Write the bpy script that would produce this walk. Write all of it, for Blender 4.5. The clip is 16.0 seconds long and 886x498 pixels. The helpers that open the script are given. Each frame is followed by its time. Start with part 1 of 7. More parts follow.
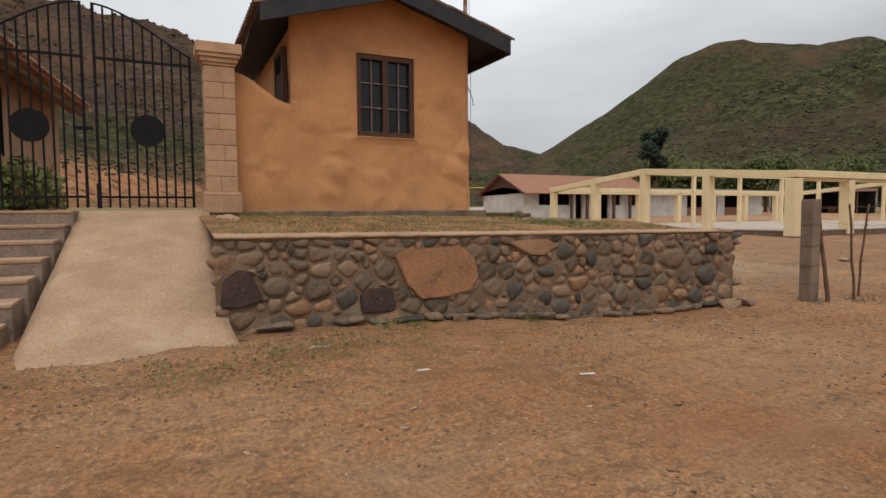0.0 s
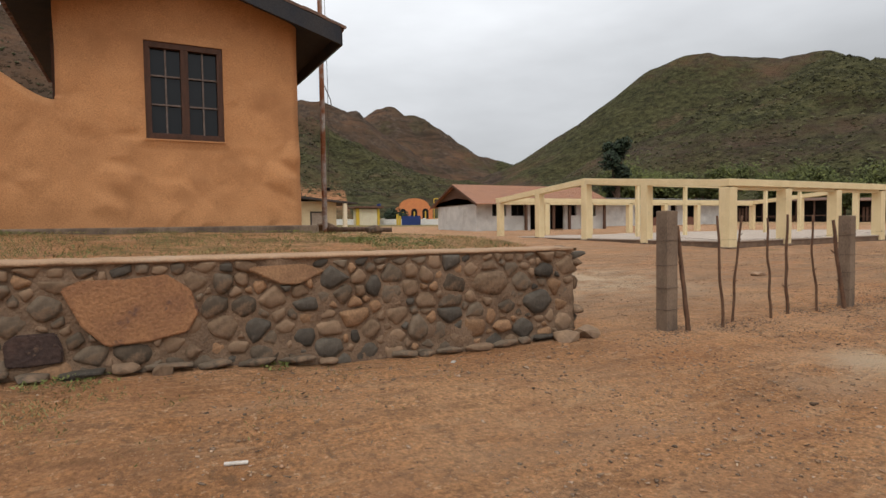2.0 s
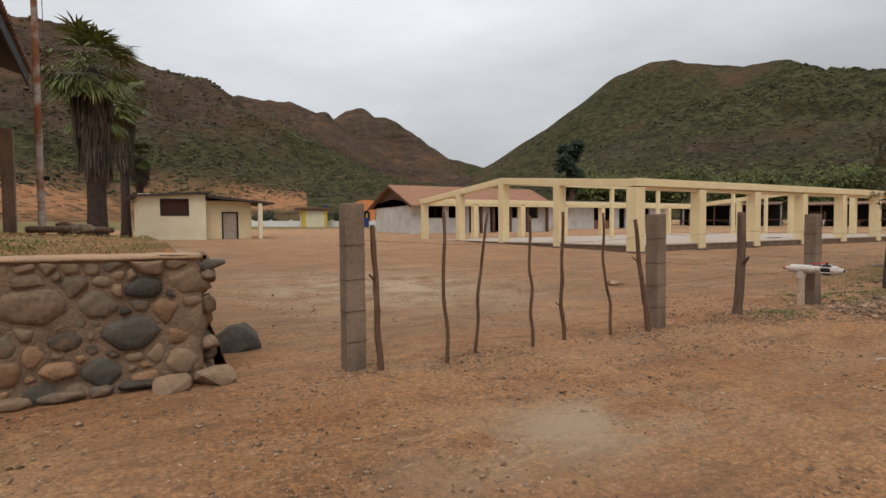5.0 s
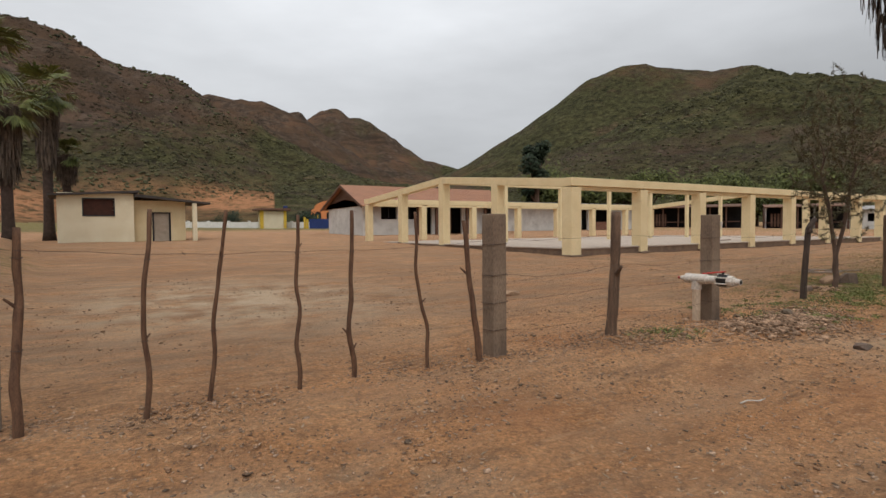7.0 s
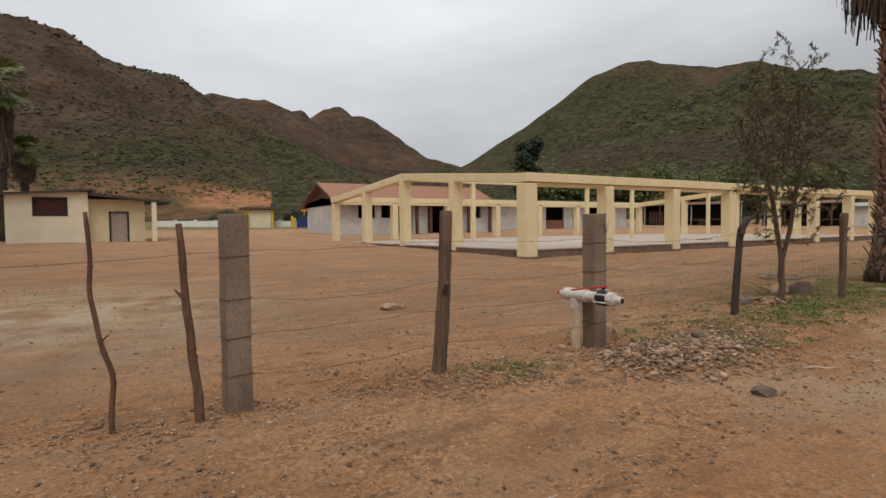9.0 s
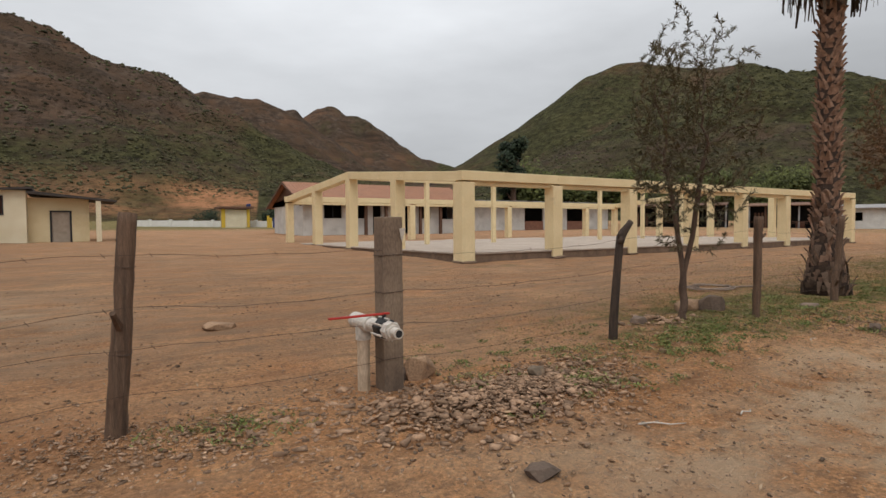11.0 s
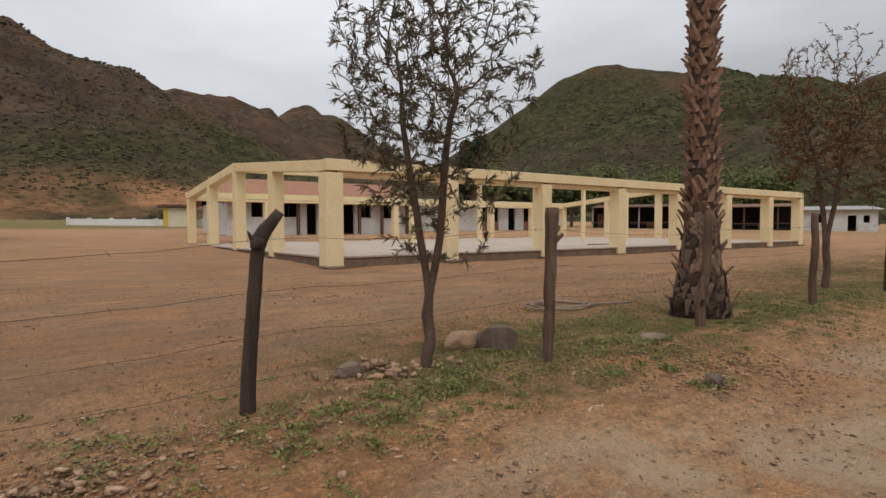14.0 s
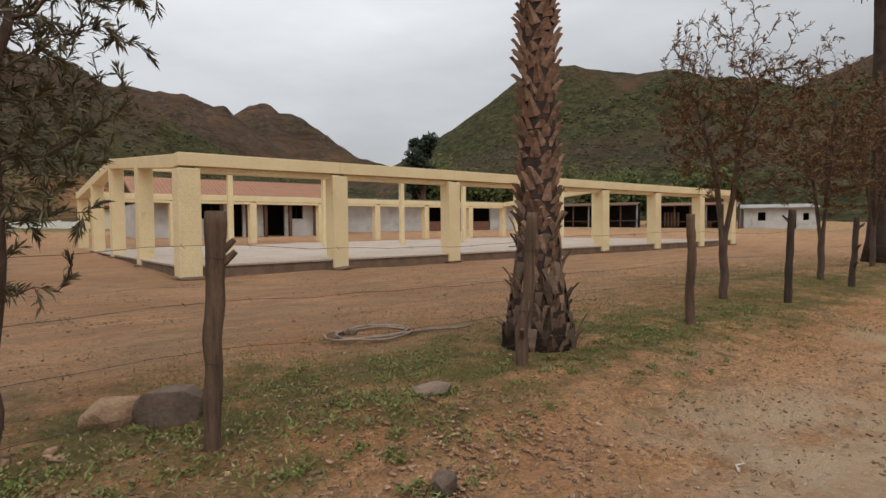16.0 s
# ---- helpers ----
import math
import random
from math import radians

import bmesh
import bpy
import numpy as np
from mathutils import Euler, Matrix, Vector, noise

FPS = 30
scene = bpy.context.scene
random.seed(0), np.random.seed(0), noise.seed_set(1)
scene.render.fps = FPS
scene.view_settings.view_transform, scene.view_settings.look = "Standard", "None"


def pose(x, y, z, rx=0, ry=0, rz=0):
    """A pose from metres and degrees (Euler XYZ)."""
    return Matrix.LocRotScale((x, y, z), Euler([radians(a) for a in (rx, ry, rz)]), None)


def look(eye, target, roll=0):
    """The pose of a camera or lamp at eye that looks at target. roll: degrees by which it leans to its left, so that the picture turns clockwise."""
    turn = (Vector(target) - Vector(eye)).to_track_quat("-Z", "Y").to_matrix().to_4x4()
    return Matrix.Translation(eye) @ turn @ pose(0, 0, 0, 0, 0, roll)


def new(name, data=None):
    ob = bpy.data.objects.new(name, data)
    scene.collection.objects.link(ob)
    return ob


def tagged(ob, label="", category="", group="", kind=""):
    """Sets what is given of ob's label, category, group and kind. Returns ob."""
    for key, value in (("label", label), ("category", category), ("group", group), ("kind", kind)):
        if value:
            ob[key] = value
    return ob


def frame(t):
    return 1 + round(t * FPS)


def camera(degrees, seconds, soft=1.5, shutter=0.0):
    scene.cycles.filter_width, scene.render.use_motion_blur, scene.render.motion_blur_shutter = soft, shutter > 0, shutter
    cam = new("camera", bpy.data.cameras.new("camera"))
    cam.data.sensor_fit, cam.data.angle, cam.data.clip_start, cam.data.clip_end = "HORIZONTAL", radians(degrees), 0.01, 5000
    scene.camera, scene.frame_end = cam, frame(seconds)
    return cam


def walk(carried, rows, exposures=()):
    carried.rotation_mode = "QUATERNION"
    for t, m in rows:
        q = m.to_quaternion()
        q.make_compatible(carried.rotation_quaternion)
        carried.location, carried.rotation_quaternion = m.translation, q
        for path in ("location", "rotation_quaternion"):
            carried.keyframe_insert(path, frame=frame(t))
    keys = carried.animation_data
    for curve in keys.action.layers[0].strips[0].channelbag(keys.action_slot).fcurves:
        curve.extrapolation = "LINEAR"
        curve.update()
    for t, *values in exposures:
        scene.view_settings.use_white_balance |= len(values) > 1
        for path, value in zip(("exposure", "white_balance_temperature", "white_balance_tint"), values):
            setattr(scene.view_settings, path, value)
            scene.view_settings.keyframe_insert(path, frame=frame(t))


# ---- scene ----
cam = camera(75.55, 16.0, soft=1.5)
ROWS = [  # seconds, eye x, y, z, pitch, roll, yaw
    (0.0, 0.000, 0.000, 1.489, -3.53, -0.44, -25.80),
    (0.5, 0.748, 0.091, 1.470, -3.45, -0.62, -26.27),
    (1.0, 1.455, 0.147, 1.499, -2.75, -0.69, -26.47),
    (1.5, 2.178, 0.268, 1.517, -2.61, -0.78, -27.02),
    (2.0, 2.934, 0.235, 1.533, -2.46, -0.85, -28.10),
    (2.5, 3.664, 0.282, 1.500, -2.27, -0.91, -28.86),
    (3.0, 4.366, 0.232, 1.475, -2.25, -1.04, -29.49),
    (3.5, 5.068, 0.221, 1.439, -2.01, -0.83, -29.89),
    (4.0, 5.809, 0.261, 1.447, -2.13, -0.67, -30.27),
    (6.5, 9.239, 0.614, 1.418, -2.13, -0.53, -32.35),
    (7.0, 9.907, 0.693, 1.431, -2.10, -0.50, -33.23),
    (7.5, 10.632, 0.775, 1.450, -1.89, -0.58, -33.59),
    (8.0, 11.328, 0.744, 1.475, -2.01, -0.67, -33.44),
    (8.5, 12.071, 0.885, 1.473, -2.30, -0.70, -32.85),
    (9.0, 12.818, 0.937, 1.468, -2.28, -0.67, -32.72),
    (11.5, 16.332, 1.117, 1.508, -2.31, -0.40, -33.38),
    (12.0, 17.136, 1.265, 1.473, -2.72, -0.33, -33.49),
    (12.5, 17.942, 1.376, 1.439, -2.94, -0.19, -34.01),
    (13.0, 18.689, 1.494, 1.397, -2.74, -0.14, -34.49),
    (13.5, 19.413, 1.590, 1.404, -2.68, -0.12, -35.09),
    (14.0, 20.134, 1.627, 1.433, -2.20, -0.17, -35.34),
    (14.5, 20.890, 1.749, 1.459, -1.86, -0.31, -36.06),
    (15.0, 21.624, 1.769, 1.480, -1.28, -0.34, -37.38),
    (15.5, 22.367, 1.876, 1.484, -1.66, -0.44, -38.14),
    (16.0, 23.119, 1.880, 1.509, -2.27, -0.58, -39.07),
]


def aimed(x, y, z, pitch, roll, yaw):
    p, q = radians(pitch), radians(yaw)
    ahead = Vector((-math.sin(q) * math.cos(p), math.cos(q) * math.cos(p), math.sin(p)))
    eye = Vector((x, y, z))
    return look(eye, eye + ahead, roll)


walk(cam, [(t, aimed(*row)) for t, *row in ROWS], [(0.0, -0.06), (1.0, 0.03), (2.5, 0.0), (6.5, -0.13), (16.0, -0.14)])

# ---------------------------------------------------------------- light: an overcast sky
world = bpy.data.worlds.new("overcast")
scene.world = world
world.use_nodes = True
wn, wl = world.node_tree.nodes, world.node_tree.links
wn.clear()
w_out, w_bg = wn.new("ShaderNodeOutputWorld"), wn.new("ShaderNodeBackground")
w_sky = wn.new("ShaderNodeTexSky")
w_sky.sky_type = "NISHITA"
w_sky.sun_disc = False
w_sky.sun_elevation, w_sky.sun_rotation = radians(55), radians(150)
w_sky.dust_density = 3.0
w_dim = wn.new("ShaderNodeVectorMath")
w_dim.operation = "SCALE"
w_dim.inputs["Scale"].default_value = 0.06
wl.new(w_sky.outputs[0], w_dim.inputs[0])
w_co = wn.new("ShaderNodeTexCoord")
w_sep = wn.new("ShaderNodeSeparateXYZ")
wl.new(w_co.outputs["Generated"], w_sep.inputs[0])
# cloud cover: dimmer at the horizon, brighter overhead
w_up = wn.new("ShaderNodeMapRange")
w_up.inputs["From Min"].default_value, w_up.inputs["From Max"].default_value = 0.0, 0.9
w_up.inputs["To Min"].default_value, w_up.inputs["To Max"].default_value = 0.55, 1.60
wl.new(w_sep.outputs["Z"], w_up.inputs["Value"])
w_map = wn.new("ShaderNodeMapping")
w_map.inputs["Scale"].default_value = (1.0, 1.0, 3.2)
wl.new(w_co.outputs["Generated"], w_map.inputs["Vector"])
w_noise = wn.new("ShaderNodeTexNoise")
w_noise.inputs["Scale"].default_value, w_noise.inputs["Detail"].default_value = 2.6, 5.0
w_noise.inputs["Roughness"].default_value = 0.5
wl.new(w_map.outputs[0], w_noise.inputs["Vector"])
w_cl = wn.new("ShaderNodeMapRange")
w_cl.inputs["From Min"].default_value, w_cl.inputs["From Max"].default_value = 0.3, 0.7
w_cl.inputs["To Min"].default_value, w_cl.inputs["To Max"].default_value = 0.84, 1.1
wl.new(w_noise.outputs["Fac"], w_cl.inputs["Value"])
w_mul = wn.new("ShaderNodeMath")
w_mul.operation = "MULTIPLY"
wl.new(w_up.outputs[0], w_mul.inputs[0])
wl.new(w_cl.outputs[0], w_mul.inputs[1])
# heavier cloud towards the south-east
w_dot = wn.new("ShaderNodeVectorMath")
w_dot.operation = "DOT_PRODUCT"
w_dot.inputs[1].default_value = (0.944, -0.33, 0.0)
wl.new(w_co.outputs["Generated"], w_dot.inputs[0])
w_side = wn.new("ShaderNodeMapRange")
w_side.interpolation_type = "SMOOTHSTEP"
w_side.inputs["From Min"].default_value, w_side.inputs["From Max"].default_value = 0.25, 0.85
w_side.inputs["To Min"].default_value, w_side.inputs["To Max"].default_value = 1.0, 0.70
wl.new(w_dot.outputs["Value"], w_side.inputs["Value"])
w_mul2 = wn.new("ShaderNodeMath")
w_mul2.operation = "MULTIPLY"
wl.new(w_mul.outputs[0], w_mul2.inputs[0])
wl.new(w_side.outputs[0], w_mul2.inputs[1])
w_tint = wn.new("ShaderNodeVectorMath")
w_tint.operation = "SCALE"
w_tint.inputs[0].default_value = (0.965, 0.992, 1.03)
wl.new(w_mul2.outputs[0], w_tint.inputs["Scale"])
w_mix = wn.new("ShaderNodeMix")
w_mix.data_type = "RGBA"
w_mix.inputs[0].default_value = 0.93
wl.new(w_dim.outputs[0], w_mix.inputs[6])
wl.new(w_tint.outputs[0], w_mix.inputs[7])
wl.new(w_mix.outputs[2], w_bg.inputs["Color"])
w_bg.inputs["Strength"].default_value = 1.0
wl.new(w_bg.outputs[0], w_out.inputs[0])

sun = new("sun", bpy.data.lights.new("sun", "SUN"))
sun.data.energy, sun.data.angle, sun.data.color = 1.0, radians(30), (1.0, 0.97, 0.92)
sun.matrix_world = look((0, 0, 60), (20, 35, 0))

# ---------------------------------------------------------------- materials


def mat(name, col, col2=None, rough=0.85, scale=6.0, fine=60.0, bump=0.3, metal=0.0, spots=None, vary=0.0, stretch=(1, 1, 1), dist=0.02, island=False, spot_at=(0.58, 0.66), spot_scale=2.0):
    """Two-scale mottled surface: base colours, an optional stain colour and a fine relief."""
    m = bpy.data.materials.new(name)
    m.use_nodes = True
    n, l = m.node_tree.nodes, m.node_tree.links
    b = n["Principled BSDF"]
    b.inputs["Roughness"].default_value, b.inputs["Metallic"].default_value = rough, metal
    b.inputs["Specular IOR Level"].default_value = 0.25
    co = n.new("ShaderNodeTexCoord")
    mp = n.new("ShaderNodeMapping")
    mp.inputs["Scale"].default_value = stretch
    l.new(co.outputs["Object"], mp.inputs["Vector"])
    big, small = n.new("ShaderNodeTexNoise"), n.new("ShaderNodeTexNoise")
    big.inputs["Scale"].default_value, big.inputs["Detail"].default_value = scale, 6
    small.inputs["Scale"].default_value, small.inputs["Detail"].default_value = fine, 4
    l.new(mp.outputs[0], big.inputs["Vector"])
    l.new(mp.outputs[0], small.inputs["Vector"])
    mix = n.new("ShaderNodeMix")
    mix.data_type = "RGBA"
    c2 = col2 or tuple(c * 0.72 for c in col)
    mix.inputs[6].default_value, mix.inputs[7].default_value = (*col, 1), (*c2, 1)
    r1 = n.new("ShaderNodeMapRange")
    r1.inputs["From Min"].default_value, r1.inputs["From Max"].default_value = 0.35, 0.68
    l.new(big.outputs["Fac"], r1.inputs["Value"])
    l.new(r1.outputs[0], mix.inputs[0])
    last = mix.outputs[2]
    r2 = n.new("ShaderNodeMapRange")
    r2.inputs["To Min"].default_value, r2.inputs["To Max"].default_value = 0.78, 1.2
    r2.inputs["From Min"].default_value, r2.inputs["From Max"].default_value = 0.3, 0.7
    l.new(small.outputs["Fac"], r2.inputs["Value"])
    sc = n.new("ShaderNodeVectorMath")
    sc.operation = "SCALE"
    l.new(last, sc.inputs[0])
    l.new(r2.outputs[0], sc.inputs["Scale"])
    last = sc.outputs[0]
    if vary:
        src = n.new("ShaderNodeNewGeometry").outputs["Random Per Island"] if island else n.new("ShaderNodeObjectInfo").outputs["Random"]
        r3 = n.new("ShaderNodeMapRange")
        r3.inputs["To Min"].default_value, r3.inputs["To Max"].default_value = 1 - vary, 1 + vary
        l.new(src, r3.inputs["Value"])
        s3 = n.new("ShaderNodeVectorMath")
        s3.operation = "SCALE"
        l.new(last, s3.inputs[0])
        l.new(r3.outputs[0], s3.inputs["Scale"])
        last = s3.outputs[0]
    if spots:
        st = n.new("ShaderNodeTexNoise")
        st.inputs["Scale"].default_value, st.inputs["Detail"].default_value = spot_scale, 7
        st.inputs["Roughness"].default_value = 0.65
        l.new(mp.outputs[0], st.inputs["Vector"])
        r4 = n.new("ShaderNodeMapRange")
        r4.inputs["From Min"].default_value, r4.inputs["From Max"].default_value = spot_at
        l.new(st.outputs["Fac"], r4.inputs["Value"])
        m4 = n.new("ShaderNodeMix")
        m4.data_type = "RGBA"
        l.new(r4.outputs[0], m4.inputs[0])
        l.new(last, m4.inputs[6])
        m4.inputs[7].default_value = (*spots, 1)
        last = m4.outputs[2]
    l.new(last, b.inputs["Base Color"])
    if bump:
        bp = n.new("ShaderNodeBump")
        bp.inputs["Strength"].default_value, bp.inputs["Distance"].default_value = bump, dist
        l.new(small.outputs["Fac"], bp.inputs["Height"])
        l.new(bp.outputs[0], b.inputs["Normal"])
    return m


def ramp_nodes(n, l, src, stops):
    r = n.new("ShaderNodeValToRGB")
    e = r.color_ramp.elements
    e[0].position, e[0].color = stops[0][0], (*stops[0][1], 1)
    e[1].position, e[1].color = stops[-1][0], (*stops[-1][1], 1)
    for p, c in stops[1:-1]:
        x = e.new(p)
        x.color = (*c, 1)
    l.new(src, r.inputs[0])
    return r.outputs[0]


def math_node(n, l, op, a, b=0.0):
    m = n.new("ShaderNodeMath")
    m.operation = op
    for i, v in enumerate((a, b)):
        if isinstance(v, (int, float)):
            m.inputs[i].default_value = v
        else:
            l.new(v, m.inputs[i])
    return m.outputs[0]


def noise_node(n, l, vec, scale, detail=5, rough=0.55):
    t = n.new("ShaderNodeTexNoise")
    t.inputs["Scale"].default_value, t.inputs["Detail"].default_value, t.inputs["Roughness"].default_value = scale, detail, rough
    l.new(vec, t.inputs["Vector"])
    return t.outputs["Fac"]


def mix_node(n, l, fac, a, b):
    m = n.new("ShaderNodeMix")
    m.data_type = "RGBA"
    for i, v in ((0, fac), (6, a), (7, b)):
        if isinstance(v, tuple):
            m.inputs[i].default_value = (*v, 1)
        elif isinstance(v, (int, float)):
            m.inputs[i].default_value = v
        else:
            l.new(v, m.inputs[i])
    return m.outputs[2]


def dirt_material():
    """Packed sandy earth with gravel, paler scuffed patches and thin grass where the wheels do not go."""
    m = bpy.data.materials.new("packed_earth")
    m.use_nodes = True
    n, l = m.node_tree.nodes, m.node_tree.links
    b = n["Principled BSDF"]
    b.inputs["Roughness"].default_value, b.inputs["Specular IOR Level"].default_value = 0.95, 0.15
    p = n.new("ShaderNodeTexCoord").outputs["Object"]
    big, mid, fine = noise_node(n, l, p, 0.35, 6), noise_node(n, l, p, 2.2, 7, 0.65), noise_node(n, l, p, 28, 6, 0.7)
    grit = noise_node(n, l, p, 110, 3, 0.6)
    col = ramp_nodes(n, l, big, [(0.32, (0.305, 0.149, 0.066)), (0.5, (0.388, 0.202, 0.097)), (0.68, (0.440, 0.254, 0.134))])
    col = mix_node(n, l, math_node(n, l, "MULTIPLY", ramp_nodes(n, l, mid, [(0.4, (0, 0, 0)), (0.7, (1, 1, 1))]), 0.5), col, (0.425, 0.260, 0.152))
    g2 = n.new("ShaderNodeMapRange")
    g2.inputs["From Min"].default_value, g2.inputs["From Max"].default_value = 0.3, 0.72
    g2.inputs["To Min"].default_value, g2.inputs["To Max"].default_value = 0.48, 1.5
    l.new(fine, g2.inputs["Value"])
    s = n.new("ShaderNodeVectorMath")
    s.operation = "SCALE"
    l.new(col, s.inputs[0])
    l.new(g2.outputs[0], s.inputs["Scale"])
    col = s.outputs[0]
    # dark crumbs, painted shadow lines of tyre and foot marks, damp marks and scuffed dust
    mp = n.new("ShaderNodeMapping")
    mp.inputs["Scale"].default_value = (0.45, 1.6, 1.0)
    l.new(p, mp.inputs["Vector"])
    shadow_streak = ramp_nodes(n, l, noise_node(n, l, mp.outputs[0], 2.6, 9, 0.72), [(0.50, (0, 0, 0)), (0.66, (1, 1, 1))])
    col = mix_node(n, l, math_node(n, l, "MULTIPLY", shadow_streak, 0.60), col, (0.150, 0.082, 0.046))
    rut = ramp_nodes(n, l, noise_node(n, l, mp.outputs[0], 0.8, 8, 0.68), [(0.52, (0, 0, 0)), (0.70, (1, 1, 1))])
    col = mix_node(n, l, math_node(n, l, "MULTIPLY", rut, 0.55), col, (0.175, 0.098, 0.056))
    crumb = ramp_nodes(n, l, noise_node(n, l, p, 5.5, 12, 0.82), [(0.53, (0, 0, 0)), (0.60, (1, 1, 1))])
    col = mix_node(n, l, math_node(n, l, "MULTIPLY", crumb, 0.58), col, (0.140, 0.076, 0.042))
    dust = ramp_nodes(n, l, noise_node(n, l, mp.outputs[0], 4.0, 10, 0.78), [(0.55, (0, 0, 0)), (0.66, (1, 1, 1))])
    col = mix_node(n, l, math_node(n, l, "MULTIPLY", dust, 0.6), col, (0.47, 0.310, 0.190))
    # crumbs and flecks a few centimetres across
    crumb2 = ramp_nodes(n, l, noise_node(n, l, p, 11, 4, 0.7), [(0.57, (0, 0, 0)), (0.60, (1, 1, 1))])
    col = mix_node(n, l, math_node(n, l, "MULTIPLY", crumb2, 0.42), col, (0.180, 0.108, 0.066))
    fleck = ramp_nodes(n, l, noise_node(n, l, p, 17, 3, 0.7), [(0.63, (0, 0, 0)), (0.66, (1, 1, 1))])
    col = mix_node(n, l, math_node(n, l, "MULTIPLY", fleck, 0.55), col, (0.56, 0.40, 0.27))
    # red bare soil and greyer gravelly swaths
    red = ramp_nodes(n, l, noise_node(n, l, p, 0.55, 7, 0.62), [(0.50, (0, 0, 0)), (0.68, (1, 1, 1))])
    col = mix_node(n, l, math_node(n, l, "MULTIPLY", red, 0.45), col, (0.300, 0.130, 0.056))
    grey = ramp_nodes(n, l, noise_node(n, l, mp.outputs[0], 0.55, 8, 0.66), [(0.50, (0, 0, 0)), (0.64, (1, 1, 1))])
    col = mix_node(n, l, math_node(n, l, "MULTIPLY", grey, 0.38), col, (0.340, 0.225, 0.145))
    # gravel specks
    vor = n.new("ShaderNodeTexVoronoi")
    vor.inputs["Scale"].default_value = 34
    l.new(p, vor.inputs["Vector"])
    speck = ramp_nodes(n, l, vor.outputs["Distance"], [(0.10, (1, 1, 1)), (0.2, (0, 0, 0))])
    speck = math_node(n, l, "MULTIPLY", speck, ramp_nodes(n, l, noise_node(n, l, p, 1.3, 4), [(0.45, (0, 0, 0)), (0.62, (1, 1, 1))]))
    col = mix_node(n, l, math_node(n, l, "MULTIPLY", speck, 0.6), col, ramp_nodes(n, l, vor.outputs["Color"], [(0.2, (0.15, 0.11, 0.09)), (0.8, (0.45, 0.38, 0.31))]))
    # the yard's soil is greyer than the track's
    yard = n.new("ShaderNodeAttribute")
    yard.attribute_name = "yard"
    patch = math_node(n, l, "MULTIPLY", yard.outputs["Fac"], ramp_nodes(n, l, noise_node(n, l, mp.outputs[0], 1.3, 8, 0.7), [(0.36, (0.12, 0.12, 0.12)), (0.62, (0.75, 0.75, 0.75))]))
    col = mix_node(n, l, patch, col, (0.205, 0.142, 0.096))
    tone = n.new("ShaderNodeVectorMath")
    tone.operation = "MULTIPLY"
    tone.inputs[1].default_value = (1.57, 1.48, 1.37)
    l.new(col, tone.inputs[0])
    col = tone.outputs[0]
    # grass cover, from a vertex attribute
    at = n.new("ShaderNodeAttribute")
    at.attribute_name = "grass"
    gm = math_node(n, l, "ADD", at.outputs["Fac"], math_node(n, l, "MULTIPLY", math_node(n, l, "SUBTRACT", noise_node(n, l, p, 1.7, 8, 0.72), 0.5), 2.2))
    gm = ramp_nodes(n, l, gm, [(0.42, (0, 0, 0)), (0.85, (0.85, 0.85, 0.85))])
    green = ramp_nodes(n, l, noise_node(n, l, p, 16, 6, 0.7), [(0.3, (0.075, 0.082, 0.022)), (0.55, (0.135, 0.132, 0.040)), (0.75, (0.26, 0.185, 0.090))])
    col = mix_node(n, l, gm, col, green)
    # pale sandy patch, from a vertex attribute
    a2 = n.new("ShaderNodeAttribute")
    a2.attribute_name = "sand"
    sm = math_node(n, l, "MULTIPLY", a2.outputs["Fac"], ramp_nodes(n, l, noise_node(n, l, p, 1.1, 7, 0.65), [(0.38, (0, 0, 0)), (0.6, (1, 1, 1))]))
    col = mix_node(n, l, math_node(n, l, "MULTIPLY", sm, 0.8), col, (0.72, 0.56, 0.38))
    l.new(col, b.inputs["Base Color"])
    bp = n.new("ShaderNodeBump")
    bp.inputs["Strength"].default_value, bp.inputs["Distance"].default_value = 1.0, 0.085
    h = math_node(n, l, "ADD", math_node(n, l, "MULTIPLY", fine, 1.0), math_node(n, l, "MULTIPLY", grit, 0.5))
    h = math_node(n, l, "ADD", h, math_node(n, l, "MULTIPLY", speck, 0.5))
    h = math_node(n, l, "ADD", h, math_node(n, l, "MULTIPLY", mid, 1.6))
    l.new(h, bp.inputs["Height"])
    l.new(bp.outputs[0], b.inputs["Normal"])
    return m


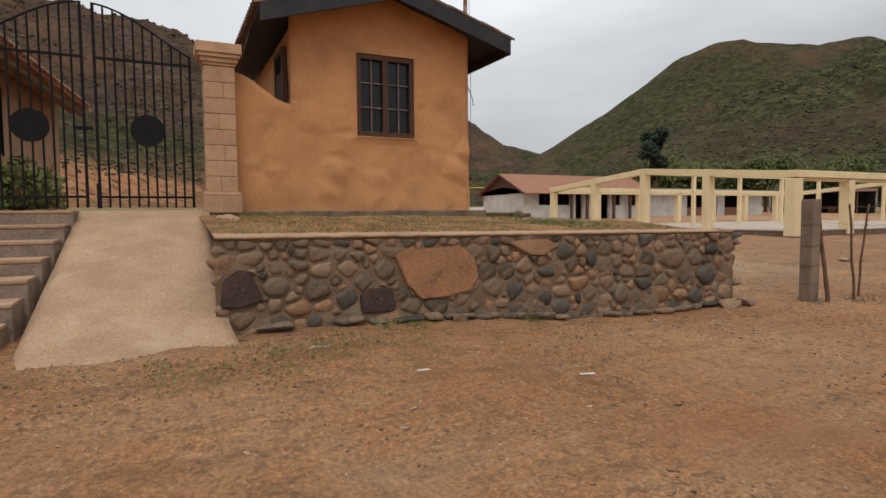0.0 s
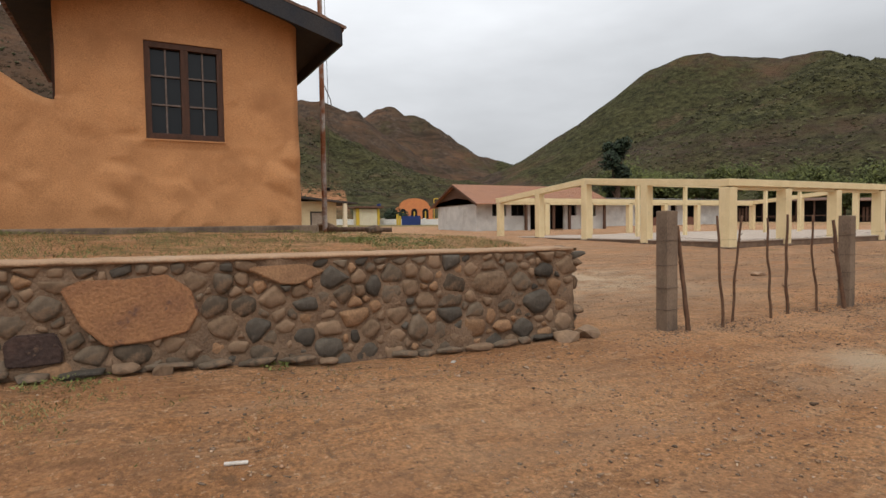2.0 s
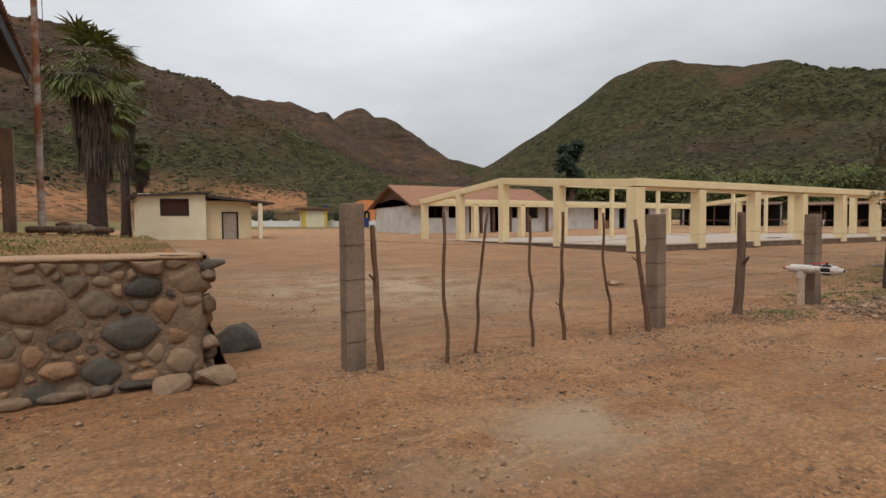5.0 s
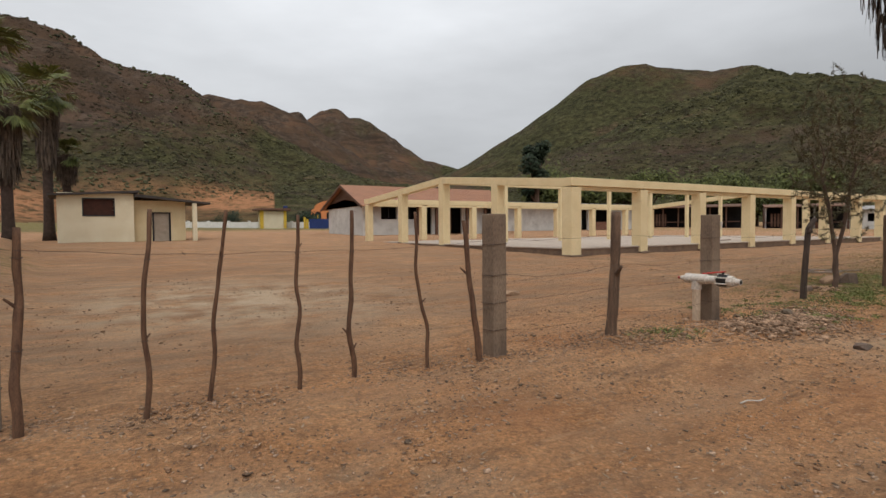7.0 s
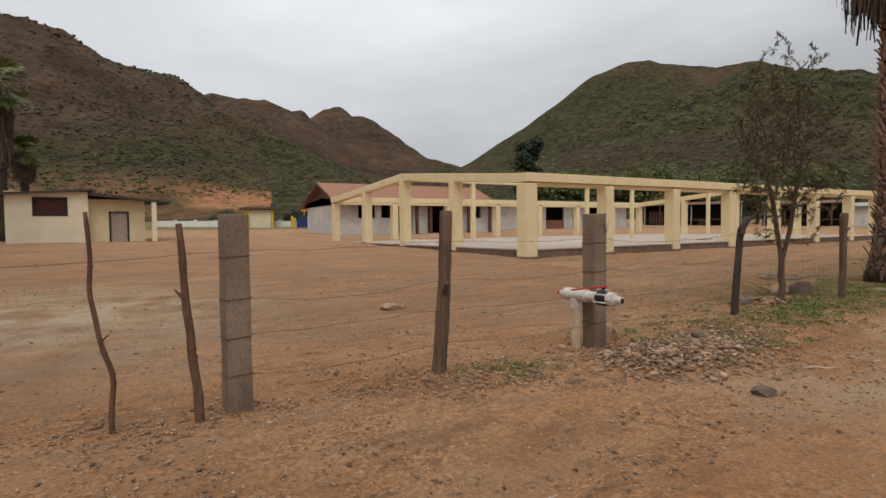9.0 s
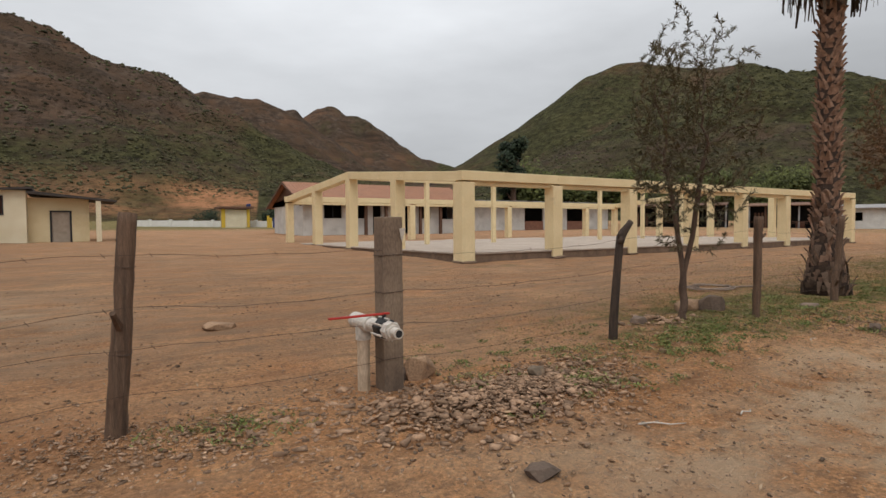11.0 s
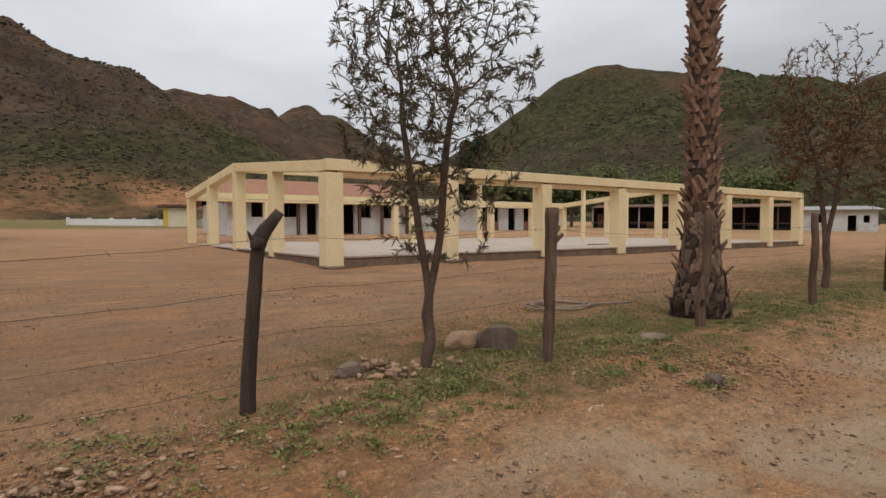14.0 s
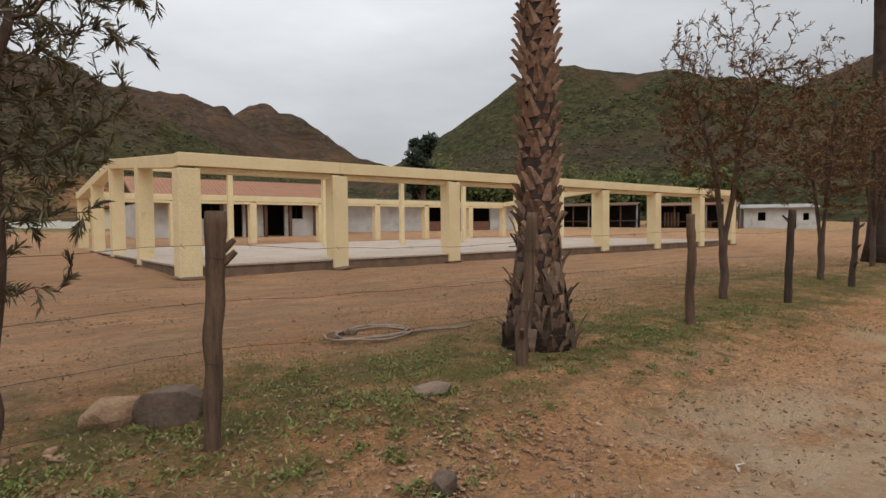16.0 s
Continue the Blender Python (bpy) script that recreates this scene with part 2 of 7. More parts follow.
def hill_material():
    """Dry mountainside: dark scrub over reddish earth and grey rock."""
    m = bpy.data.materials.new("scrub_hillside")
    m.use_nodes = True
    n, l = m.node_tree.nodes, m.node_tree.links
    b = n["Principled BSDF"]
    b.inputs["Roughness"].default_value, b.inputs["Specular IOR Level"].default_value = 1.0, 0.05
    p = n.new("ShaderNodeTexCoord").outputs["Object"]
    earth = ramp_nodes(n, l, noise_node(n, l, p, 0.012, 8, 0.62), [(0.34, (0.052, 0.036, 0.024)), (0.52, (0.096, 0.058, 0.036)), (0.70, (0.160, 0.082, 0.046))])
    rock = ramp_nodes(n, l, noise_node(n, l, p, 0.13, 7, 0.75), [(0.34, (0.026, 0.021, 0.017)), (0.5, (0.078, 0.054, 0.039)), (0.68, (0.140, 0.100, 0.074))])
    col = mix_node(n, l, ramp_nodes(n, l, noise_node(n, l, p, 0.035, 8, 0.72), [(0.44, (0, 0, 0)), (0.60, (1, 1, 1))]), earth, rock)
    # ledges that follow the contour
    lay = n.new("ShaderNodeMapping")
    lay.inputs["Scale"].default_value = (0.18, 0.18, 1.6)
    l.new(p, lay.inputs["Vector"])
    ledge = ramp_nodes(n, l, noise_node(n, l, lay.outputs[0], 0.10, 8, 0.7), [(0.53, (0, 0, 0)), (0.62, (1, 1, 1))])
    col = mix_node(n, l, math_node(n, l, "MULTIPLY", ledge, 0.65), col, (0.034, 0.026, 0.020))
    at = n.new("ShaderNodeAttribute")
    at.attribute_name = "green"
    gm = math_node(n, l, "ADD", at.outputs["Fac"], math_node(n, l, "MULTIPLY", math_node(n, l, "SUBTRACT", noise_node(n, l, p, 0.02, 9, 0.68), 0.5), 1.6))
    gm = ramp_nodes(n, l, gm, [(0.34, (0, 0, 0)), (0.78, (0.9, 0.9, 0.9))])
    green = ramp_nodes(n, l, noise_node(n, l, p, 0.16, 7, 0.75), [(0.40, (0.018, 0.019, 0.009)), (0.48, (0.045, 0.045, 0.019)), (0.58, (0.072, 0.070, 0.029)), (0.70, (0.118, 0.094, 0.050))])
    col = mix_node(n, l, gm, col, green)
    a2 = n.new("ShaderNodeAttribute")
    a2.attribute_name = "sand"
    col = mix_node(n, l, a2.outputs["Fac"], col, ramp_nodes(n, l, noise_node(n, l, p, 0.25, 6, 0.7), [(0.35, (0.13, 0.085, 0.042)), (0.52, (0.40, 0.190, 0.095))]))
    out = ramp_nodes(n, l, noise_node(n, l, p, 0.018, 8, 0.75), [(0.58, (0, 0, 0)), (0.66, (1, 1, 1))])
    a3 = n.new("ShaderNodeAttribute")
    a3.attribute_name = "stony"
    col = mix_node(n, l, math_node(n, l, "MULTIPLY", out, a3.outputs["Fac"]), col, ramp_nodes(n, l, noise_node(n, l, p, 0.22, 6, 0.75), [(0.36, (0.048, 0.032, 0.024)), (0.55, (0.135, 0.074, 0.050)), (0.72, (0.24, 0.17, 0.13))]))
    # single bushes as dark dots
    vor = n.new("ShaderNodeTexVoronoi")
    vor.inputs["Scale"].default_value = 0.42
    l.new(p, vor.inputs["Vector"])
    dot = ramp_nodes(n, l, vor.outputs["Distance"], [(0.22, (1, 1, 1)), (0.42, (0, 0, 0))])
    dot = math_node(n, l, "MULTIPLY", dot, ramp_nodes(n, l, noise_node(n, l, p, 0.03, 6, 0.7), [(0.42, (0.15, 0.15, 0.15)), (0.6, (1, 1, 1))]))
    col = mix_node(n, l, math_node(n, l, "MULTIPLY", dot, 0.46), col, (0.024, 0.026, 0.013))
    l.new(col, b.inputs["Base Color"])
    bp = n.new("ShaderNodeBump")
    bp.inputs["Strength"].default_value, bp.inputs["Distance"].default_value = 0.8, 3.0
    l.new(math_node(n, l, "ADD", math_node(n, l, "MULTIPLY", noise_node(n, l, p, 0.05, 10, 0.72), 1.6), dot), bp.inputs["Height"])
    l.new(bp.outputs[0], b.inputs["Normal"])
    return m


M_DIRT, M_HILL = dirt_material(), hill_material()
M_STUCCO = mat("ochre_stucco", (0.515, 0.252, 0.110), (0.431, 0.207, 0.090), 0.9, 1.6, 70, 0.35, spots=(0.36, 0.17, 0.075), spot_at=(0.55, 0.75), spot_scale=1.1, dist=0.01)
M_CREAM = mat("cream_paint", (0.74, 0.60, 0.36), (0.68, 0.54, 0.31), 0.8, 1.5, 40, 0.2, spots=(0.50, 0.40, 0.25), spot_at=(0.64, 0.8), spot_scale=1.4)
M_SHED = mat("pale_cream_plaster", (0.70, 0.62, 0.45), (0.64, 0.55, 0.38), 0.9, 1.2, 30, 0.2, spots=(0.45, 0.36, 0.24), spot_at=(0.62, 0.8), spot_scale=0.8)
M_SHED2 = mat("yellowed_plaster", (0.64, 0.53, 0.33), (0.58, 0.46, 0.27), 0.9, 1.2, 30, 0.2, spots=(0.40, 0.31, 0.2), spot_at=(0.6, 0.8), spot_scale=0.8)
M_WHITE = mat("weathered_whitewash", (0.58, 0.56, 0.52), (0.46, 0.44, 0.41), 0.92, 0.9, 25, 0.3, spots=(0.33, 0.29, 0.25), spot_at=(0.55, 0.78), spot_scale=0.7)
M_CONC = mat("grey_concrete", (0.225, 0.162, 0.113), (0.140, 0.098, 0.070), 0.92, 4, 60, 0.8, spots=(0.090, 0.066, 0.050), spot_at=(0.54, 0.72), dist=0.008, stretch=(1, 1, 0.4))
M_SLABTOP = mat("pale_slab", (0.44, 0.36, 0.29), (0.36, 0.29, 0.235), 0.9, 0.8, 20, 0.2)
M_FOOT = mat("rubble_footing", (0.200, 0.132, 0.090), (0.130, 0.088, 0.062), 0.95, 3, 22, 0.8)
M_RAMP = mat("worn_concrete", (0.400, 0.255, 0.155), (0.300, 0.188, 0.112), 0.9, 2.2, 45, 0.4, spots=(0.42, 0.31, 0.22), spot_at=(0.55, 0.75))
M_STEP = mat("pitted_step_stone", (0.27, 0.20, 0.15), (0.19, 0.14, 0.105), 0.95, 5, 35, 0.9, spots=(0.06, 0.05, 0.045), spot_at=(0.64, 0.68), spot_scale=14)
M_BLOCK = mat("tan_block_stone", (0.470, 0.285, 0.170), (0.385, 0.228, 0.135), 0.9, 5, 60, 0.35, vary=0.1)
M_MORTAR = mat("wall_mortar", (0.225, 0.146, 0.092), (0.150, 0.098, 0.064), 0.96, 5, 40, 0.9, dist=0.02)
M_STONES = [
    mat("brown_fieldstone", (0.250, 0.162, 0.098), (0.140, 0.092, 0.060), 0.88, 3, 20, 0.7, vary=0.3, dist=0.012, spots=(0.225, 0.145, 0.090), spot_at=(0.47, 0.62), spot_scale=5),
    mat("grey_fieldstone", (0.145, 0.105, 0.070), (0.088, 0.068, 0.050), 0.85, 3, 20, 0.7, vary=0.35, dist=0.012, spots=(0.205, 0.132, 0.082), spot_at=(0.50, 0.64), spot_scale=5),
    mat("dark_basalt", (0.098, 0.080, 0.060), (0.056, 0.047, 0.038), 0.78, 3, 20, 0.7, vary=0.35, dist=0.012, spots=(0.16, 0.13, 0.10), spot_at=(0.6, 0.72), spot_scale=5),
    mat("ochre_fieldstone", (0.287, 0.165, 0.087), (0.210, 0.120, 0.067), 0.85, 6, 40, 0.7, vary=0.25, dist=0.012),
]
M_DARKSLAB = mat("red_black_slab_stone", (0.082, 0.050, 0.040), (0.046, 0.031, 0.027), 0.9, 5, 30, 0.9, spots=(0.20, 0.125, 0.085), spot_at=(0.60, 0.68), spot_scale=5, dist=0.015)
M_SLABSTONE = mat("rust_stone_slab", (0.350, 0.175, 0.083), (0.263, 0.131, 0.069), 0.85, 4, 40, 0.6, spots=(0.10, 0.06, 0.05), spot_at=(0.58, 0.64), spot_scale=2.6)
M_IRON = mat("black_iron", (0.008, 0.008, 0.009), (0.014, 0.012, 0.012), 0.95, 20, 80, 0.2)
M_BLACKWOOD = mat("dark_stained_fascia", (0.022, 0.024, 0.030), (0.035, 0.032, 0.032), 0.7, 4, 40, 0.3)
M_TILE = mat("clay_roof_tile", (0.30, 0.145, 0.085), (0.21, 0.10, 0.06), 0.85, 6, 40, 0.4, vary=0.25)
M_DARKTILE = mat("weathered_roof_tile", (0.20, 0.105, 0.066), (0.10, 0.06, 0.043), 0.9, 6, 40, 0.5, vary=0.3)
M_SHEET = mat("rusty_tin_roof", (0.34, 0.165, 0.095), (0.28, 0.14, 0.085), 0.7, 0.8, 14, 0.3, stretch=(1, 3, 1))
M_GREYSHEET = mat("grey_tin_roof", (0.35, 0.33, 0.31), (0.22, 0.2, 0.19), 0.6, 1.0, 20, 0.3)
M_FELT = mat("dark_roofing_felt", (0.075, 0.062, 0.055), (0.045, 0.04, 0.037), 0.9, 3, 30, 0.4)
M_WOODWIN = mat("brown_window_wood", (0.085, 0.038, 0.022), (0.055, 0.026, 0.016), 0.6, 6, 40, 0.3, stretch=(6, 6, 1))
M_WINMULL = mat("faded_muntin_paint", (0.17, 0.13, 0.11), (0.11, 0.08, 0.065), 0.7, 8, 60, 0.3)
M_SHUTTER = mat("rusty_brown_shutter", (0.070, 0.026, 0.016), (0.045, 0.018, 0.012), 0.75, 4, 30, 0.3)
M_DOORW = mat("weathered_grey_door", (0.40, 0.33, 0.26), (0.32, 0.26, 0.20), 0.85, 4, 40, 0.4)
M_POSTWOOD = mat("weathered_post_wood", (0.165, 0.102, 0.066), (0.080, 0.052, 0.037), 0.9, 5, 50, 1.0, stretch=(4, 4, 0.35), dist=0.012, spots=(0.20, 0.135, 0.09), spot_at=(0.58, 0.7), spot_scale=4)
M_DARKPOST = mat("tarred_post_wood", (0.075, 0.052, 0.038), (0.040, 0.030, 0.025), 0.9, 5, 50, 1.0, stretch=(4, 4, 0.35), dist=0.012)
M_STICK = mat("bark_stick", (0.150, 0.080, 0.047), (0.076, 0.041, 0.026), 0.9, 9, 60, 0.9, stretch=(3, 3, 0.7), dist=0.006)
M_WIRE = mat("rusty_wire", (0.055, 0.038, 0.030), (0.10, 0.06, 0.04), 0.7, 30, 90, 0.0)
M_PVC = mat("white_pvc", (0.56, 0.51, 0.45), (0.46, 0.40, 0.335), 0.45, 4, 30, 0.1, spots=(0.42, 0.33, 0.25), spot_at=(0.6, 0.8), spot_scale=6)
M_PVCOLD = mat("mud_stained_pvc", (0.52, 0.40, 0.29), (0.42, 0.31, 0.21), 0.6, 3, 30, 0.2, spots=(0.22, 0.14, 0.085), spot_at=(0.55, 0.75), spot_scale=5, stretch=(2, 2, 0.6))
M_BLACKPL = mat("black_plastic", (0.015, 0.015, 0.016), (0.025, 0.025, 0.025), 0.5)
M_RED = mat("red_handle_plastic", (0.42, 0.035, 0.025), (0.36, 0.03, 0.02), 0.5)
M_BARK = mat("shrub_bark", (0.120, 0.078, 0.056), (0.070, 0.046, 0.034), 0.92, 6, 50, 0.9, stretch=(2, 2, 0.6), dist=0.008)
M_LEAF = mat("narrow_olive_leaf", (0.080, 0.078, 0.038), (0.120, 0.092, 0.048), 0.65, 3, 20, 0.0, vary=0.4, island=True)
M_DRYLEAF = mat("dry_brown_leaf", (0.190, 0.108, 0.056), (0.120, 0.078, 0.040), 0.8, 3, 20, 0.0, vary=0.4, island=True)
M_WEED = mat("ground_weed_leaf", (0.112, 0.136, 0.030), (0.165, 0.165, 0.050), 0.6, 3, 20, 0.0, vary=0.35, island=True)
M_GRASS = mat("thin_grass", (0.150, 0.146, 0.040), (0.26, 0.195, 0.080), 0.7, 0.8, 20, 0.0, vary=0.35, island=True)
M_TREEFOL = mat("far_tree_leaves", (0.100, 0.108, 0.028), (0.062, 0.072, 0.022), 0.8, 0.5, 5, 0.0, vary=0.45, island=True)
M_DARKFOL = mat("dark_tree_leaves", (0.026, 0.038, 0.018), (0.018, 0.028, 0.014), 0.8, 0.5, 5, 0.0, vary=0.45, island=True)
M_FROND = mat("palm_frond", (0.150, 0.158, 0.046), (0.085, 0.105, 0.032), 0.6, 2, 20, 0.0, vary=0.4, island=True)
M_THATCH = mat("dead_palm_frond", (0.105, 0.078, 0.057), (0.06, 0.046, 0.036), 0.95, 3, 30, 0.2, vary=0.45, island=True)
# bark darkened to paint the shade in gaps between the leaf bases
M_PALMBARK = mat("gap_shaded_palm_bark", (0.065, 0.042, 0.032), (0.034, 0.024, 0.019), 0.95, 4, 40, 0.9, dist=0.02)
M_BOOT = mat("palm_leaf_base", (0.270, 0.165, 0.112), (0.110, 0.066, 0.046), 0.92, 9, 40, 0.6, vary=0.45, dist=0.01)
M_OLDBOOT = mat("rotted_palm_leaf_base", (0.150, 0.098, 0.068), (0.070, 0.046, 0.033), 0.95, 8, 40, 0.7, vary=0.5, dist=0.01)
M_ROCK = mat("loose_grey_rock", (0.185, 0.128, 0.094), (0.105, 0.076, 0.058), 0.92, 5, 40, 0.8, vary=0.35, dist=0.012)
M_PEB = mat("pebbles", (0.33, 0.220, 0.145), (0.20, 0.132, 0.088), 0.95, 7, 50, 0.4, vary=0.65, island=True)
M_CLOD = mat("earth_clods", (0.290, 0.170, 0.098), (0.180, 0.105, 0.062), 0.97, 7, 50, 0.4, vary=0.4, island=True)
M_GRAVEL = mat("broken_gravel", (0.345, 0.215, 0.132), (0.205, 0.128, 0.082), 0.95, 7, 50, 0.4, vary=0.45, island=True)
M_RUST = mat("rust_streaked_pole", (0.40, 0.37, 0.34), (0.27, 0.20, 0.16), 0.7, 3, 30, 0.3, spots=(0.20, 0.075, 0.032), spot_at=(0.46, 0.54), spot_scale=1.2)
M_ORANGE = mat("bright_orange_paint", (0.62, 0.24, 0.09), (0.55, 0.2, 0.08), 0.8, 1, 20, 0.1)
M_BLUE = mat("blue_paint", (0.025, 0.045, 0.16), (0.02, 0.035, 0.12), 0.6, 1, 20, 0.1)
M_YELLOW = mat("yellow_paint", (0.62, 0.42, 0.05), (0.55, 0.36, 0.05), 0.6, 1, 20, 0.1)
# near-black colour standing in for shade inside rooms and openings
M_INSHADE = mat("interior_shade", (0.020, 0.018, 0.017), (0.012, 0.011, 0.011), 1.0, 1, 10, 0.0)
M_BROWNPOST = mat("brown_timber", (0.13, 0.068, 0.043), (0.09, 0.05, 0.034), 0.85, 3, 40, 0.4, stretch=(4, 4, 0.5))
M_BRICK = mat("red_brick_panel", (0.24, 0.115, 0.075), (0.17, 0.085, 0.06), 0.9, 3, 30, 0.4)
M_PETAL = mat("red_flower_petal", (0.55, 0.06, 0.05), (0.45, 0.05, 0.06), 0.6, 3, 20, 0.0)
M_LITTER = mat("pale_litter", (0.52, 0.46, 0.40), (0.42, 0.36, 0.30), 0.8, 8, 40, 0.1)


def glass_material():
    m = bpy.data.materials.new("window_glass")
    m.use_nodes = True
    b = m.node_tree.nodes["Principled BSDF"]
    b.inputs["Base Color"].default_value = (0.010, 0.011, 0.012, 1)
    b.inputs["Roughness"].default_value = 0.06
    b.inputs["Specular IOR Level"].default_value = 0.32
    return m


M_GLASS = glass_material()

# ---------------------------------------------------------------- building blocks


def clamp(v, a=0.0, b=1.0):
    return max(a, min(b, v))


def smooth(a, b, v):
    u = np.clip((np.asarray(v, float) - a) / (b - a), 0, 1)
    return u * u * (3 - 2 * u)


def ground_z(x, y):
    """Height of the yard: it rises gently from the track to the far side of the valley floor."""
    x, y = np.asarray(x, float), np.asarray(y, float)
    z = 0.019 * (np.clip(y, -40, 140) - 5.75)
    z = z - 0.10 * (1 - smooth(3.4, 5.6, y)) + 0.05 * (1 - smooth(0.0, 3.0, y))
    z = z + 0.28 * (1 - smooth(0.5, 7.5, x)) * smooth(2.5, 5.5, y) * (1 - smooth(7, 9, y))
    z = z + 0.10 * smooth(19, 24, x) * smooth(3.5, 5.8, y) * (1 - smooth(8, 14, y))
    z = z + 0.80 * (1 - smooth(6.4, 9.6, x)) * smooth(8, 15, y) * (1 - smooth(33, 42, y))
    z = z + 0.02 * np.sin(x * 0.9 + 1.3 * np.sin(y * 0.6)) * np.sin(y * 1.1 + 0.7) + 0.012 * np.sin(x * 2.3 + y) * np.sin(y * 2.9 - x * 0.8)
    return z


def gz(x, y):
    return float(ground_z(x, y))


def mesh_of(name, bm, material=None, flat=True):
    me = bpy.data.meshes.new(name)
    bm.normal_update()
    bm.to_mesh(me)
    bm.free()
    for m in material if isinstance(material, (list, tuple)) else [material]:
        if m:
            me.materials.append(m)
    if not flat:
        for p in me.polygons:
            p.use_smooth = True
    return me


def part(name, bm, material, parent, label="", flat=True):
    ob = new(name, mesh_of(name, bm, material, flat))
    ob.parent = parent
    return tagged(ob, label)


def thing(name, x, y, z, label, category, group="", yaw=0.0, kind=""):
    ob = new(name)
    ob.matrix_world = pose(x, y, z, 0, 0, yaw)
    ob.empty_display_size = 0.2
    return tagged(ob, label, category, group, kind)


def solo(name, bm, material, label, category, m=None, group="", kind="", flat=True):
    ob = new(name, mesh_of(name, bm, material, flat))
    if m:
        ob.matrix_world = m
    return tagged(ob, label, category, group, kind)


def box(x0, x1, y0, y1, z0, z1, bevel=0.0, bm=None):
    bm = bm or bmesh.new()
    old = set(bm.verts)
    r = bmesh.ops.create_cube(bm, size=1.0)
    for v in r["verts"]:
        v.co = Vector((x0 if v.co.x < 0 else x1, y0 if v.co.y < 0 else y1, z0 if v.co.z < 0 else z1))
    if bevel:
        es = [e for e in bm.edges if e.verts[0] not in old]
        bmesh.ops.bevel(bm, geom=es, offset=bevel, segments=2, affect="EDGES", profile=0.6)
    return bm


def prism(points, a, b, axis="y", bm=None):
    """A closed outline of 2-D points pushed from a to b along an axis."""
    bm = bm or bmesh.new()

    def at(p, d):
        return {"y": (p[0], d, p[1]), "x": (d, p[0], p[1]), "z": (p[0], p[1], d)}[axis]

    lo, hi = [bm.verts.new(at(p, a)) for p in points], [bm.verts.new(at(p, b)) for p in points]
    k = len(points)
    bm.faces.new(lo)
    bm.faces.new(hi[::-1])
    for i in range(k):
        bm.faces.new((lo[i], hi[i], hi[(i + 1) % k], lo[(i + 1) % k]))
    bmesh.ops.recalc_face_normals(bm, faces=bm.faces)
    return bm


def tube(points, radii, sides=8, bm=None, cap=True):
    """A limb along a line of points with a radius at each."""
    bm = bm or bmesh.new()
    pts = [Vector(p) for p in points]
    if isinstance(radii, (int, float)):
        radii = [radii] * len(pts)
    rings, ref = [], None
    for i, p in enumerate(pts):
        d = (pts[min(i + 1, len(pts) - 1)] - pts[max(i - 1, 0)]).normalized()
        if ref is None:
            ref = d.orthogonal().normalized()
        ref = (ref - d * ref.dot(d)).normalized()
        o = d.cross(ref)
        rings.append([bm.verts.new(p + (ref * math.cos(2 * math.pi * k / sides) + o * math.sin(2 * math.pi * k / sides)) * radii[i]) for k in range(sides)])
    for a, b in zip(rings, rings[1:]):
        for k in range(sides):
            bm.faces.new((a[k], a[(k + 1) % sides], b[(k + 1) % sides], b[k]))
    if cap:
        bm.faces.new(rings[0][::-1])
        bm.faces.new(rings[-1])
    return bm


def stone(sx, sy, sz, seed, rough=0.22, sub=2, bm=None, at=(0, 0, 0), blocky=0.5):
    """A worn field stone: a rounded block, chipped by noise."""
    bm = bm or bmesh.new()
    r = bmesh.ops.create_icosphere(bm, subdivisions=sub, radius=1.0)
    o = Vector((seed * 3.17, seed * 1.71, seed * 0.93))
    for v in r["verts"]:
        c = v.co.copy()
        k = max(abs(c.x), abs(c.y), abs(c.z))
        c = c.lerp(c / k * 0.86, blocky)
        c *= 1 + rough * noise.noise(v.co * 1.1 + o) + rough * 0.5 * noise.noise(v.co * 2.7 + o)
        v.co = Vector((c.x * sx, c.y * sy, c.z * sz)) + Vector(at)
    return bm


def crag(sx, sy, sz, seed, points=24, bevel=0.06, bm=None, at=(0, 0, 0)):
    """An angular stone: the hull of scattered points with worn edges."""
    rnd = random.Random(seed * 13 + 1)
    bm = bm or bmesh.new()
    vs = []
    for _ in range(points):
        d = Vector((rnd.gauss(0, 1), rnd.gauss(0, 1), rnd.gauss(0, 1))).normalized()
        k = max(abs(d.x), abs(d.y), abs(d.z))
        d = d.lerp(d / k * 0.85, 0.55) * rnd.uniform(0.86, 1.06)
        vs.append(bm.verts.new(d))
    r = bmesh.ops.convex_hull(bm, input=vs)
    junk = [g for g in r["geom_interior"] if isinstance(g, bmesh.types.BMVert)]
    bmesh.ops.delete(bm, geom=junk, context="VERTS")
    if bevel:
        bmesh.ops.bevel(bm, geom=list(bm.edges), offset=bevel, segments=1, affect="EDGES", clamp_overlap=True)
    for v in bm.verts:
        v.co = Vector((v.co.x * sx, v.co.y * sy, v.co.z * sz)) + Vector(at)
    return bm


def sheet(name, verts, faces, material):
    """A mesh from computed arrays."""
    me = bpy.data.meshes.new(name)
    verts, faces = np.asarray(verts, np.float32), np.asarray(faces, np.int32)
    k = faces.shape[1]
    me.vertices.add(len(verts))
    me.vertices.foreach_set("co", verts.ravel())
    me.loops.add(faces.size)
    me.loops.foreach_set("vertex_index", faces.ravel())
    me.polygons.add(len(faces))
    me.polygons.foreach_set("loop_start", np.arange(0, faces.size, k, dtype=np.int32))
    me.update(calc_edges=True)
    for m in material if isinstance(material, (list, tuple)) else [material]:
        me.materials.append(m)
    return me


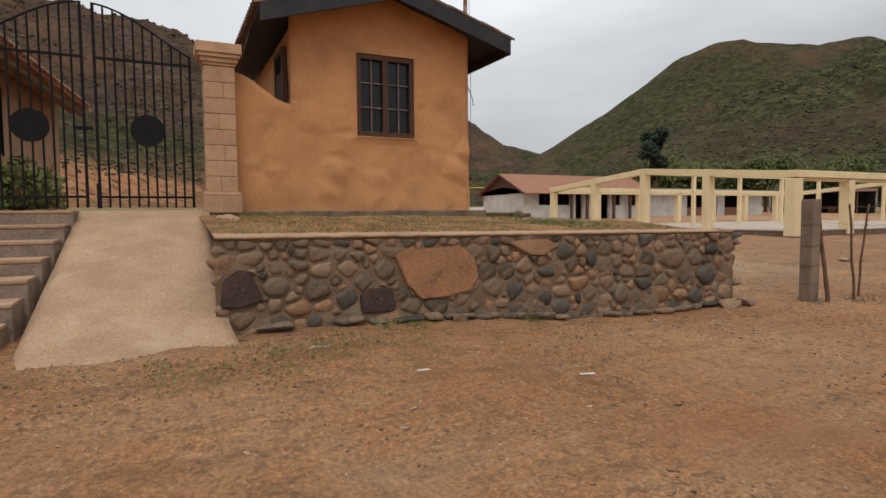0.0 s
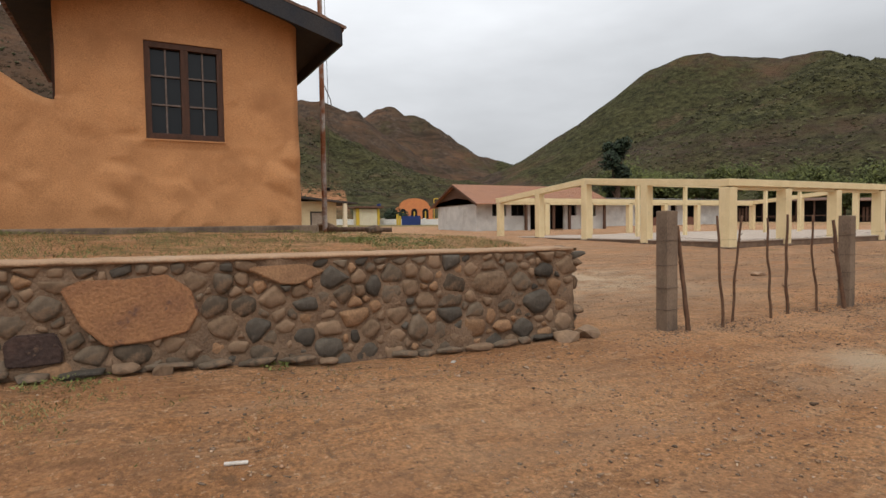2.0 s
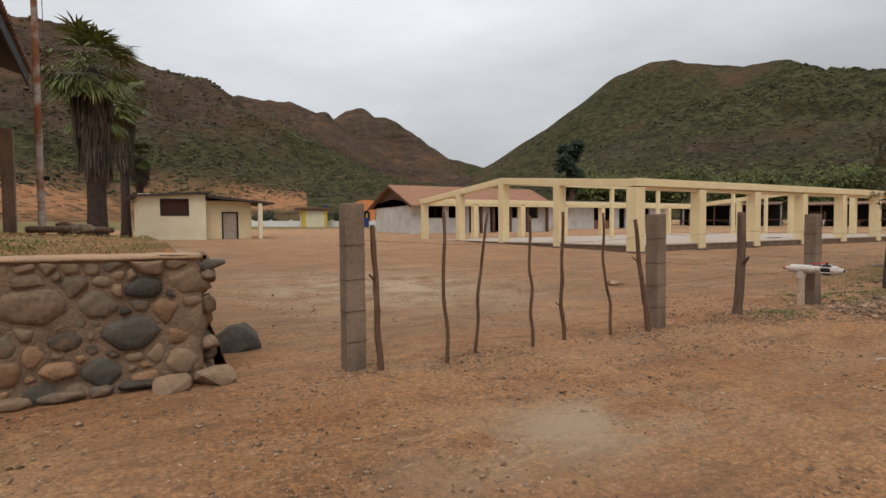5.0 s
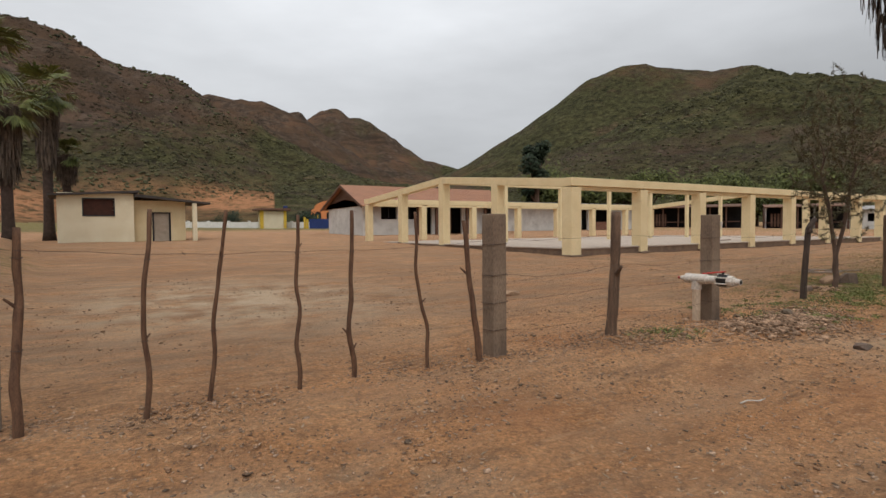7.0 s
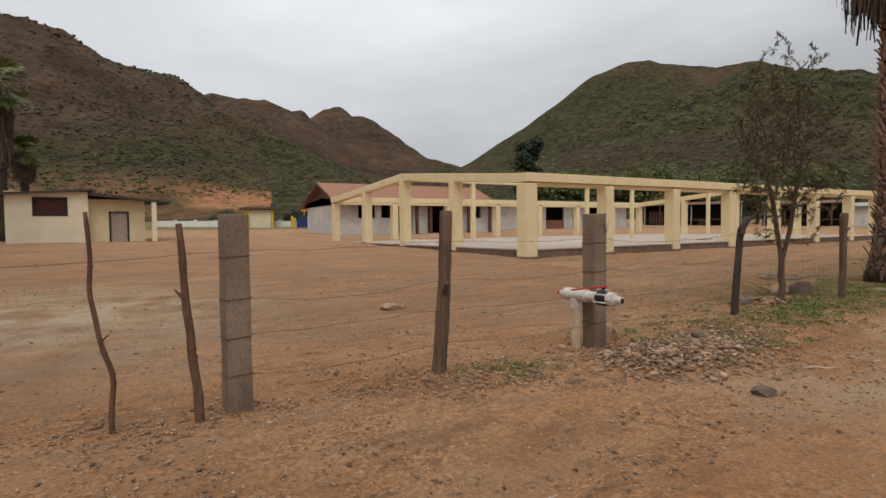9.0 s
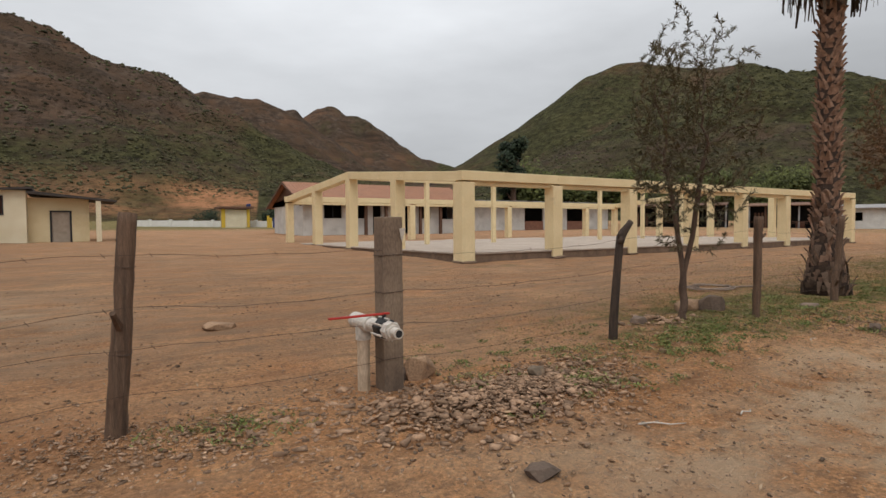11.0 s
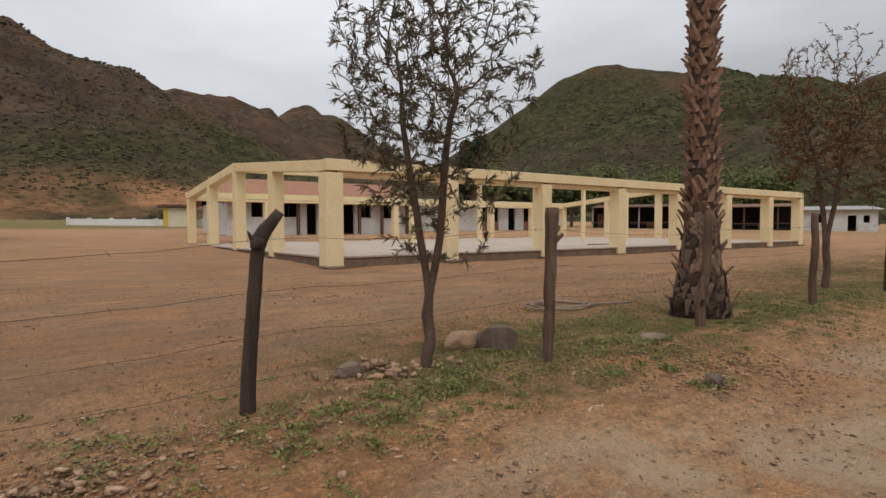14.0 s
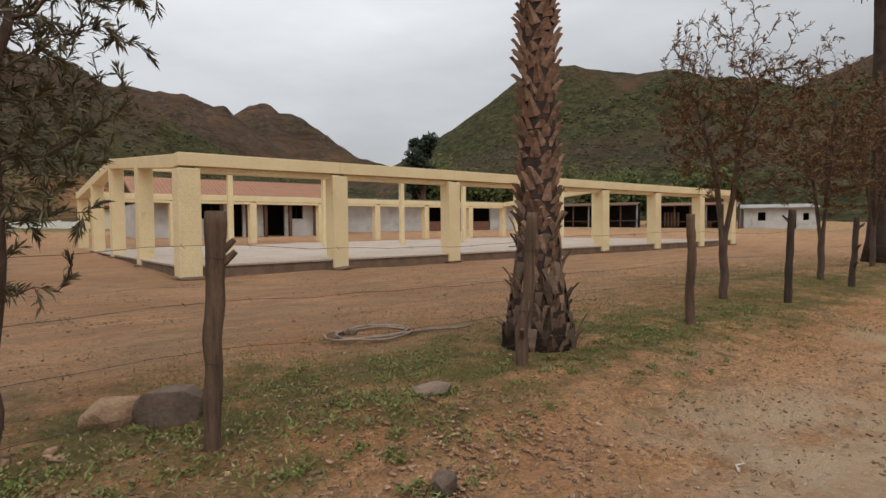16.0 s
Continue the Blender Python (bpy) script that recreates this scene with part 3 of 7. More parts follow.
# ---------------------------------------------------------------- the ground and the hills, one sheet
def value_noise(x, y, seed):
    """Smooth lattice noise in -1..1 on arrays."""
    xi, yi = np.floor(x).astype(np.int64), np.floor(y).astype(np.int64)
    fx, fy = x - xi, y - yi
    fx, fy = fx * fx * (3 - 2 * fx), fy * fy * (3 - 2 * fy)

    def h(i, j):
        k = (i * 374761393 + j * 668265263 + seed * 144665) & 0xFFFFFFFF
        k = ((k ^ (k >> 13)) * 1274126177) & 0xFFFFFFFF
        return ((k ^ (k >> 16)) & 0xFFFF) / 32767.5 - 1

    return (h(xi, yi) * (1 - fx) + h(xi + 1, yi) * fx) * (1 - fy) + (h(xi, yi + 1) * (1 - fx) + h(xi + 1, yi + 1) * fx) * fy


def fbm(x, y, scale, octaves, seed, ridged=False):
    out, amp, tot = 0, 1.0, 0.0
    for o in range(octaves):
        v = value_noise(x / scale * 2**o + 17.3 * o, y / scale * 2**o - 9.1 * o, seed + o)
        out = out + amp * ((1 - 2 * np.abs(v)) if ridged else v)
        tot += amp
        amp *= 0.5
    return out / tot


# crest lines of the mountains round the valley: x, y, height; then how far out their flanks reach
CRESTS = [
    ([(-278, 76, 95), (-221, 231, 105), (-140, 324, 115), (-82, 376, 118), (-44, 394, 130), (-16, 402, 134), (1, 408, 112), (19, 410, 115), (41, 412, 115), (63, 410, 95), (76, 403, 84), (90, 380, 72), (102, 352, 56), (113, 317, 36), (120, 278, 14)], 250, 1.25),
    ([(39, 758, 160), (106, 762, 165), (147, 761, 168), (187, 758, 173), (220, 750, 175), (256, 749, 156), (286, 750, 133), (340, 771, 90)], 330, 1.50),
    ([(304, 954, 150), (347, 919, 168), (363, 902, 191), (381, 884, 197), (401, 865, 183), (423, 849, 161), (450, 830, 138), (477, 803, 115), (513, 770, 105), (552, 755, 85), (603, 754, 70)], 420, 1.60),
    ([(393, 585, 40), (417, 569, 62), (438, 553, 85), (453, 542, 94), (471, 526, 100), (494, 506, 125), (511, 489, 146), (532, 466, 175), (550, 446, 186), (566, 426, 188), (585, 400, 178), (606, 369, 169), (624, 337, 173), (659, 314, 150), (726, 258, 140)], 400, 1.70),
    ([(237, 239, 10), (272, 232, 28), (311, 224, 52), (345, 210, 76), (366, 194, 101), (376, 187, 97), (384, 175, 96), (393, 156, 98), (402, 132, 90), (410, 97, 92), (420, 41, 94), (426, -75, 95)], 275, 1.30),
    ([(1058, 399, 209), (1079, 339, 234), (1103, 252, 268), (1136, 116, 290), (1145, -202, 270)], 480, 1.60),
]


def hills_z(x, y):
    h = np.full(x.shape, -1e9)
    for pts, reach, hollow in CRESTS:
        best = np.full(x.shape, -1e9)
        for (ax, ay, az), (bx, by, bz) in zip(pts, pts[1:]):
            dx, dy = bx - ax, by - ay
            u = np.clip(((x - ax) * dx + (y - ay) * dy) / (dx * dx + dy * dy), 0, 1)
            d = np.hypot(x - ax - u * dx, y - ay - u * dy)
            best = np.maximum(best, (az + u * (bz - az) + 12) * np.clip(1 - (np.sqrt(d * d + 12**2) - 12) / reach, 0, 1) ** hollow - 12)
        h = np.maximum(h, best)
    r = np.clip(h, 0, 60) / 60
    h = -6 + (h + 6) * smooth(85, 200, np.hypot(x - 12, y + 2))
    far = smooth(430, 560, np.hypot(x - 12, y + 2)) * smooth(0.45, 0.6, np.arctan2(x - 12, y + 2))
    h = h + r * (1 - 0.6 * far) * (13 * fbm(x, y, 120, 5, 5, True) - 11.0 + 7 * fbm(x, y, 48, 4, 41, True) + 2.2 * fbm(x, y, 18, 4, 9))
    return h


def terrain():
    cx, cy = 12.0, -2.0
    az = np.radians(np.r_[np.arange(-92, 30, 0.2), np.arange(30, 268, 2.5)])  # to the left of +y
    rad = [0.6]
    while rad[-1] < 3500:
        rad.append(rad[-1] * (1.02 if rad[-1] < 90 else 1.012 if rad[-1] < 1300 else 1.05))
    rad = np.array(rad)
    A, Rr = np.meshgrid(az, rad)
    x, y = cx - np.sin(A) * Rr, cy + np.cos(A) * Rr
    flat = ground_z(x, y) + 0.028 * fbm(x, y, 0.9, 3, 21) * (Rr < 60)
    hill = hills_z(x, y)
    s = 8.0
    z = np.where(Rr > 70, np.maximum(hill, flat) + s * 0.25 * np.clip(1 - np.abs(hill - flat) / s, 0, 1) ** 2, flat)
    na, nr = A.shape[1], A.shape[0]
    v = np.stack([x, y, z], -1).reshape(-1, 3)
    i = np.arange(nr - 1)[:, None] * na + np.arange(na)[None, :]
    j = np.arange(nr - 1)[:, None] * na + (np.arange(na)[None, :] + 1) % na
    f = np.stack([j, i, i + na, j + na], -1).reshape(-1, 4)
    v = np.vstack([v, [[cx, cy, gz(cx, cy)]]])
    me = sheet("ground", v, f, [M_DIRT, M_HILL])
    z2 = v[:, 2] - np.r_[flat.ravel(), 0]
    hilly = ((z2 > 0.8) & (np.r_[Rr.ravel(), 0] > 70)) | (np.r_[Rr.ravel(), 0] > 400)
    me.polygons.foreach_set("material_index", hilly[f[:, 0]].astype(np.int32))
    me.polygons.foreach_set("use_smooth", np.ones(len(f), bool))
    X, Y = v[:, 0], v[:, 1]
    grass = 0.80 * np.exp(-(((Y - 6.3) / 1.9) ** 2)) * smooth(19, 24, X)
    grass = np.maximum(grass, np.where(X < 46, 0.9, 0.55) * smooth(60, 90, np.r_[Rr.ravel(), 0]))
    grass = np.maximum(grass, 0.75 * np.exp(-(((X - 4) / 5) ** 2 + ((Y - 36) / 8) ** 2)))
    grass = np.maximum(grass, 0.62 * np.exp(-(((X - 7.5) / 2.5) ** 2 + ((Y - 22) / 9) ** 2)))
    grass = np.maximum(grass, 0.50 * np.exp(-(((X - 1.2) / 1.6) ** 2 + ((Y - 5.0) / 0.8) ** 2)))
    grass = np.maximum(grass, 0.50 * np.exp(-(((X - 27) / 2.2) ** 2 + ((Y - 15.6) / 1.0) ** 2)))
    grass = np.maximum(grass, 0.68 * np.exp(-(((X - 38) / 7) ** 2 + ((Y - 8.5) / 2.5) ** 2)))
    grass = np.maximum(grass, 0.45 * np.exp(-(((X - 21.5) / 2.5) ** 2 + ((Y - 5.6) / 1.0) ** 2)))
    sand = 1.0 * np.exp(-(((X - 12.3) / 2.8) ** 2 + ((Y - 11.8) / 3.2) ** 2)) + 0.9 * np.exp(-(((X - 10.4) / 1.3) ** 2 + ((Y - 3.6) / 0.6) ** 2)) + 0.85 * (1 - smooth(3.5, 4.7, Y + 0.3 * np.sin(X * 1.3))) * smooth(16, 21, X)
    R_, AZ = np.r_[Rr.ravel(), 0], np.degrees(np.arctan2(X - 12, Y + 2))
    bank = np.exp(-(((z2 - 8.0) / 7.0) ** 2)) * (1.05 + 1.5 * fbm(X, Y, 30, 4, 31)) * (AZ < 16) * (Y > 60)
    sand = np.where(hilly, np.clip(bank, 0, 1) * 0.9, np.clip(sand, 0, 1))
    left, near = AZ < 33, R_ < 560
    mottle = fbm(X, Y, 120, 5, 61)
    green = np.where(left, np.where(near, 0.12 + 0.82 * (1 - smooth(22, 80, z2)), 0.27), np.where(near, 1.0, 0.68)) + 0.5 * mottle
    green = green - np.where(left, 0.0, 0.36 * np.exp(-(((z2 - 32) / 16) ** 2)) * near)
    stony = np.where(left, 0.45, 0.4 + 0.6 * np.exp(-(((z2 - 36) / 24) ** 2)) * near)
    yard = smooth(5.6, 8.5, Y + 0.5 * np.sin(X * 0.7))
    for nm, arr in (("yard", yard), ("stony", stony), ("grass", grass), ("sand", sand), ("green", green)):
        me.attributes.new(nm, "FLOAT", "POINT").data.foreach_set("value", arr.astype(np.float32))
    tagged(new("ground", me), "packed brown earth yard with gravel and thin grass, running out to scrub-covered hills", "ground", kind="structure")


terrain()

# ---------------------------------------------------------------- terrace: stone retaining wall, ramp and steps
WX0, WX1, WY = 0.42, 8.02, 6.1  # the wall's front face


def wall_top(x):
    return 1.29 - 0.011 * (x - WX0)


def terrace():
    bm = bmesh.new()
    nx, ny = 60, 30
    grid = []
    for j in range(ny + 1):
        row = []
        for i in range(nx + 1):
            u, w = i / nx, j / ny
            x = 0.45 + u * (7.46 - 0.25 * w)
            y = WY + 0.32 + w * 9.5
            z = wall_top(x) - 0.035 + 0.24 * clamp((y - WY - 0.4) / 2.8) + 0.025 * noise.noise((x * 1.1, y * 1.1, 0)) + 0.01 * noise.noise((x * 5, y * 5, 0))
            z -= 0.16 * clamp((x - 5.2) / 2.4) * clamp((y - 8.0) / 2.5)
            row.append(bm.verts.new((x, y, z)))
        grid.append(row)
    for a, b in zip(grid, grid[1:]):
        for i in range(nx):
            bm.faces.new((a[i], a[i + 1], b[i + 1], b[i]))
    # skirts down into the earth
    edge = [r[-1] for r in grid]
    low = [bm.verts.new((v.co.x + 0.5, v.co.y, -0.3)) for v in edge]
    for i in range(len(edge) - 1):
        bm.faces.new((edge[i], low[i], low[i + 1], edge[i + 1]))
    back = grid[-1]
    low = [bm.verts.new((v.co.x, v.co.y + 0.5, -0.3)) for v in back]
    for i in range(len(back) - 1):
        bm.faces.new((back[i], back[i + 1], low[i + 1], low[i]))
    me = mesh_of("terrace_ground", bm, M_DIRT, flat=False)
    a = me.attributes.new("grass", "FLOAT", "POINT")
    a.data.foreach_set("value", np.array([0.46 if v.co.y < 9.6 else 0.42 for v in me.vertices], np.float32))
    tagged(new("terrace_ground", me), "raised earth terrace with short patchy grass behind the stone wall", "terrace", kind="structure")


terrace()


# plinth strip in front of the house and gate
solo("plinth", box(0.62, 5.62, 9.66, 10.2, 1.2, 1.555, 0.02), M_CONC, "low concrete footing strip under the ochre house", "footing", kind="structure")
solo("entrance_landing", box(-3.4, 0.62, 9.60, 14.5, 0.4, 1.575, 0.01), M_RAMP, "worn concrete landing before the iron gate", "landing", kind="structure")


def ramp():
    """The sloping concrete apron beside the steps."""
    bm = bmesh.new()
    rows = 24
    lines = []
    for j in range(rows + 1):
        u = j / rows
        row = []
        for i in range(15):
            w = i / 14
            xl, xr = -1.10 - 0.16 * u, 0.60 - 0.10 * u + 0.02 * math.sin(9 * u)
            if u > 0.86:
                xr += 0.10 * (u - 0.86) / 0.14
            x = xl + (xr - xl) * w
            y = 9.60 - u * (4.35 + 0.10 * math.sin(w * 5) - 0.55 * (w < 0.02) + 0.05 * noise.noise((w * 9, 0, 3)))
            z = 1.575 - (1.575 - 0.16) * (u ** 1.0) + 0.012 * noise.noise((x * 1.7, y * 1.7, 4))
            z += 0.06 * clamp((w - 0.7) / 0.3) * u
            row.append(bm.verts.new((x, y, z)))
        lines.append(row)
    for a, b in zip(lines, lines[1:]):
        for i in range(14):
            bm.faces.new((a[i], b[i], b[i + 1], a[i + 1]))
    rim = [r[0] for r in lines] + lines[-1][1:] + [r[-1] for r in reversed(lines[:-1])]
    low = [bm.verts.new((v.co.x, v.co.y, min(v.co.z - 0.02, -0.2))) for v in rim]
    for i in range(len(rim) - 1):
        bm.faces.new((rim[i], low[i], low[i + 1], rim[i + 1]))
    bmesh.ops.recalc_face_normals(bm, faces=bm.faces)
    solo("ramp", bm, M_RAMP, "worn pinkish concrete ramp with hairline cracks beside the steps", "ramp", kind="structure", flat=False)
    # the lip where ramp and stone wall meet
    bm = crag(0.24, 0.55, 0.12, 5, 40, 0.10, None, (0.80, 9.05, 1.40))
    solo("concrete_lump", bm, M_RAMP, "lump of poured concrete at the head of the ramp", "concrete lump", flat=False)


ramp()


def steps():
    top, n = 1.575, 8
    rise, going = (1.575 - 0.10) / n, 0.47
    flight = thing("steps", -2.3, 9.6, 0.0, "flight of pitted stone steps up to the gate", "steps", kind="structure")
    for k in range(n):
        z1 = top - rise * k - 0.002
        y1 = -going * k
        right = 1.18 - 0.05 * k
        b = box(-1.6, right, y1 - going - 0.02, y1, -0.1, z1 - 0.045, 0.012)
        part("riser", b, M_STEP, flight)
        b = box(-1.6, right, y1 - going - 0.03, y1 + 0.001, z1 - 0.043, z1, 0.012)
        part("tread", b, M_RAMP, flight)


steps()

# ---------------------------------------------------------------- the pavilion frame
PX, PY, PZ = 27.33, 17.57, 0.27
BAYS = [0.0, 4.35, 8.88, 13.45, 17.85, 22.25, 26.75, 30.55]
WID = 19.0
EAVE_T, RIDGE_T = 3.46, 4.22


def pavilion():
    pav = thing("pavilion", PX, PY, 0, "unroofed cream-painted concrete pavilion frame on a slab", "pavilion")
    L = BAYS[-1]
    part("slab", box(-0.20, L + 0.2, -0.18, WID + 0.18, 0.50, 0.56, 0.01), M_SLABTOP, pav, "pale worn concrete floor slab")
    part("footing", box(-0.16, L + 0.16, -0.14, WID + 0.14, -0.2, 0.50), M_FOOT, pav, "dark rubble footing")

    def post(x, y, w, z1, z0=None):
        g = gz(PX + x, PY + y) if z0 is None else z0
        bm = box(x - w / 2, x + w / 2, y - w / 2, y + w / 2, g - 0.05, z1, 0.02)
        part("post", bm, M_CREAM, pav)

    for i, x in enumerate(BAYS):
        w = 0.56 if i == 0 else 0.50
        post(x, 0, w, EAVE_T - 0.40)
        part("post_base", stone(0.42, 0.40, 0.10, 30 + i, 0.25, 2, None, (x, -0.02, gz(PX + x, PY) + 0.0), 0.8), M_FOOT, pav)
        post(x, WID, 0.42, EAVE_T - 0.40)
    for y in (4.85, 9.55, 14.2):
        zt = RIDGE_T if abs(y - 9.55) < 0.1 else EAVE_T + (RIDGE_T - EAVE_T) * (1 - abs(y - 9.55) / 9.55)
        post(0, y, 0.46, zt - 0.34)
        part("post_base", stone(0.36, 0.36, 0.09, 50 + y, 0.25, 2, None, (-0.02, y, gz(PX, PY + y)), 0.8), M_FOOT, pav)
        post(L, y, 0.40, zt - 0.34)
    for x in BAYS[1:-1]:
        post(x, 9.55, 0.22, RIDGE_T - 0.3, 0.5)

    def beam(p0, p1, w, h, name="beam", lip=0.0):
        """A beam whose top edge runs from p0 to p1."""
        a, b = Vector(p0), Vector(p1)
        d = (b - a).normalized()
        side = Vector((-d.y, d.x, 0)).normalized() * (w / 2)
        bm = bmesh.new()
        vs = []
        for p in (a, b):
            vs.append([bm.verts.new(p + side), bm.verts.new(p - side), bm.verts.new(p - side - Vector((0, 0, h))), bm.verts.new(p + side - Vector((0, 0, h)))])
        for k in range(4):
            bm.faces.new((vs[0][k], vs[0][(k + 1) % 4], vs[1][(k + 1) % 4], vs[1][k]))
        bm.faces.new(vs[0][::-1])
        bm.faces.new(vs[1])
        bmesh.ops.recalc_face_normals(bm, faces=bm.faces)
        bmesh.ops.bevel(bm, geom=list(bm.edges), offset=0.018, segments=2, affect="EDGES", profile=0.6)
        part(name, bm, M_CREAM, pav)

    for y in (0.0, WID):
        for x0, x1 in zip(BAYS, BAYS[1:]):
            beam((x0 - 0.25 if x0 == 0 else x0, y, EAVE_T + 0.01 * math.sin(x0 * 3)), (x1 + (0.22 if x1 == BAYS[-1] else 0), y, EAVE_T + 0.01 * math.sin(x1 * 3)), 0.50, 0.34)
            beam((x0 + 0.2, y + (0.06 if y == 0 else -0.06), EAVE_T - 0.341), (x1 - 0.2, y + (0.06 if y == 0 else -0.06), EAVE_T - 0.341), 0.34, 0.15, "beam_lip")
    for x0, x1 in zip(BAYS, BAYS[1:]):
        beam((x0, 9.55, RIDGE_T - 0.02), (x1, 9.55, RIDGE_T - 0.02), 0.24, 0.36, "ridge_beam")
    for x in (0.0, L):
        w = 0.46
        beam((x, 0.252, EAVE_T), (x, 9.55, RIDGE_T), w, 0.36, "gable_beam")
        beam((x, 9.55, RIDGE_T), (x, WID - 0.252, EAVE_T), w, 0.36, "gable_beam")
    # wind-blown litter and a plank left on the slab
    part("formwork_plank", box(14.2, 15.6, 2.2, 2.32, 0.562, 0.60, 0.005), M_POSTWOOD, pav, "loose grey plank on the slab")


pavilion()


# ---------------------------------------------------------------- simple houses
def opening_wall(x0, x1, z0, z1, y0, y1, holes, bm=None):
    """A wall along x with rectangular openings (xa, xb, za, zb) cut right through."""
    bm = bm or bmesh.new()
    xs = sorted({x0, x1, *[h[0] for h in holes], *[h[1] for h in holes]})
    zs = sorted({z0, z1, *[h[2] for h in holes], *[h[3] for h in holes]})
    for a, b in zip(xs, xs[1:]):
        for c, d in zip(zs, zs[1:]):
            mx, mz = (a + b) / 2, (c + d) / 2
            if not any(h[0] < mx < h[1] and h[2] < mz < h[3] for h in holes):
                box(a, b, y0, y1, c, d, bm=bm)
    bmesh.ops.remove_doubles(bm, verts=bm.verts, dist=0.0005)
    kill = [f for f in bm.faces if sum(1 for g in bm.faces if g is not f and (g.calc_center_median() - f.calc_center_median()).length < 1e-4)]
    bmesh.ops.delete(bm, geom=kill, context="FACES")
    return bm


def tilted_sheet(x0, x1, y0, z0, y1, z1, t=0.06, bm=None):
    """A thin roof plane from (y0, z0) to (y1, z1)."""
    return prism([(y0, z0), (y1, z1), (y1, z1 + t), (y0, z0 + t)], x0, x1, "x", bm)


def shed():
    z = 0.5
    s = thing("shed", 0, 0, 0, "cream plastered shed with a flat felt roof", "shed")
    x0, x1, x2, y, yb = 9.35, 13.55, 16.75, 43.2, 47.5
    win = (10.75, 12.4, 1.95 + z, 3.0 + z - 0.05)
    part("wall", opening_wall(x0, x1, z - 0.3, 3.35 + z, y, y + 0.2, [win]), M_SHED, s)
    part("side_wall", box(x0, x0 + 0.2, y + 0.2, yb, z - 0.3, 3.2 + z), M_SHED, s)
    part("back_wall", box(x0, x2, yb, yb + 0.2, z - 0.3, 2.7 + z), M_SHED, s)
    part("shutter", box(win[0], win[1], y + 0.10, y + 0.14, win[2], win[3]), M_SHUTTER, s, "rust-brown window shutter")
    fr = bmesh.new()
    for a in ((win[0] - 0.07, win[1] + 0.07, win[3], win[3] + 0.08), (win[0] - 0.07, win[1] + 0.07, win[2] - 0.08, win[2]), (win[0] - 0.07, win[0], win[2], win[3]), (win[1], win[1] + 0.07, win[2], win[3])):
        box(a[0], a[1], y - 0.03, y + 0.1, a[2], a[3], bm=fr)
    part("window_frame", fr, M_BLACKWOOD, s)
    d = (14.75, 15.75, z - 0.1, 2.12 + z)
    part("annex_wall", opening_wall(x1 + 0.01, x2, z - 0.3, 2.95 + z, y + 0.6, y + 0.8, [d]), M_SHED2, s)
    part("annex_side_wall", box(x2 - 0.2, x2 - 0.002, y + 0.8, yb, z - 0.3, 2.7 + z), M_SHED2, s)
    part("corner_wall", box(x1 - 0.2, x1 - 0.002, y + 0.2, y + 1.2, z - 0.3, 3.3 + z), M_SHED, s)
    door = part("door", box(d[0] + 0.03, d[1] - 0.03, y + 0.68, y + 0.73, d[2], d[3] - 0.03), M_DOORW, s, "weathered pale plank door")
    for k in range(6):
        a = d[0] + 0.07 + k * 0.147
        part("plank", box(a, a + 0.135, y + 0.655, y + 0.679, d[2] + 0.05, d[3] - 0.06, 0.004), M_DOORW, door)
    df = bmesh.new()
    box(d[0] - 0.07, d[0] + 0.03, y + 0.56, y + 0.75, d[2], d[3] + 0.05, bm=df)
    box(d[1] - 0.03, d[1] + 0.07, y + 0.56, y + 0.75, d[2], d[3] + 0.05, bm=df)
    box(d[0] + 0.03, d[1] - 0.03, y + 0.56, y + 0.75, d[3] - 0.03, d[3] + 0.05, bm=df)
    part("door_frame", df, M_BLACKWOOD, s)
    part("roof", prism([(x0 - 0.45, 3.12 + z), (x1 + 0.30, 3.42 + z), (x1 + 0.30, 3.56 + z), (x0 - 0.45, 3.24 + z)], y - 0.35, yb + 0.4, "y"), M_FELT, s, "dark felt roof with a curled edge")
    part("annex_roof", prism([(x1 + 0.05, 3.16 + z), (x2 + 1.5, 2.72 + z), (x2 + 1.5, 2.84 + z), (x1 + 0.05, 3.34 + z)], y - 0.25, yb + 0.3, "y"), M_FELT, s)
    part("canopy_post", box(17.1, 17.38, y - 0.2, y + 0.1, z - 0.3, 2.78 + z, 0.01), M_SHED, s, "pale square post")


shed()


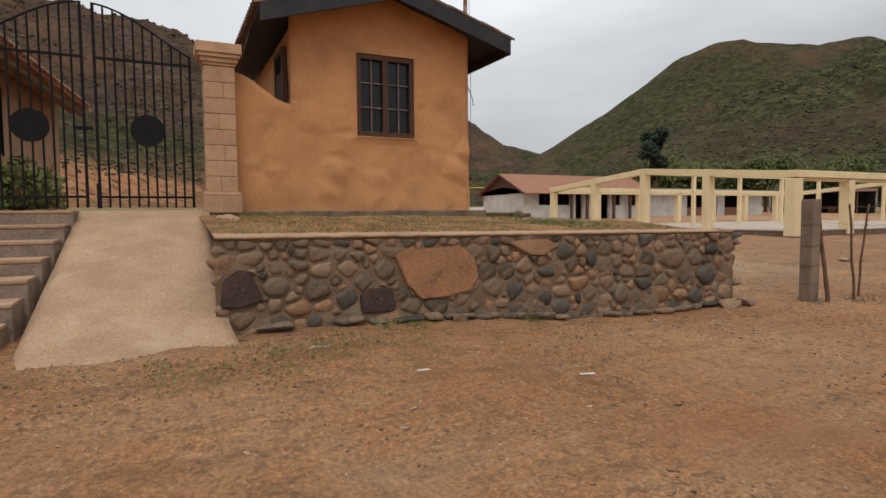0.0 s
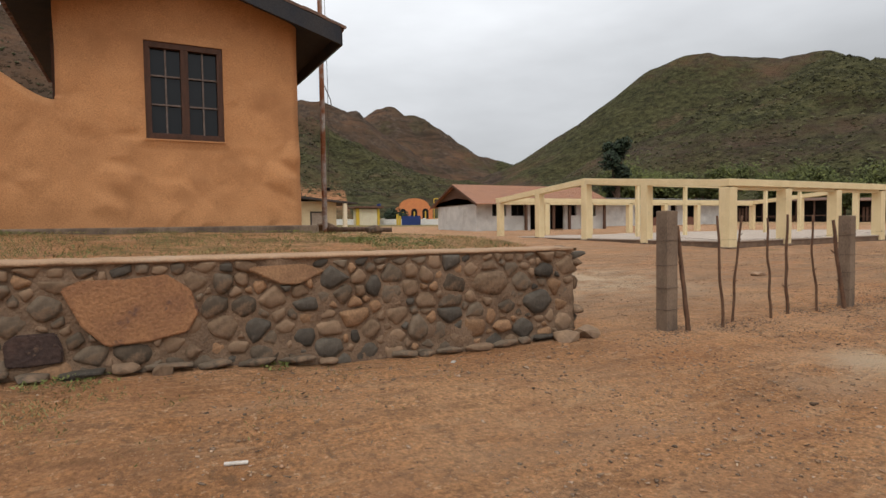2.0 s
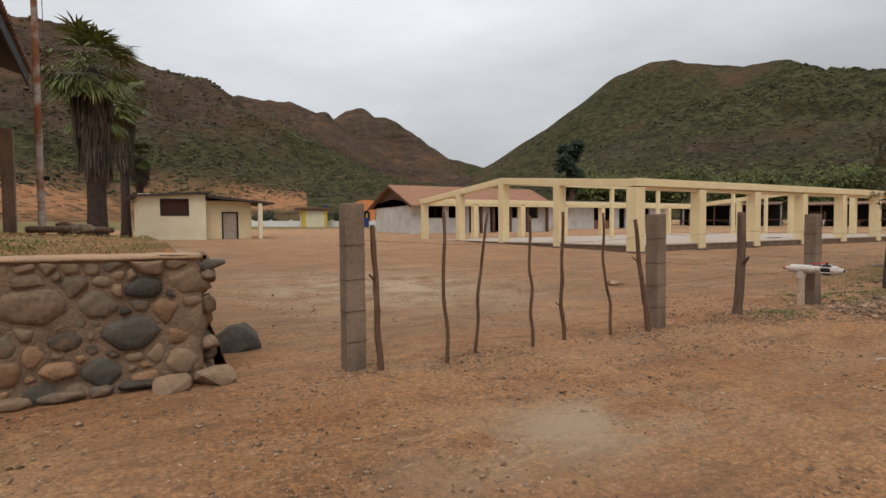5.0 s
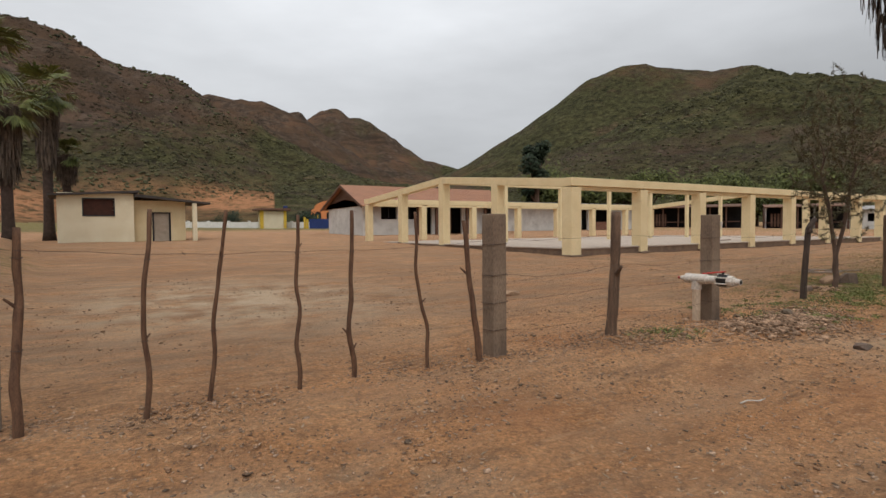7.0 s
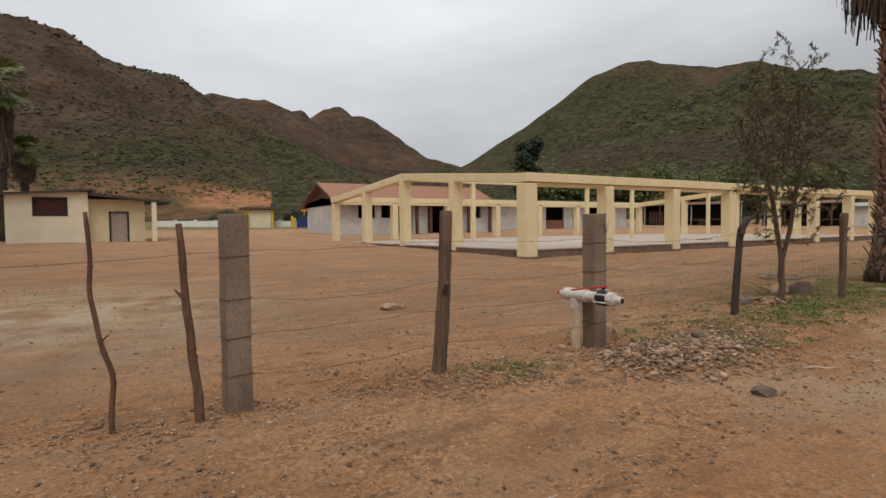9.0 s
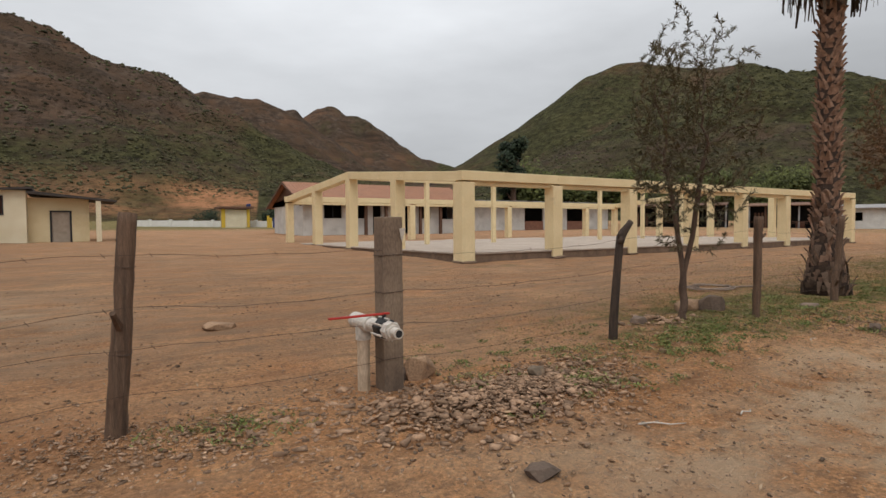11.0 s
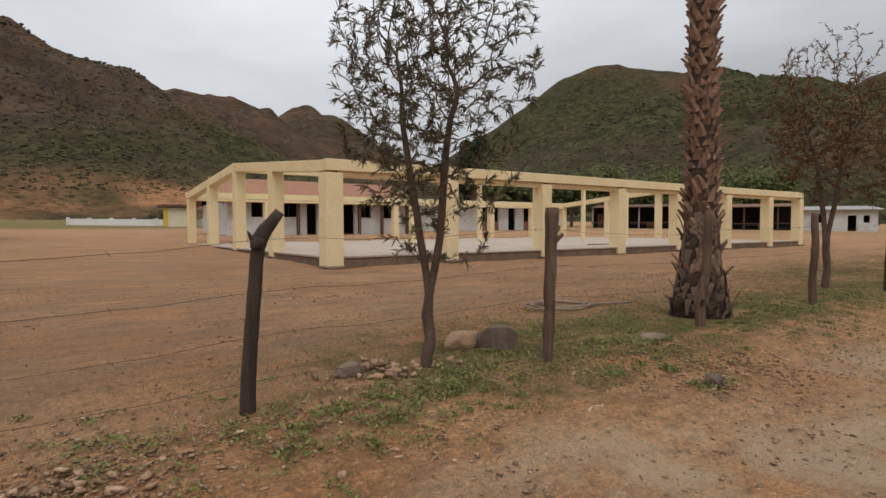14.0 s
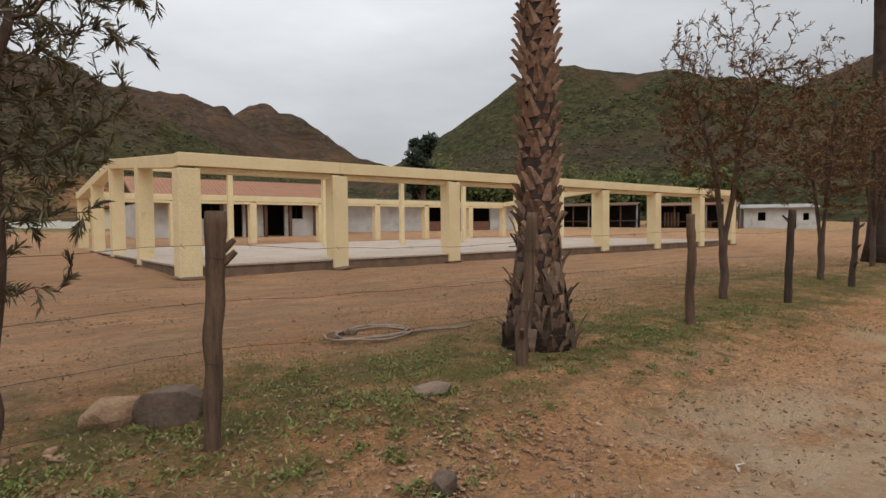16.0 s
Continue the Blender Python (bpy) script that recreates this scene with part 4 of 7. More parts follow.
def long_building():
    z = 0.75
    s = thing("long_building", 0, 0, 0, "long whitewashed building with a rusty tin gable roof", "building")
    x0, x1, y0, y1 = 32.4, 49.4, 48.4, 56.2
    eave, ridge = 3.75, 5.5
    ym = (y0 + y1) / 2
    holes = [(34.3, 36.0, z + 1.55, 2.88 + z), (36.6, 38.3, z + 1.55, 2.88 + z), (39.0, 39.9, z - 0.2, 2.9 + z), (41.6, 43.5, z - 0.2, 2.9 + z), (44.0, 45.2, z + 1.55, 2.88 + z), (46.4, 48.0, z + 1.5, 2.88 + z)]
    part("wall", opening_wall(x0, x1, z - 0.4, eave + 0.1, y0, y0 + 0.25, holes), M_WHITE, s)
    part("gable_wall", prism([(y0 + 0.25, z - 0.4), (y1 - 0.002, z - 0.4), (y1 - 0.002, eave), (ym, ridge - 0.1), (y0 + 0.25, eave)], x0, x0 + 0.25, "x"), M_WHITE, s)
    part("gable_wall", prism([(y0 + 0.25, z - 0.4), (y1 - 0.002, z - 0.4), (y1 - 0.002, eave), (ym, ridge - 0.1), (y0 + 0.25, eave)], x1 - 0.25, x1, "x"), M_WHITE, s)
    part("back_wall", box(x0, x1, y1, y1 + 0.25, z - 0.4, eave), M_WHITE, s)
    # black sheet paints the shade seen through the openings
    part("shade_sheet", box(x0 + 0.3, x1 - 0.3, y0 + 3.0, y0 + 3.1, z - 0.3, eave), M_INSHADE, s, "black sheet standing in for the shade indoors")
    k = (ridge - eave) / (ym - y0)
    part("roof", tilted_sheet(x0 - 0.5, x1 + 0.7, y0 - 1.0, eave - k * 1.0 + 0.12, ym, ridge + 0.10, 0.07), M_SHEET, s, "rusty red corrugated tin roof")
    part("roof", tilted_sheet(x0 - 0.5, x1 + 0.7, y1 + 1.2, eave - k * 1.2 + 0.12, ym, ridge + 0.10, 0.07), M_SHEET, s)
    rb = bmesh.new()
    for i in range(60):
        xx = x0 - 0.45 + i * 0.305
        tilted_sheet(xx, xx + 0.07, y0 - 1.0, eave - k + 0.191, ym, ridge + 0.171, 0.03, rb)
    part("roof_rib", rb, M_SHEET, s)
    part("bargeboard", prism([(y0 - 1.0, eave - k - 0.04), (ym, ridge - 0.06), (ym, ridge + 0.16), (y0 - 1.0, eave - k + 0.18)], x0 - 0.55, x0 - 0.503, "x"), M_BROWNPOST, s)
    part("bargeboard", prism([(y1 + 1.2, eave - k * 1.2 - 0.04), (ym, ridge - 0.06), (ym, ridge + 0.16), (y1 + 1.2, eave - k * 1.2 + 0.18)], x0 - 0.55, x0 - 0.503, "x"), M_BROWNPOST, s)
    part("gable_infill", prism([(y0 - 0.6, eave - k * 0.6 + 0.05), (ym, ridge + 0.02), (y1 + 0.8, eave - k * 0.8 + 0.05), (y1 + 0.1, eave + 0.06), (ym, eave + 0.5), (y0 - 0.1, eave + 0.06)], x0 - 0.06, x0 - 0.004, "x"), M_BROWNPOST, s, "brown boarded gable")
    for x in (37.9, 39.95, 41.45, 43.6, 45.9, 48.6):
        part("porch_post", box(x, x + 0.24, y0 - 0.7, y0 - 0.46, z - 0.3, eave - k * 0.6 + 0.08), M_BROWNPOST, s)
    part("porch_step", box(x0 + 1, x1, y0 - 1.1, y0 - 0.003, z - 0.4, z - 0.02), M_CONC, s)
    for h in holes:
        if h[2] > z:
            part("mullion", box((h[0] + h[1]) / 2 - 0.04, (h[0] + h[1]) / 2 + 0.04, y0 + 0.08, y0 + 0.16, h[2], h[3]), M_BLACKWOOD, s)


long_building()


def rear_building():
    z = 0.85
    s = thing("rear_building", 0, 0, 0, "low grey-white building with a flat tin roof and open bays", "building")
    x0, x1, y0, y1 = 51.8, 79.0, 55.5, 63.0
    holes = [(63.6, 66.8, z + 0.0, 3.0 + z), (68.4, 69.6, z, 2.9 + z), (71.0, 74.6, z, 3.0 + z)]
    part("wall", opening_wall(x0, x1, z - 0.4, 3.6 + z, y0, y0 + 0.25, holes), M_WHITE, s)
    part("side_wall", box(x0, x0 + 0.25, y0 + 0.252, y1, z - 0.4, 3.7 + z), M_WHITE, s)
    # black sheet in place of the shaded bays
    part("shade_sheet", box(x0 + 0.3, x1 - 0.3, y0 + 3, y0 + 3.1, z - 0.4, 3.6 + z), M_INSHADE, s, "black sheet standing in for the shade indoors")
    part("brick_parapet", box(63.62, 66.78, y0 + 0.05, y0 + 0.2, z - 0.2, 1.25 + z), M_BRICK, s, "red brick dwarf wall")
    part("brick_parapet", box(71.02, 74.58, y0 + 0.05, y0 + 0.2, z - 0.2, 1.25 + z), M_BRICK, s)
    part("roof", prism([(y0 - 1.3, 3.55 + z), (y1, 4.1 + z), (y1, 4.2 + z), (y0 - 1.3, 3.67 + z)], x0 - 0.4, x1 + 1.0, "x"), M_GREYSHEET, s, "pale grey tin roof")
    part("fascia", box(x0 - 0.4, x1 + 1, y0 - 1.36, y0 - 1.303, 3.42 + z, 3.66 + z), M_FELT, s)
    part("step", box(x0, x1, y0 - 1.0, y0 - 0.002, z - 0.5, z - 0.1), M_CONC, s)


rear_building()

# ---------------------------------------------------------------- the ochre house
def pillow(x, z):
    """Hand-laid plaster over rubble: soft bulges with creases between, fading out towards the eaves."""
    px_, pz_ = x * 1.9 + 0.35 * noise.noise((x * 1.3, z * 1.3, 5)), z * 2.1 + 0.35 * noise.noise((x * 1.3, z * 1.3, 9))
    d = noise.voronoi((px_, pz_, 0.0), distance_metric="DISTANCE")[0]
    edge = d[1] - d[0]
    fade = 1.0 - 0.85 * clamp((z - 3.1) / 1.0)
    patch = clamp(0.45 + 1.1 * noise.noise((x * 1.1, z * 1.4, 3.3)))
    bulge = 0.065 * (1 - math.exp(-4.5 * edge * edge)) * (0.25 + 0.85 * patch)
    return fade * bulge + 0.03 * noise.noise((x * 1.1, z * 1.2, 7.3)) + 0.006 * noise.noise((x * 6, z * 6, 1)) - 0.03


def ochre_house():
    HX0, HX1, HY, HB, DEEP = 1.98, 5.40, 9.86, 1.52, 5.0
    h = thing("house", 0, 0, 0, "ochre lumpy-stuccoed adobe house with a dark eave and tiled gable roof", "house")
    wx0, wx1, wz0, wz1 = 3.10, 4.20, 2.88, 4.33
    apex_x, apex_z, eave_z = 3.70, 5.28, 4.62
    pitch = 0.297

    def lump(x, z, k=1.0):
        """Hand-laid plaster over rubble: soft pillows."""
        return k * pillow(x, z)

    # front wall as a dense lumpy skin with the window opening left out
    bm = bmesh.new()
    nx, nz = 120, 140

    def top(x):
        return apex_z + 0.09 - pitch * abs(x - apex_x)

    xs = sorted([HX0 + (HX1 - HX0) * i / nx for i in range(nx + 1)] + [wx0, wx1])
    zs = sorted([HB + (5.5 - HB) * j / nz for j in range(nz + 1)] + [wz0, wz1])
    cells = {}
    for i, x in enumerate(xs):
        for j, z in enumerate(zs):
            zz = min(z, top(x))
            near = min(1.0, max(abs(x - (wx0 + wx1) / 2) - 0.55, abs(z - (wz0 + wz1) / 2) - 0.72, 0) / 0.15 + 0.05)
            ex = min(x - HX0, HX1 - x)
            rnd = 0.10 * max(0, 1 - ex / 0.12) ** 2 if (x > 3 or zz > 3.42) else 0.0
            cells[i, j] = bm.verts.new((x + 0.02 * noise.noise((z * 1.4, 3, x)) * (ex < 0.01), HY - lump(x, zz) * near + rnd, zz))
    for i in range(len(xs) - 1):
        for j in range(len(zs) - 1):
            mx, mz = (xs[i] + xs[i + 1]) / 2, (zs[j] + zs[j + 1]) / 2
            if wx0 < mx < wx1 and wz0 < mz < wz1:
                continue
            if zs[j] >= max(top(xs[i]), top(xs[i + 1])):
                continue
            q = [cells[i, j], cells[i + 1, j], cells[i + 1, j + 1], cells[i, j + 1]]
            bm.faces.new(q)
    part("front_wall", bm, M_STUCCO, h, flat=False)
    # reveal round the window, sides and back
    part("wall_core", opening_wall(HX0 + 0.06, HX1 - 0.06, HB, eave_z - 0.05, HY + 0.10, HY + 0.38, [(wx0 + 0.001, wx1 - 0.001, wz0 + 0.001, wz1 - 0.001)]), M_STUCCO, h)
    rv = bmesh.new()
    for a in ((wx0 - 0.02, wx0, wz0 - 0.02, wz1 + 0.02), (wx1, wx1 + 0.02, wz0 - 0.02, wz1 + 0.02), (wx0, wx1, wz1, wz1 + 0.02), (wx0, wx1, wz0 - 0.02, wz0)):
        box(a[0], a[1], HY - 0.005, HY + 0.12, a[2], a[3], bm=rv)
    part("window_reveal", rv, M_STUCCO, h)

    def side(x, sgn, name):
        bm = bmesh.new()
        g = {}
        for i in range(61):
            for j in range(61):
                y = HY + 0.08 + (DEEP - 0.08) * i / 60
                z = HB + (eave_z + 0.05 - HB) * j / 60
                g[i, j] = bm.verts.new((x + sgn * (lump(y + 9, z) - 0.05 * max(0, 1 - (y - HY - 0.08) / 0.12) ** 2), y, z))
        for i in range(60):
            for j in range(60):
                bm.faces.new((g[i, j], g[i + 1, j], g[i + 1, j + 1], g[i, j + 1]))
        bmesh.ops.recalc_face_normals(bm, faces=bm.faces)
        part(name, bm, M_STUCCO, h, flat=False)

    side(HX1, 1, "side_wall")
    side(HX0, -1, "side_wall")
    part("back_wall", box(HX0, HX1, HY + DEEP, HY + DEEP + 0.2, HB, eave_z), M_STUCCO, h)
    # window in the near wall
    win = part("window", box(wx0 + 0.02, wx1 - 0.02, HY + 0.100, HY + 0.108, wz0 + 0.02, wz1 - 0.02), M_GLASS, h, "dark glazed casement window")
    fr = bmesh.new()
    for a in ((wx0, wx1, wz1 - 0.09, wz1), (wx0, wx1, wz0, wz0 + 0.09), (wx0, wx0 + 0.085, wz0 + 0.09, wz1 - 0.09), (wx1 - 0.085, wx1, wz0 + 0.09, wz1 - 0.09), ((wx0 + wx1) / 2 - 0.055, (wx0 + wx1) / 2 + 0.055, wz0 + 0.09, wz1 - 0.09)):
        box(*a[:2], HY + 0.015, HY + 0.095, *a[2:], 0.006, fr)
    part("window_frame", fr, M_WOODWIN, win, "brown wooden frame")
    for cx in ((wx0 + 0.085 + (wx0 + wx1) / 2 - 0.055) / 2, ((wx0 + wx1) / 2 + 0.055 + wx1 - 0.085) / 2):
        part("muntin", box(cx - 0.011, cx + 0.011, HY + 0.05, HY + 0.09, wz0 + 0.09, wz1 - 0.09), M_WINMULL, win)
        for zz in (wz0 + 0.52, wz0 + 0.95):
            part("muntin", box(cx - 0.21, cx + 0.21, HY + 0.052, HY + 0.088, zz - 0.011, zz + 0.011), M_WINMULL, win)
    # side window on the gate side
    for a in ((10.35, 10.43), (11.1, 11.18)):
        part("side_window_post", box(HX0 - 0.07, HX0 + 0.02, a[0], a[1], 3.15, 4.35, 0.005), M_WOODWIN, h)
    part("side_window_pane", box(HX0 - 0.06, HX0 - 0.045, 10.43, 11.1, 3.2, 4.3), M_GLASS, h)
    part("side_window_rail", box(HX0 - 0.07, HX0 + 0.02, 10.35, 11.18, 4.35, 4.43), M_WOODWIN, h)
    # roof: dark boards beneath, clay tiles above
    slope_r = slope_l = pitch
    yr0, yr1 = HY - 0.44, HY + DEEP + 0.5

    def plane(x, off=0.0):
        return (apex_z - slope_r * (x - apex_x) if x > apex_x else apex_z - slope_l * (apex_x - x)) + off

    for xa, xb in ((apex_x, 5.98), (1.42, apex_x)):
        part("roof_deck", prism([(xa, plane(xa, 0.10)), (xb, plane(xb, 0.10)), (xb, plane(xb, 0.16)), (xa, plane(xa, 0.16))], yr0, yr1, "y"), M_BLACKWOOD, h, "dark boarded eave soffit")
        part("fascia", prism([(xa, plane(xa, -0.10)), (xb, plane(xb, -0.10)), (xb, plane(xb, 0.18)), (xa, plane(xa, 0.18))], yr0 - 0.05, yr0 - 0.002, "y"), M_BLACKWOOD, h)
    part("eave_board", box(5.98, 6.02, yr0, yr1, plane(5.98, -0.10), plane(5.98, 0.15)), M_BLACKWOOD, h)
    roof = part("roof", prism([(1.42, plane(1.42, 0.161)), (apex_x, apex_z + 0.161), (5.98, plane(5.98, 0.161)), (5.98, plane(5.98, 0.19)), (apex_x, apex_z + 0.19), (1.42, plane(1.42, 0.19))], yr0, yr1, "y"), M_DARKTILE, h, "weathered clay tile roof")
    tile_meshes = {}
    for xa, xb, sl in ((apex_x, 6.03, -slope_r), (apex_x, 1.37, slope_l)):
        n_rows, ang = 7, math.atan(abs(sl))
        length = math.hypot(xb - xa, (xb - xa) * sl) / n_rows
        key = round(length, 3)
        bm = bmesh.new()
        prof = [(0.085 * math.cos(math.pi * k / 5), 0.075 * math.sin(math.pi * k / 5)) for k in range(6)]
        prof += [(0.068 * math.cos(math.pi * k / 5), 0.058 * math.sin(math.pi * k / 5)) for k in range(5, -1, -1)]
        prism([(p[0], p[1]) for p in prof], 0, length * 1.12, "x", bm)
        tile = mesh_of("tile", bm, M_DARKTILE)
        for r in range(n_rows):
            for c in range(5 if r < n_rows - 1 else 33):
                sgn = 1 if xb > xa else -1
                x = xa + (xb - xa) * r / n_rows
                ob = new("tile", tile)
                yy = yr0 + 0.03 + c * 0.185
                ob.matrix_world = pose(x, yy, plane(x + 1e-4 * sgn, 0.185) + 0.012 * (r % 2)) @ pose(0, 0, 0, 0, math.degrees(ang) if sgn > 0 else math.degrees(ang), 0 if sgn > 0 else 180)
                ob.parent = roof
    # gutter pipe on the gate side
    part("cable", tube([(1.25, 9.4, 4.3), (1.15, 9.6, 3.95), (1.2, 10.4, 3.9)], 0.012, 6), M_WIRE, h)


ochre_house()


def garden_wall():
    """The low stucco wall that sweeps down from the gate pillar to the house."""
    bm = bmesh.new()
    X0, X1, Y0 = 1.04, 1.99, 9.86
    n, m = 40, 60

    def top(x):
        u = (x - X0) / (X1 - X0)
        return 3.82 - 0.42 * (0.5 - 0.5 * math.cos(math.pi * clamp(u * 1.02))) - 0.03 * u

    g = {}
    for i in range(n + 1):
        for j in range(m + 1):
            x, z = X0 + (X1 - X0) * i / n, 1.52 + (top(X0 + (X1 - X0) * i / n) - 1.52) * j / m
            rr = 0.08 * max(0, 1 - (m - j) / 4) ** 2
            g[i, j] = bm.verts.new((x, Y0 - pillow(x, z) + rr, z))
            g[i, j, 1] = bm.verts.new((x, Y0 + 0.30 - rr, z))
    for i in range(n):
        for j in range(m):
            bm.faces.new((g[i, j], g[i + 1, j], g[i + 1, j + 1], g[i, j + 1]))
            bm.faces.new((g[i, j, 1], g[i, j + 1, 1], g[i + 1, j + 1, 1], g[i + 1, j, 1]))
        bm.faces.new((g[i, m], g[i + 1, m], g[i + 1, m, 1], g[i, m, 1]))
    solo("garden_wall", bm, M_STUCCO, "ochre stucco wall sweeping down from the pillar to the house", "wall", kind="structure", flat=False)


garden_wall()


def gate_pillar():
    p = thing("gate_pillar", 0.82, 9.84, 1.53, "tan block-built gate pillar with a moulded cap", "pillar")
    part("base", box(-0.29, 0.29, -0.24, 0.24, 0, 0.27, 0.01), M_BLOCK, p)
    part("base_moulding", box(-0.275, 0.275, -0.225, 0.225, 0.272, 0.33, 0.015), M_BLOCK, p)
    z = 0.335
    part("mortar_core", box(-0.222, 0.222, -0.172, 0.172, 0.33, 2.32), M_MORTAR, p)
    for k in range(8):
        if k % 2:
            part("block", box(-0.23, 0.23, -0.18, 0.18, z, z + 0.235, 0.008), M_BLOCK, p)
        else:
            s = 0.05 if k % 4 else -0.02
            part("block", box(-0.23, s - 0.003, -0.18, 0.18, z, z + 0.235, 0.008), M_BLOCK, p)
            part("block", box(s + 0.003, 0.23, -0.18, 0.18, z, z + 0.235, 0.008), M_BLOCK, p)
        z += 0.243
    for i, (w, a, b) in enumerate(((0.245, 2.285, 2.33), (0.275, 2.332, 2.40), (0.31, 2.402, 2.46), (0.335, 2.462, 2.62))):
        part("cap_moulding", box(-w, w, -w + 0.05, w - 0.05, a, b, 0.012), M_BLOCK, p)


gate_pillar()


def gate():
    g = thing("gate", -0.95, 9.92, 1.58, "tall black iron double gate with arched top and round plates", "gate")
    Z = 0.04

    def arch(x):
        return 2.36 + 0.66 * math.cos(math.pi / 2 * clamp(abs(x) / 1.42)) ** 1.3

    for s in (1, -1):
        for k in range(11):
            x = s * (0.08 + k * 0.128)
            if k in (0, 10):
                part("stile", box(x - 0.02, x + 0.02, -0.02, 0.02, Z, arch(x), 0.003), M_IRON, g)
            else:
                part("bar", tube([(x, 0, Z), (x, 0, arch(x) - 0.005)], 0.0155, 6), M_IRON, g)
        for z in (0.18, 2.22 if s > 0 else 2.22):
            part("rail", box(min(s * 0.06, s * 1.38), max(s * 0.06, s * 1.38), -0.016, 0.016, z, z + 0.035), M_IRON, g)
        part("top_rail", tube([(s * (0.06 + 1.32 * i / 16), 0, arch(0.06 + 1.32 * i / 16)) for i in range(17)], 0.014, 6), M_IRON, g)
        d = bmesh.new()
        bmesh.ops.create_cone(d, cap_ends=True, segments=48, radius1=0.235, radius2=0.235, depth=0.05, matrix=pose(s * 0.745, 0, 1.21, 90, 0, 0))
        part("round_plate", d, M_IRON, g, "black round iron plate")
    part("lock", box(-0.22, 0.03, -0.05, -0.017, 1.17, 1.23, 0.005), M_IRON, g)
    part("latch_bolt", box(0.04, 0.10, -0.03, 0.03, 0.03, 0.40, 0.004), M_IRON, g)


gate()


def left_building():
    """The tile-roofed house seen through the gate."""
    s = thing("plaster_house", 0, 0, 0, "stained tan plaster house with a red tile eave", "house")
    X, Y0, Y1 = -3.15, 9.9, 20.0
    ya, yb = 10.3, 15.4
    part("wall", prism([(Y0, 1.4), (ya, 1.4), (yb + 3, 1.4), (yb + 3, 4.6), (Y0, 4.6)], X - 0.3, X, "x"), M_RAMP, s, "stained tan plaster wall")
    # black filling stands in for the shaded room behind the bars
    part("window", box(X - 0.05, X + 0.02, 12.9, 14.1, 2.75, 4.0), M_INSHADE, s, "barred window filled with black for the shaded room")
    for k in range(6):
        part("window_bar", box(X + 0.03, X + 0.06, 12.92 + k * 0.225, 12.96 + k * 0.225, 2.7, 4.05), M_IRON, s)
    part("roof", prism([(X - 3, 6.3), (X + 0.75, 4.35), (X + 0.75, 4.45), (X - 3, 6.4)], Y0 - 1, yb + 3.2, "y"), M_TILE, s, "red clay tile roof")
    part("eave_beam", box(X + 0.45, X + 0.62, Y0 - 1, yb + 3.2, 4.22, 4.38), M_CONC, s)
    bm = bmesh.new()
    prof = [(0.11 * math.cos(math.pi * k / 6), 0.09 * math.sin(math.pi * k / 6)) for k in range(7)]
    prism([(p[0], p[1]) for p in prof], 0, 0.5, "x", bm)
    tile = mesh_of("tile", bm, M_TILE)
    roof = [c for c in s.children if c.name.startswith("roof")][0]
    for r in range(4):
        for c in range(38):
            ob = new("tile", tile)
            x = X + 0.82 - 0.42 * r
            ob.matrix_world = pose(x, Y0 - 0.9 + c * 0.245, 4.46 + 0.42 * r * 0.52 - 0.02, 0, 27.5, 180)
            ob.parent = roof
    s.matrix_world = pose(-2.4, 11.45, 0, 0, 0, -5.2) @ pose(2.4, -11.45, 0)


left_building()


def flowering_bush(x, y, z, r, n, seed):
    rnd = random.Random(seed)
    b = thing("flowering_bush", x, y, z, "leafy green bush with red flowers by the plaster house", "bush")
    st = bmesh.new()
    for k in range(9):
        a = rnd.uniform(0, 6.28)
        tube([(0, 0, -0.02), (0.4 * r * math.cos(a), 0.4 * r * math.sin(a), 0.5 * r), (r * 0.8 * math.cos(a), r * 0.8 * math.sin(a), r * rnd.uniform(0.8, 1.5))], [0.015, 0.01, 0.004], 5, st)
    part("stems", st, M_BARK, b)
    vs, fs, pv, pf = [], [], [], []
    for k in range(n):
        a, u = rnd.uniform(0, 6.28), rnd.uniform(0, 1) ** 0.5
        p = Vector((r * u * math.cos(a), r * u * math.sin(a), rnd.uniform(0.1, 1.0) * r * 1.5 * (1.1 - 0.5 * u)))
        d = Vector((rnd.uniform(-1, 1), rnd.uniform(-1, 1), rnd.uniform(-0.4, 0.8))).normalized()
        o = d.orthogonal().normalized()
        tgt = (pv, pf, 0.035) if k % 40 == 0 else (vs, fs, 0.055)
        i = len(tgt[0])
        s = tgt[2] * rnd.uniform(0.7, 1.3)
        tgt[0].extend([p - d * s, p + o * s * 0.55, p + d * s, p - o * s * 0.55])
        tgt[1].append((i, i + 1, i + 2, i + 3))
    for nm, v_, f_, m_ in (("leaves", vs, fs, M_WEED), ("flowers", pv, pf, M_PETAL)):
        ob = new(nm, sheet(nm, [tuple(q) for q in v_], f_, m_))
        ob.parent = b


flowering_bush(-2.15, 11.6, 1.57, 0.62, 1500, 3)
flowering_bush(-2.5, 13.0, 1.57, 0.60, 1300, 4)


def flagpole():
    f = thing("flagpole", 6.40, 11.95, 1.42, "tall rust-streaked white steel flagpole", "flagpole")
    part("pole", tube([(0, 0, -0.1), (0, 0, 3.0), (-0.01, 0, 6.5)], [0.055, 0.05, 0.045], 12), M_RUST, f)
    part("halyard", tube([(0.10, 0, 0.9), (0.12, -0.02, 3), (0.07, 0, 6.3)], 0.006, 5), M_WIRE, f)
    part("cleat", box(0.04, 0.13, -0.02, 0.02, 0.85, 0.92, 0.005), M_IRON, f)
    part("halyard_end", tube([(0.02, 0, 3.1), (0.18, 0, 2.75), (0.20, 0.0, 2.6)], 0.010, 5), M_WIRE, f)


flagpole()

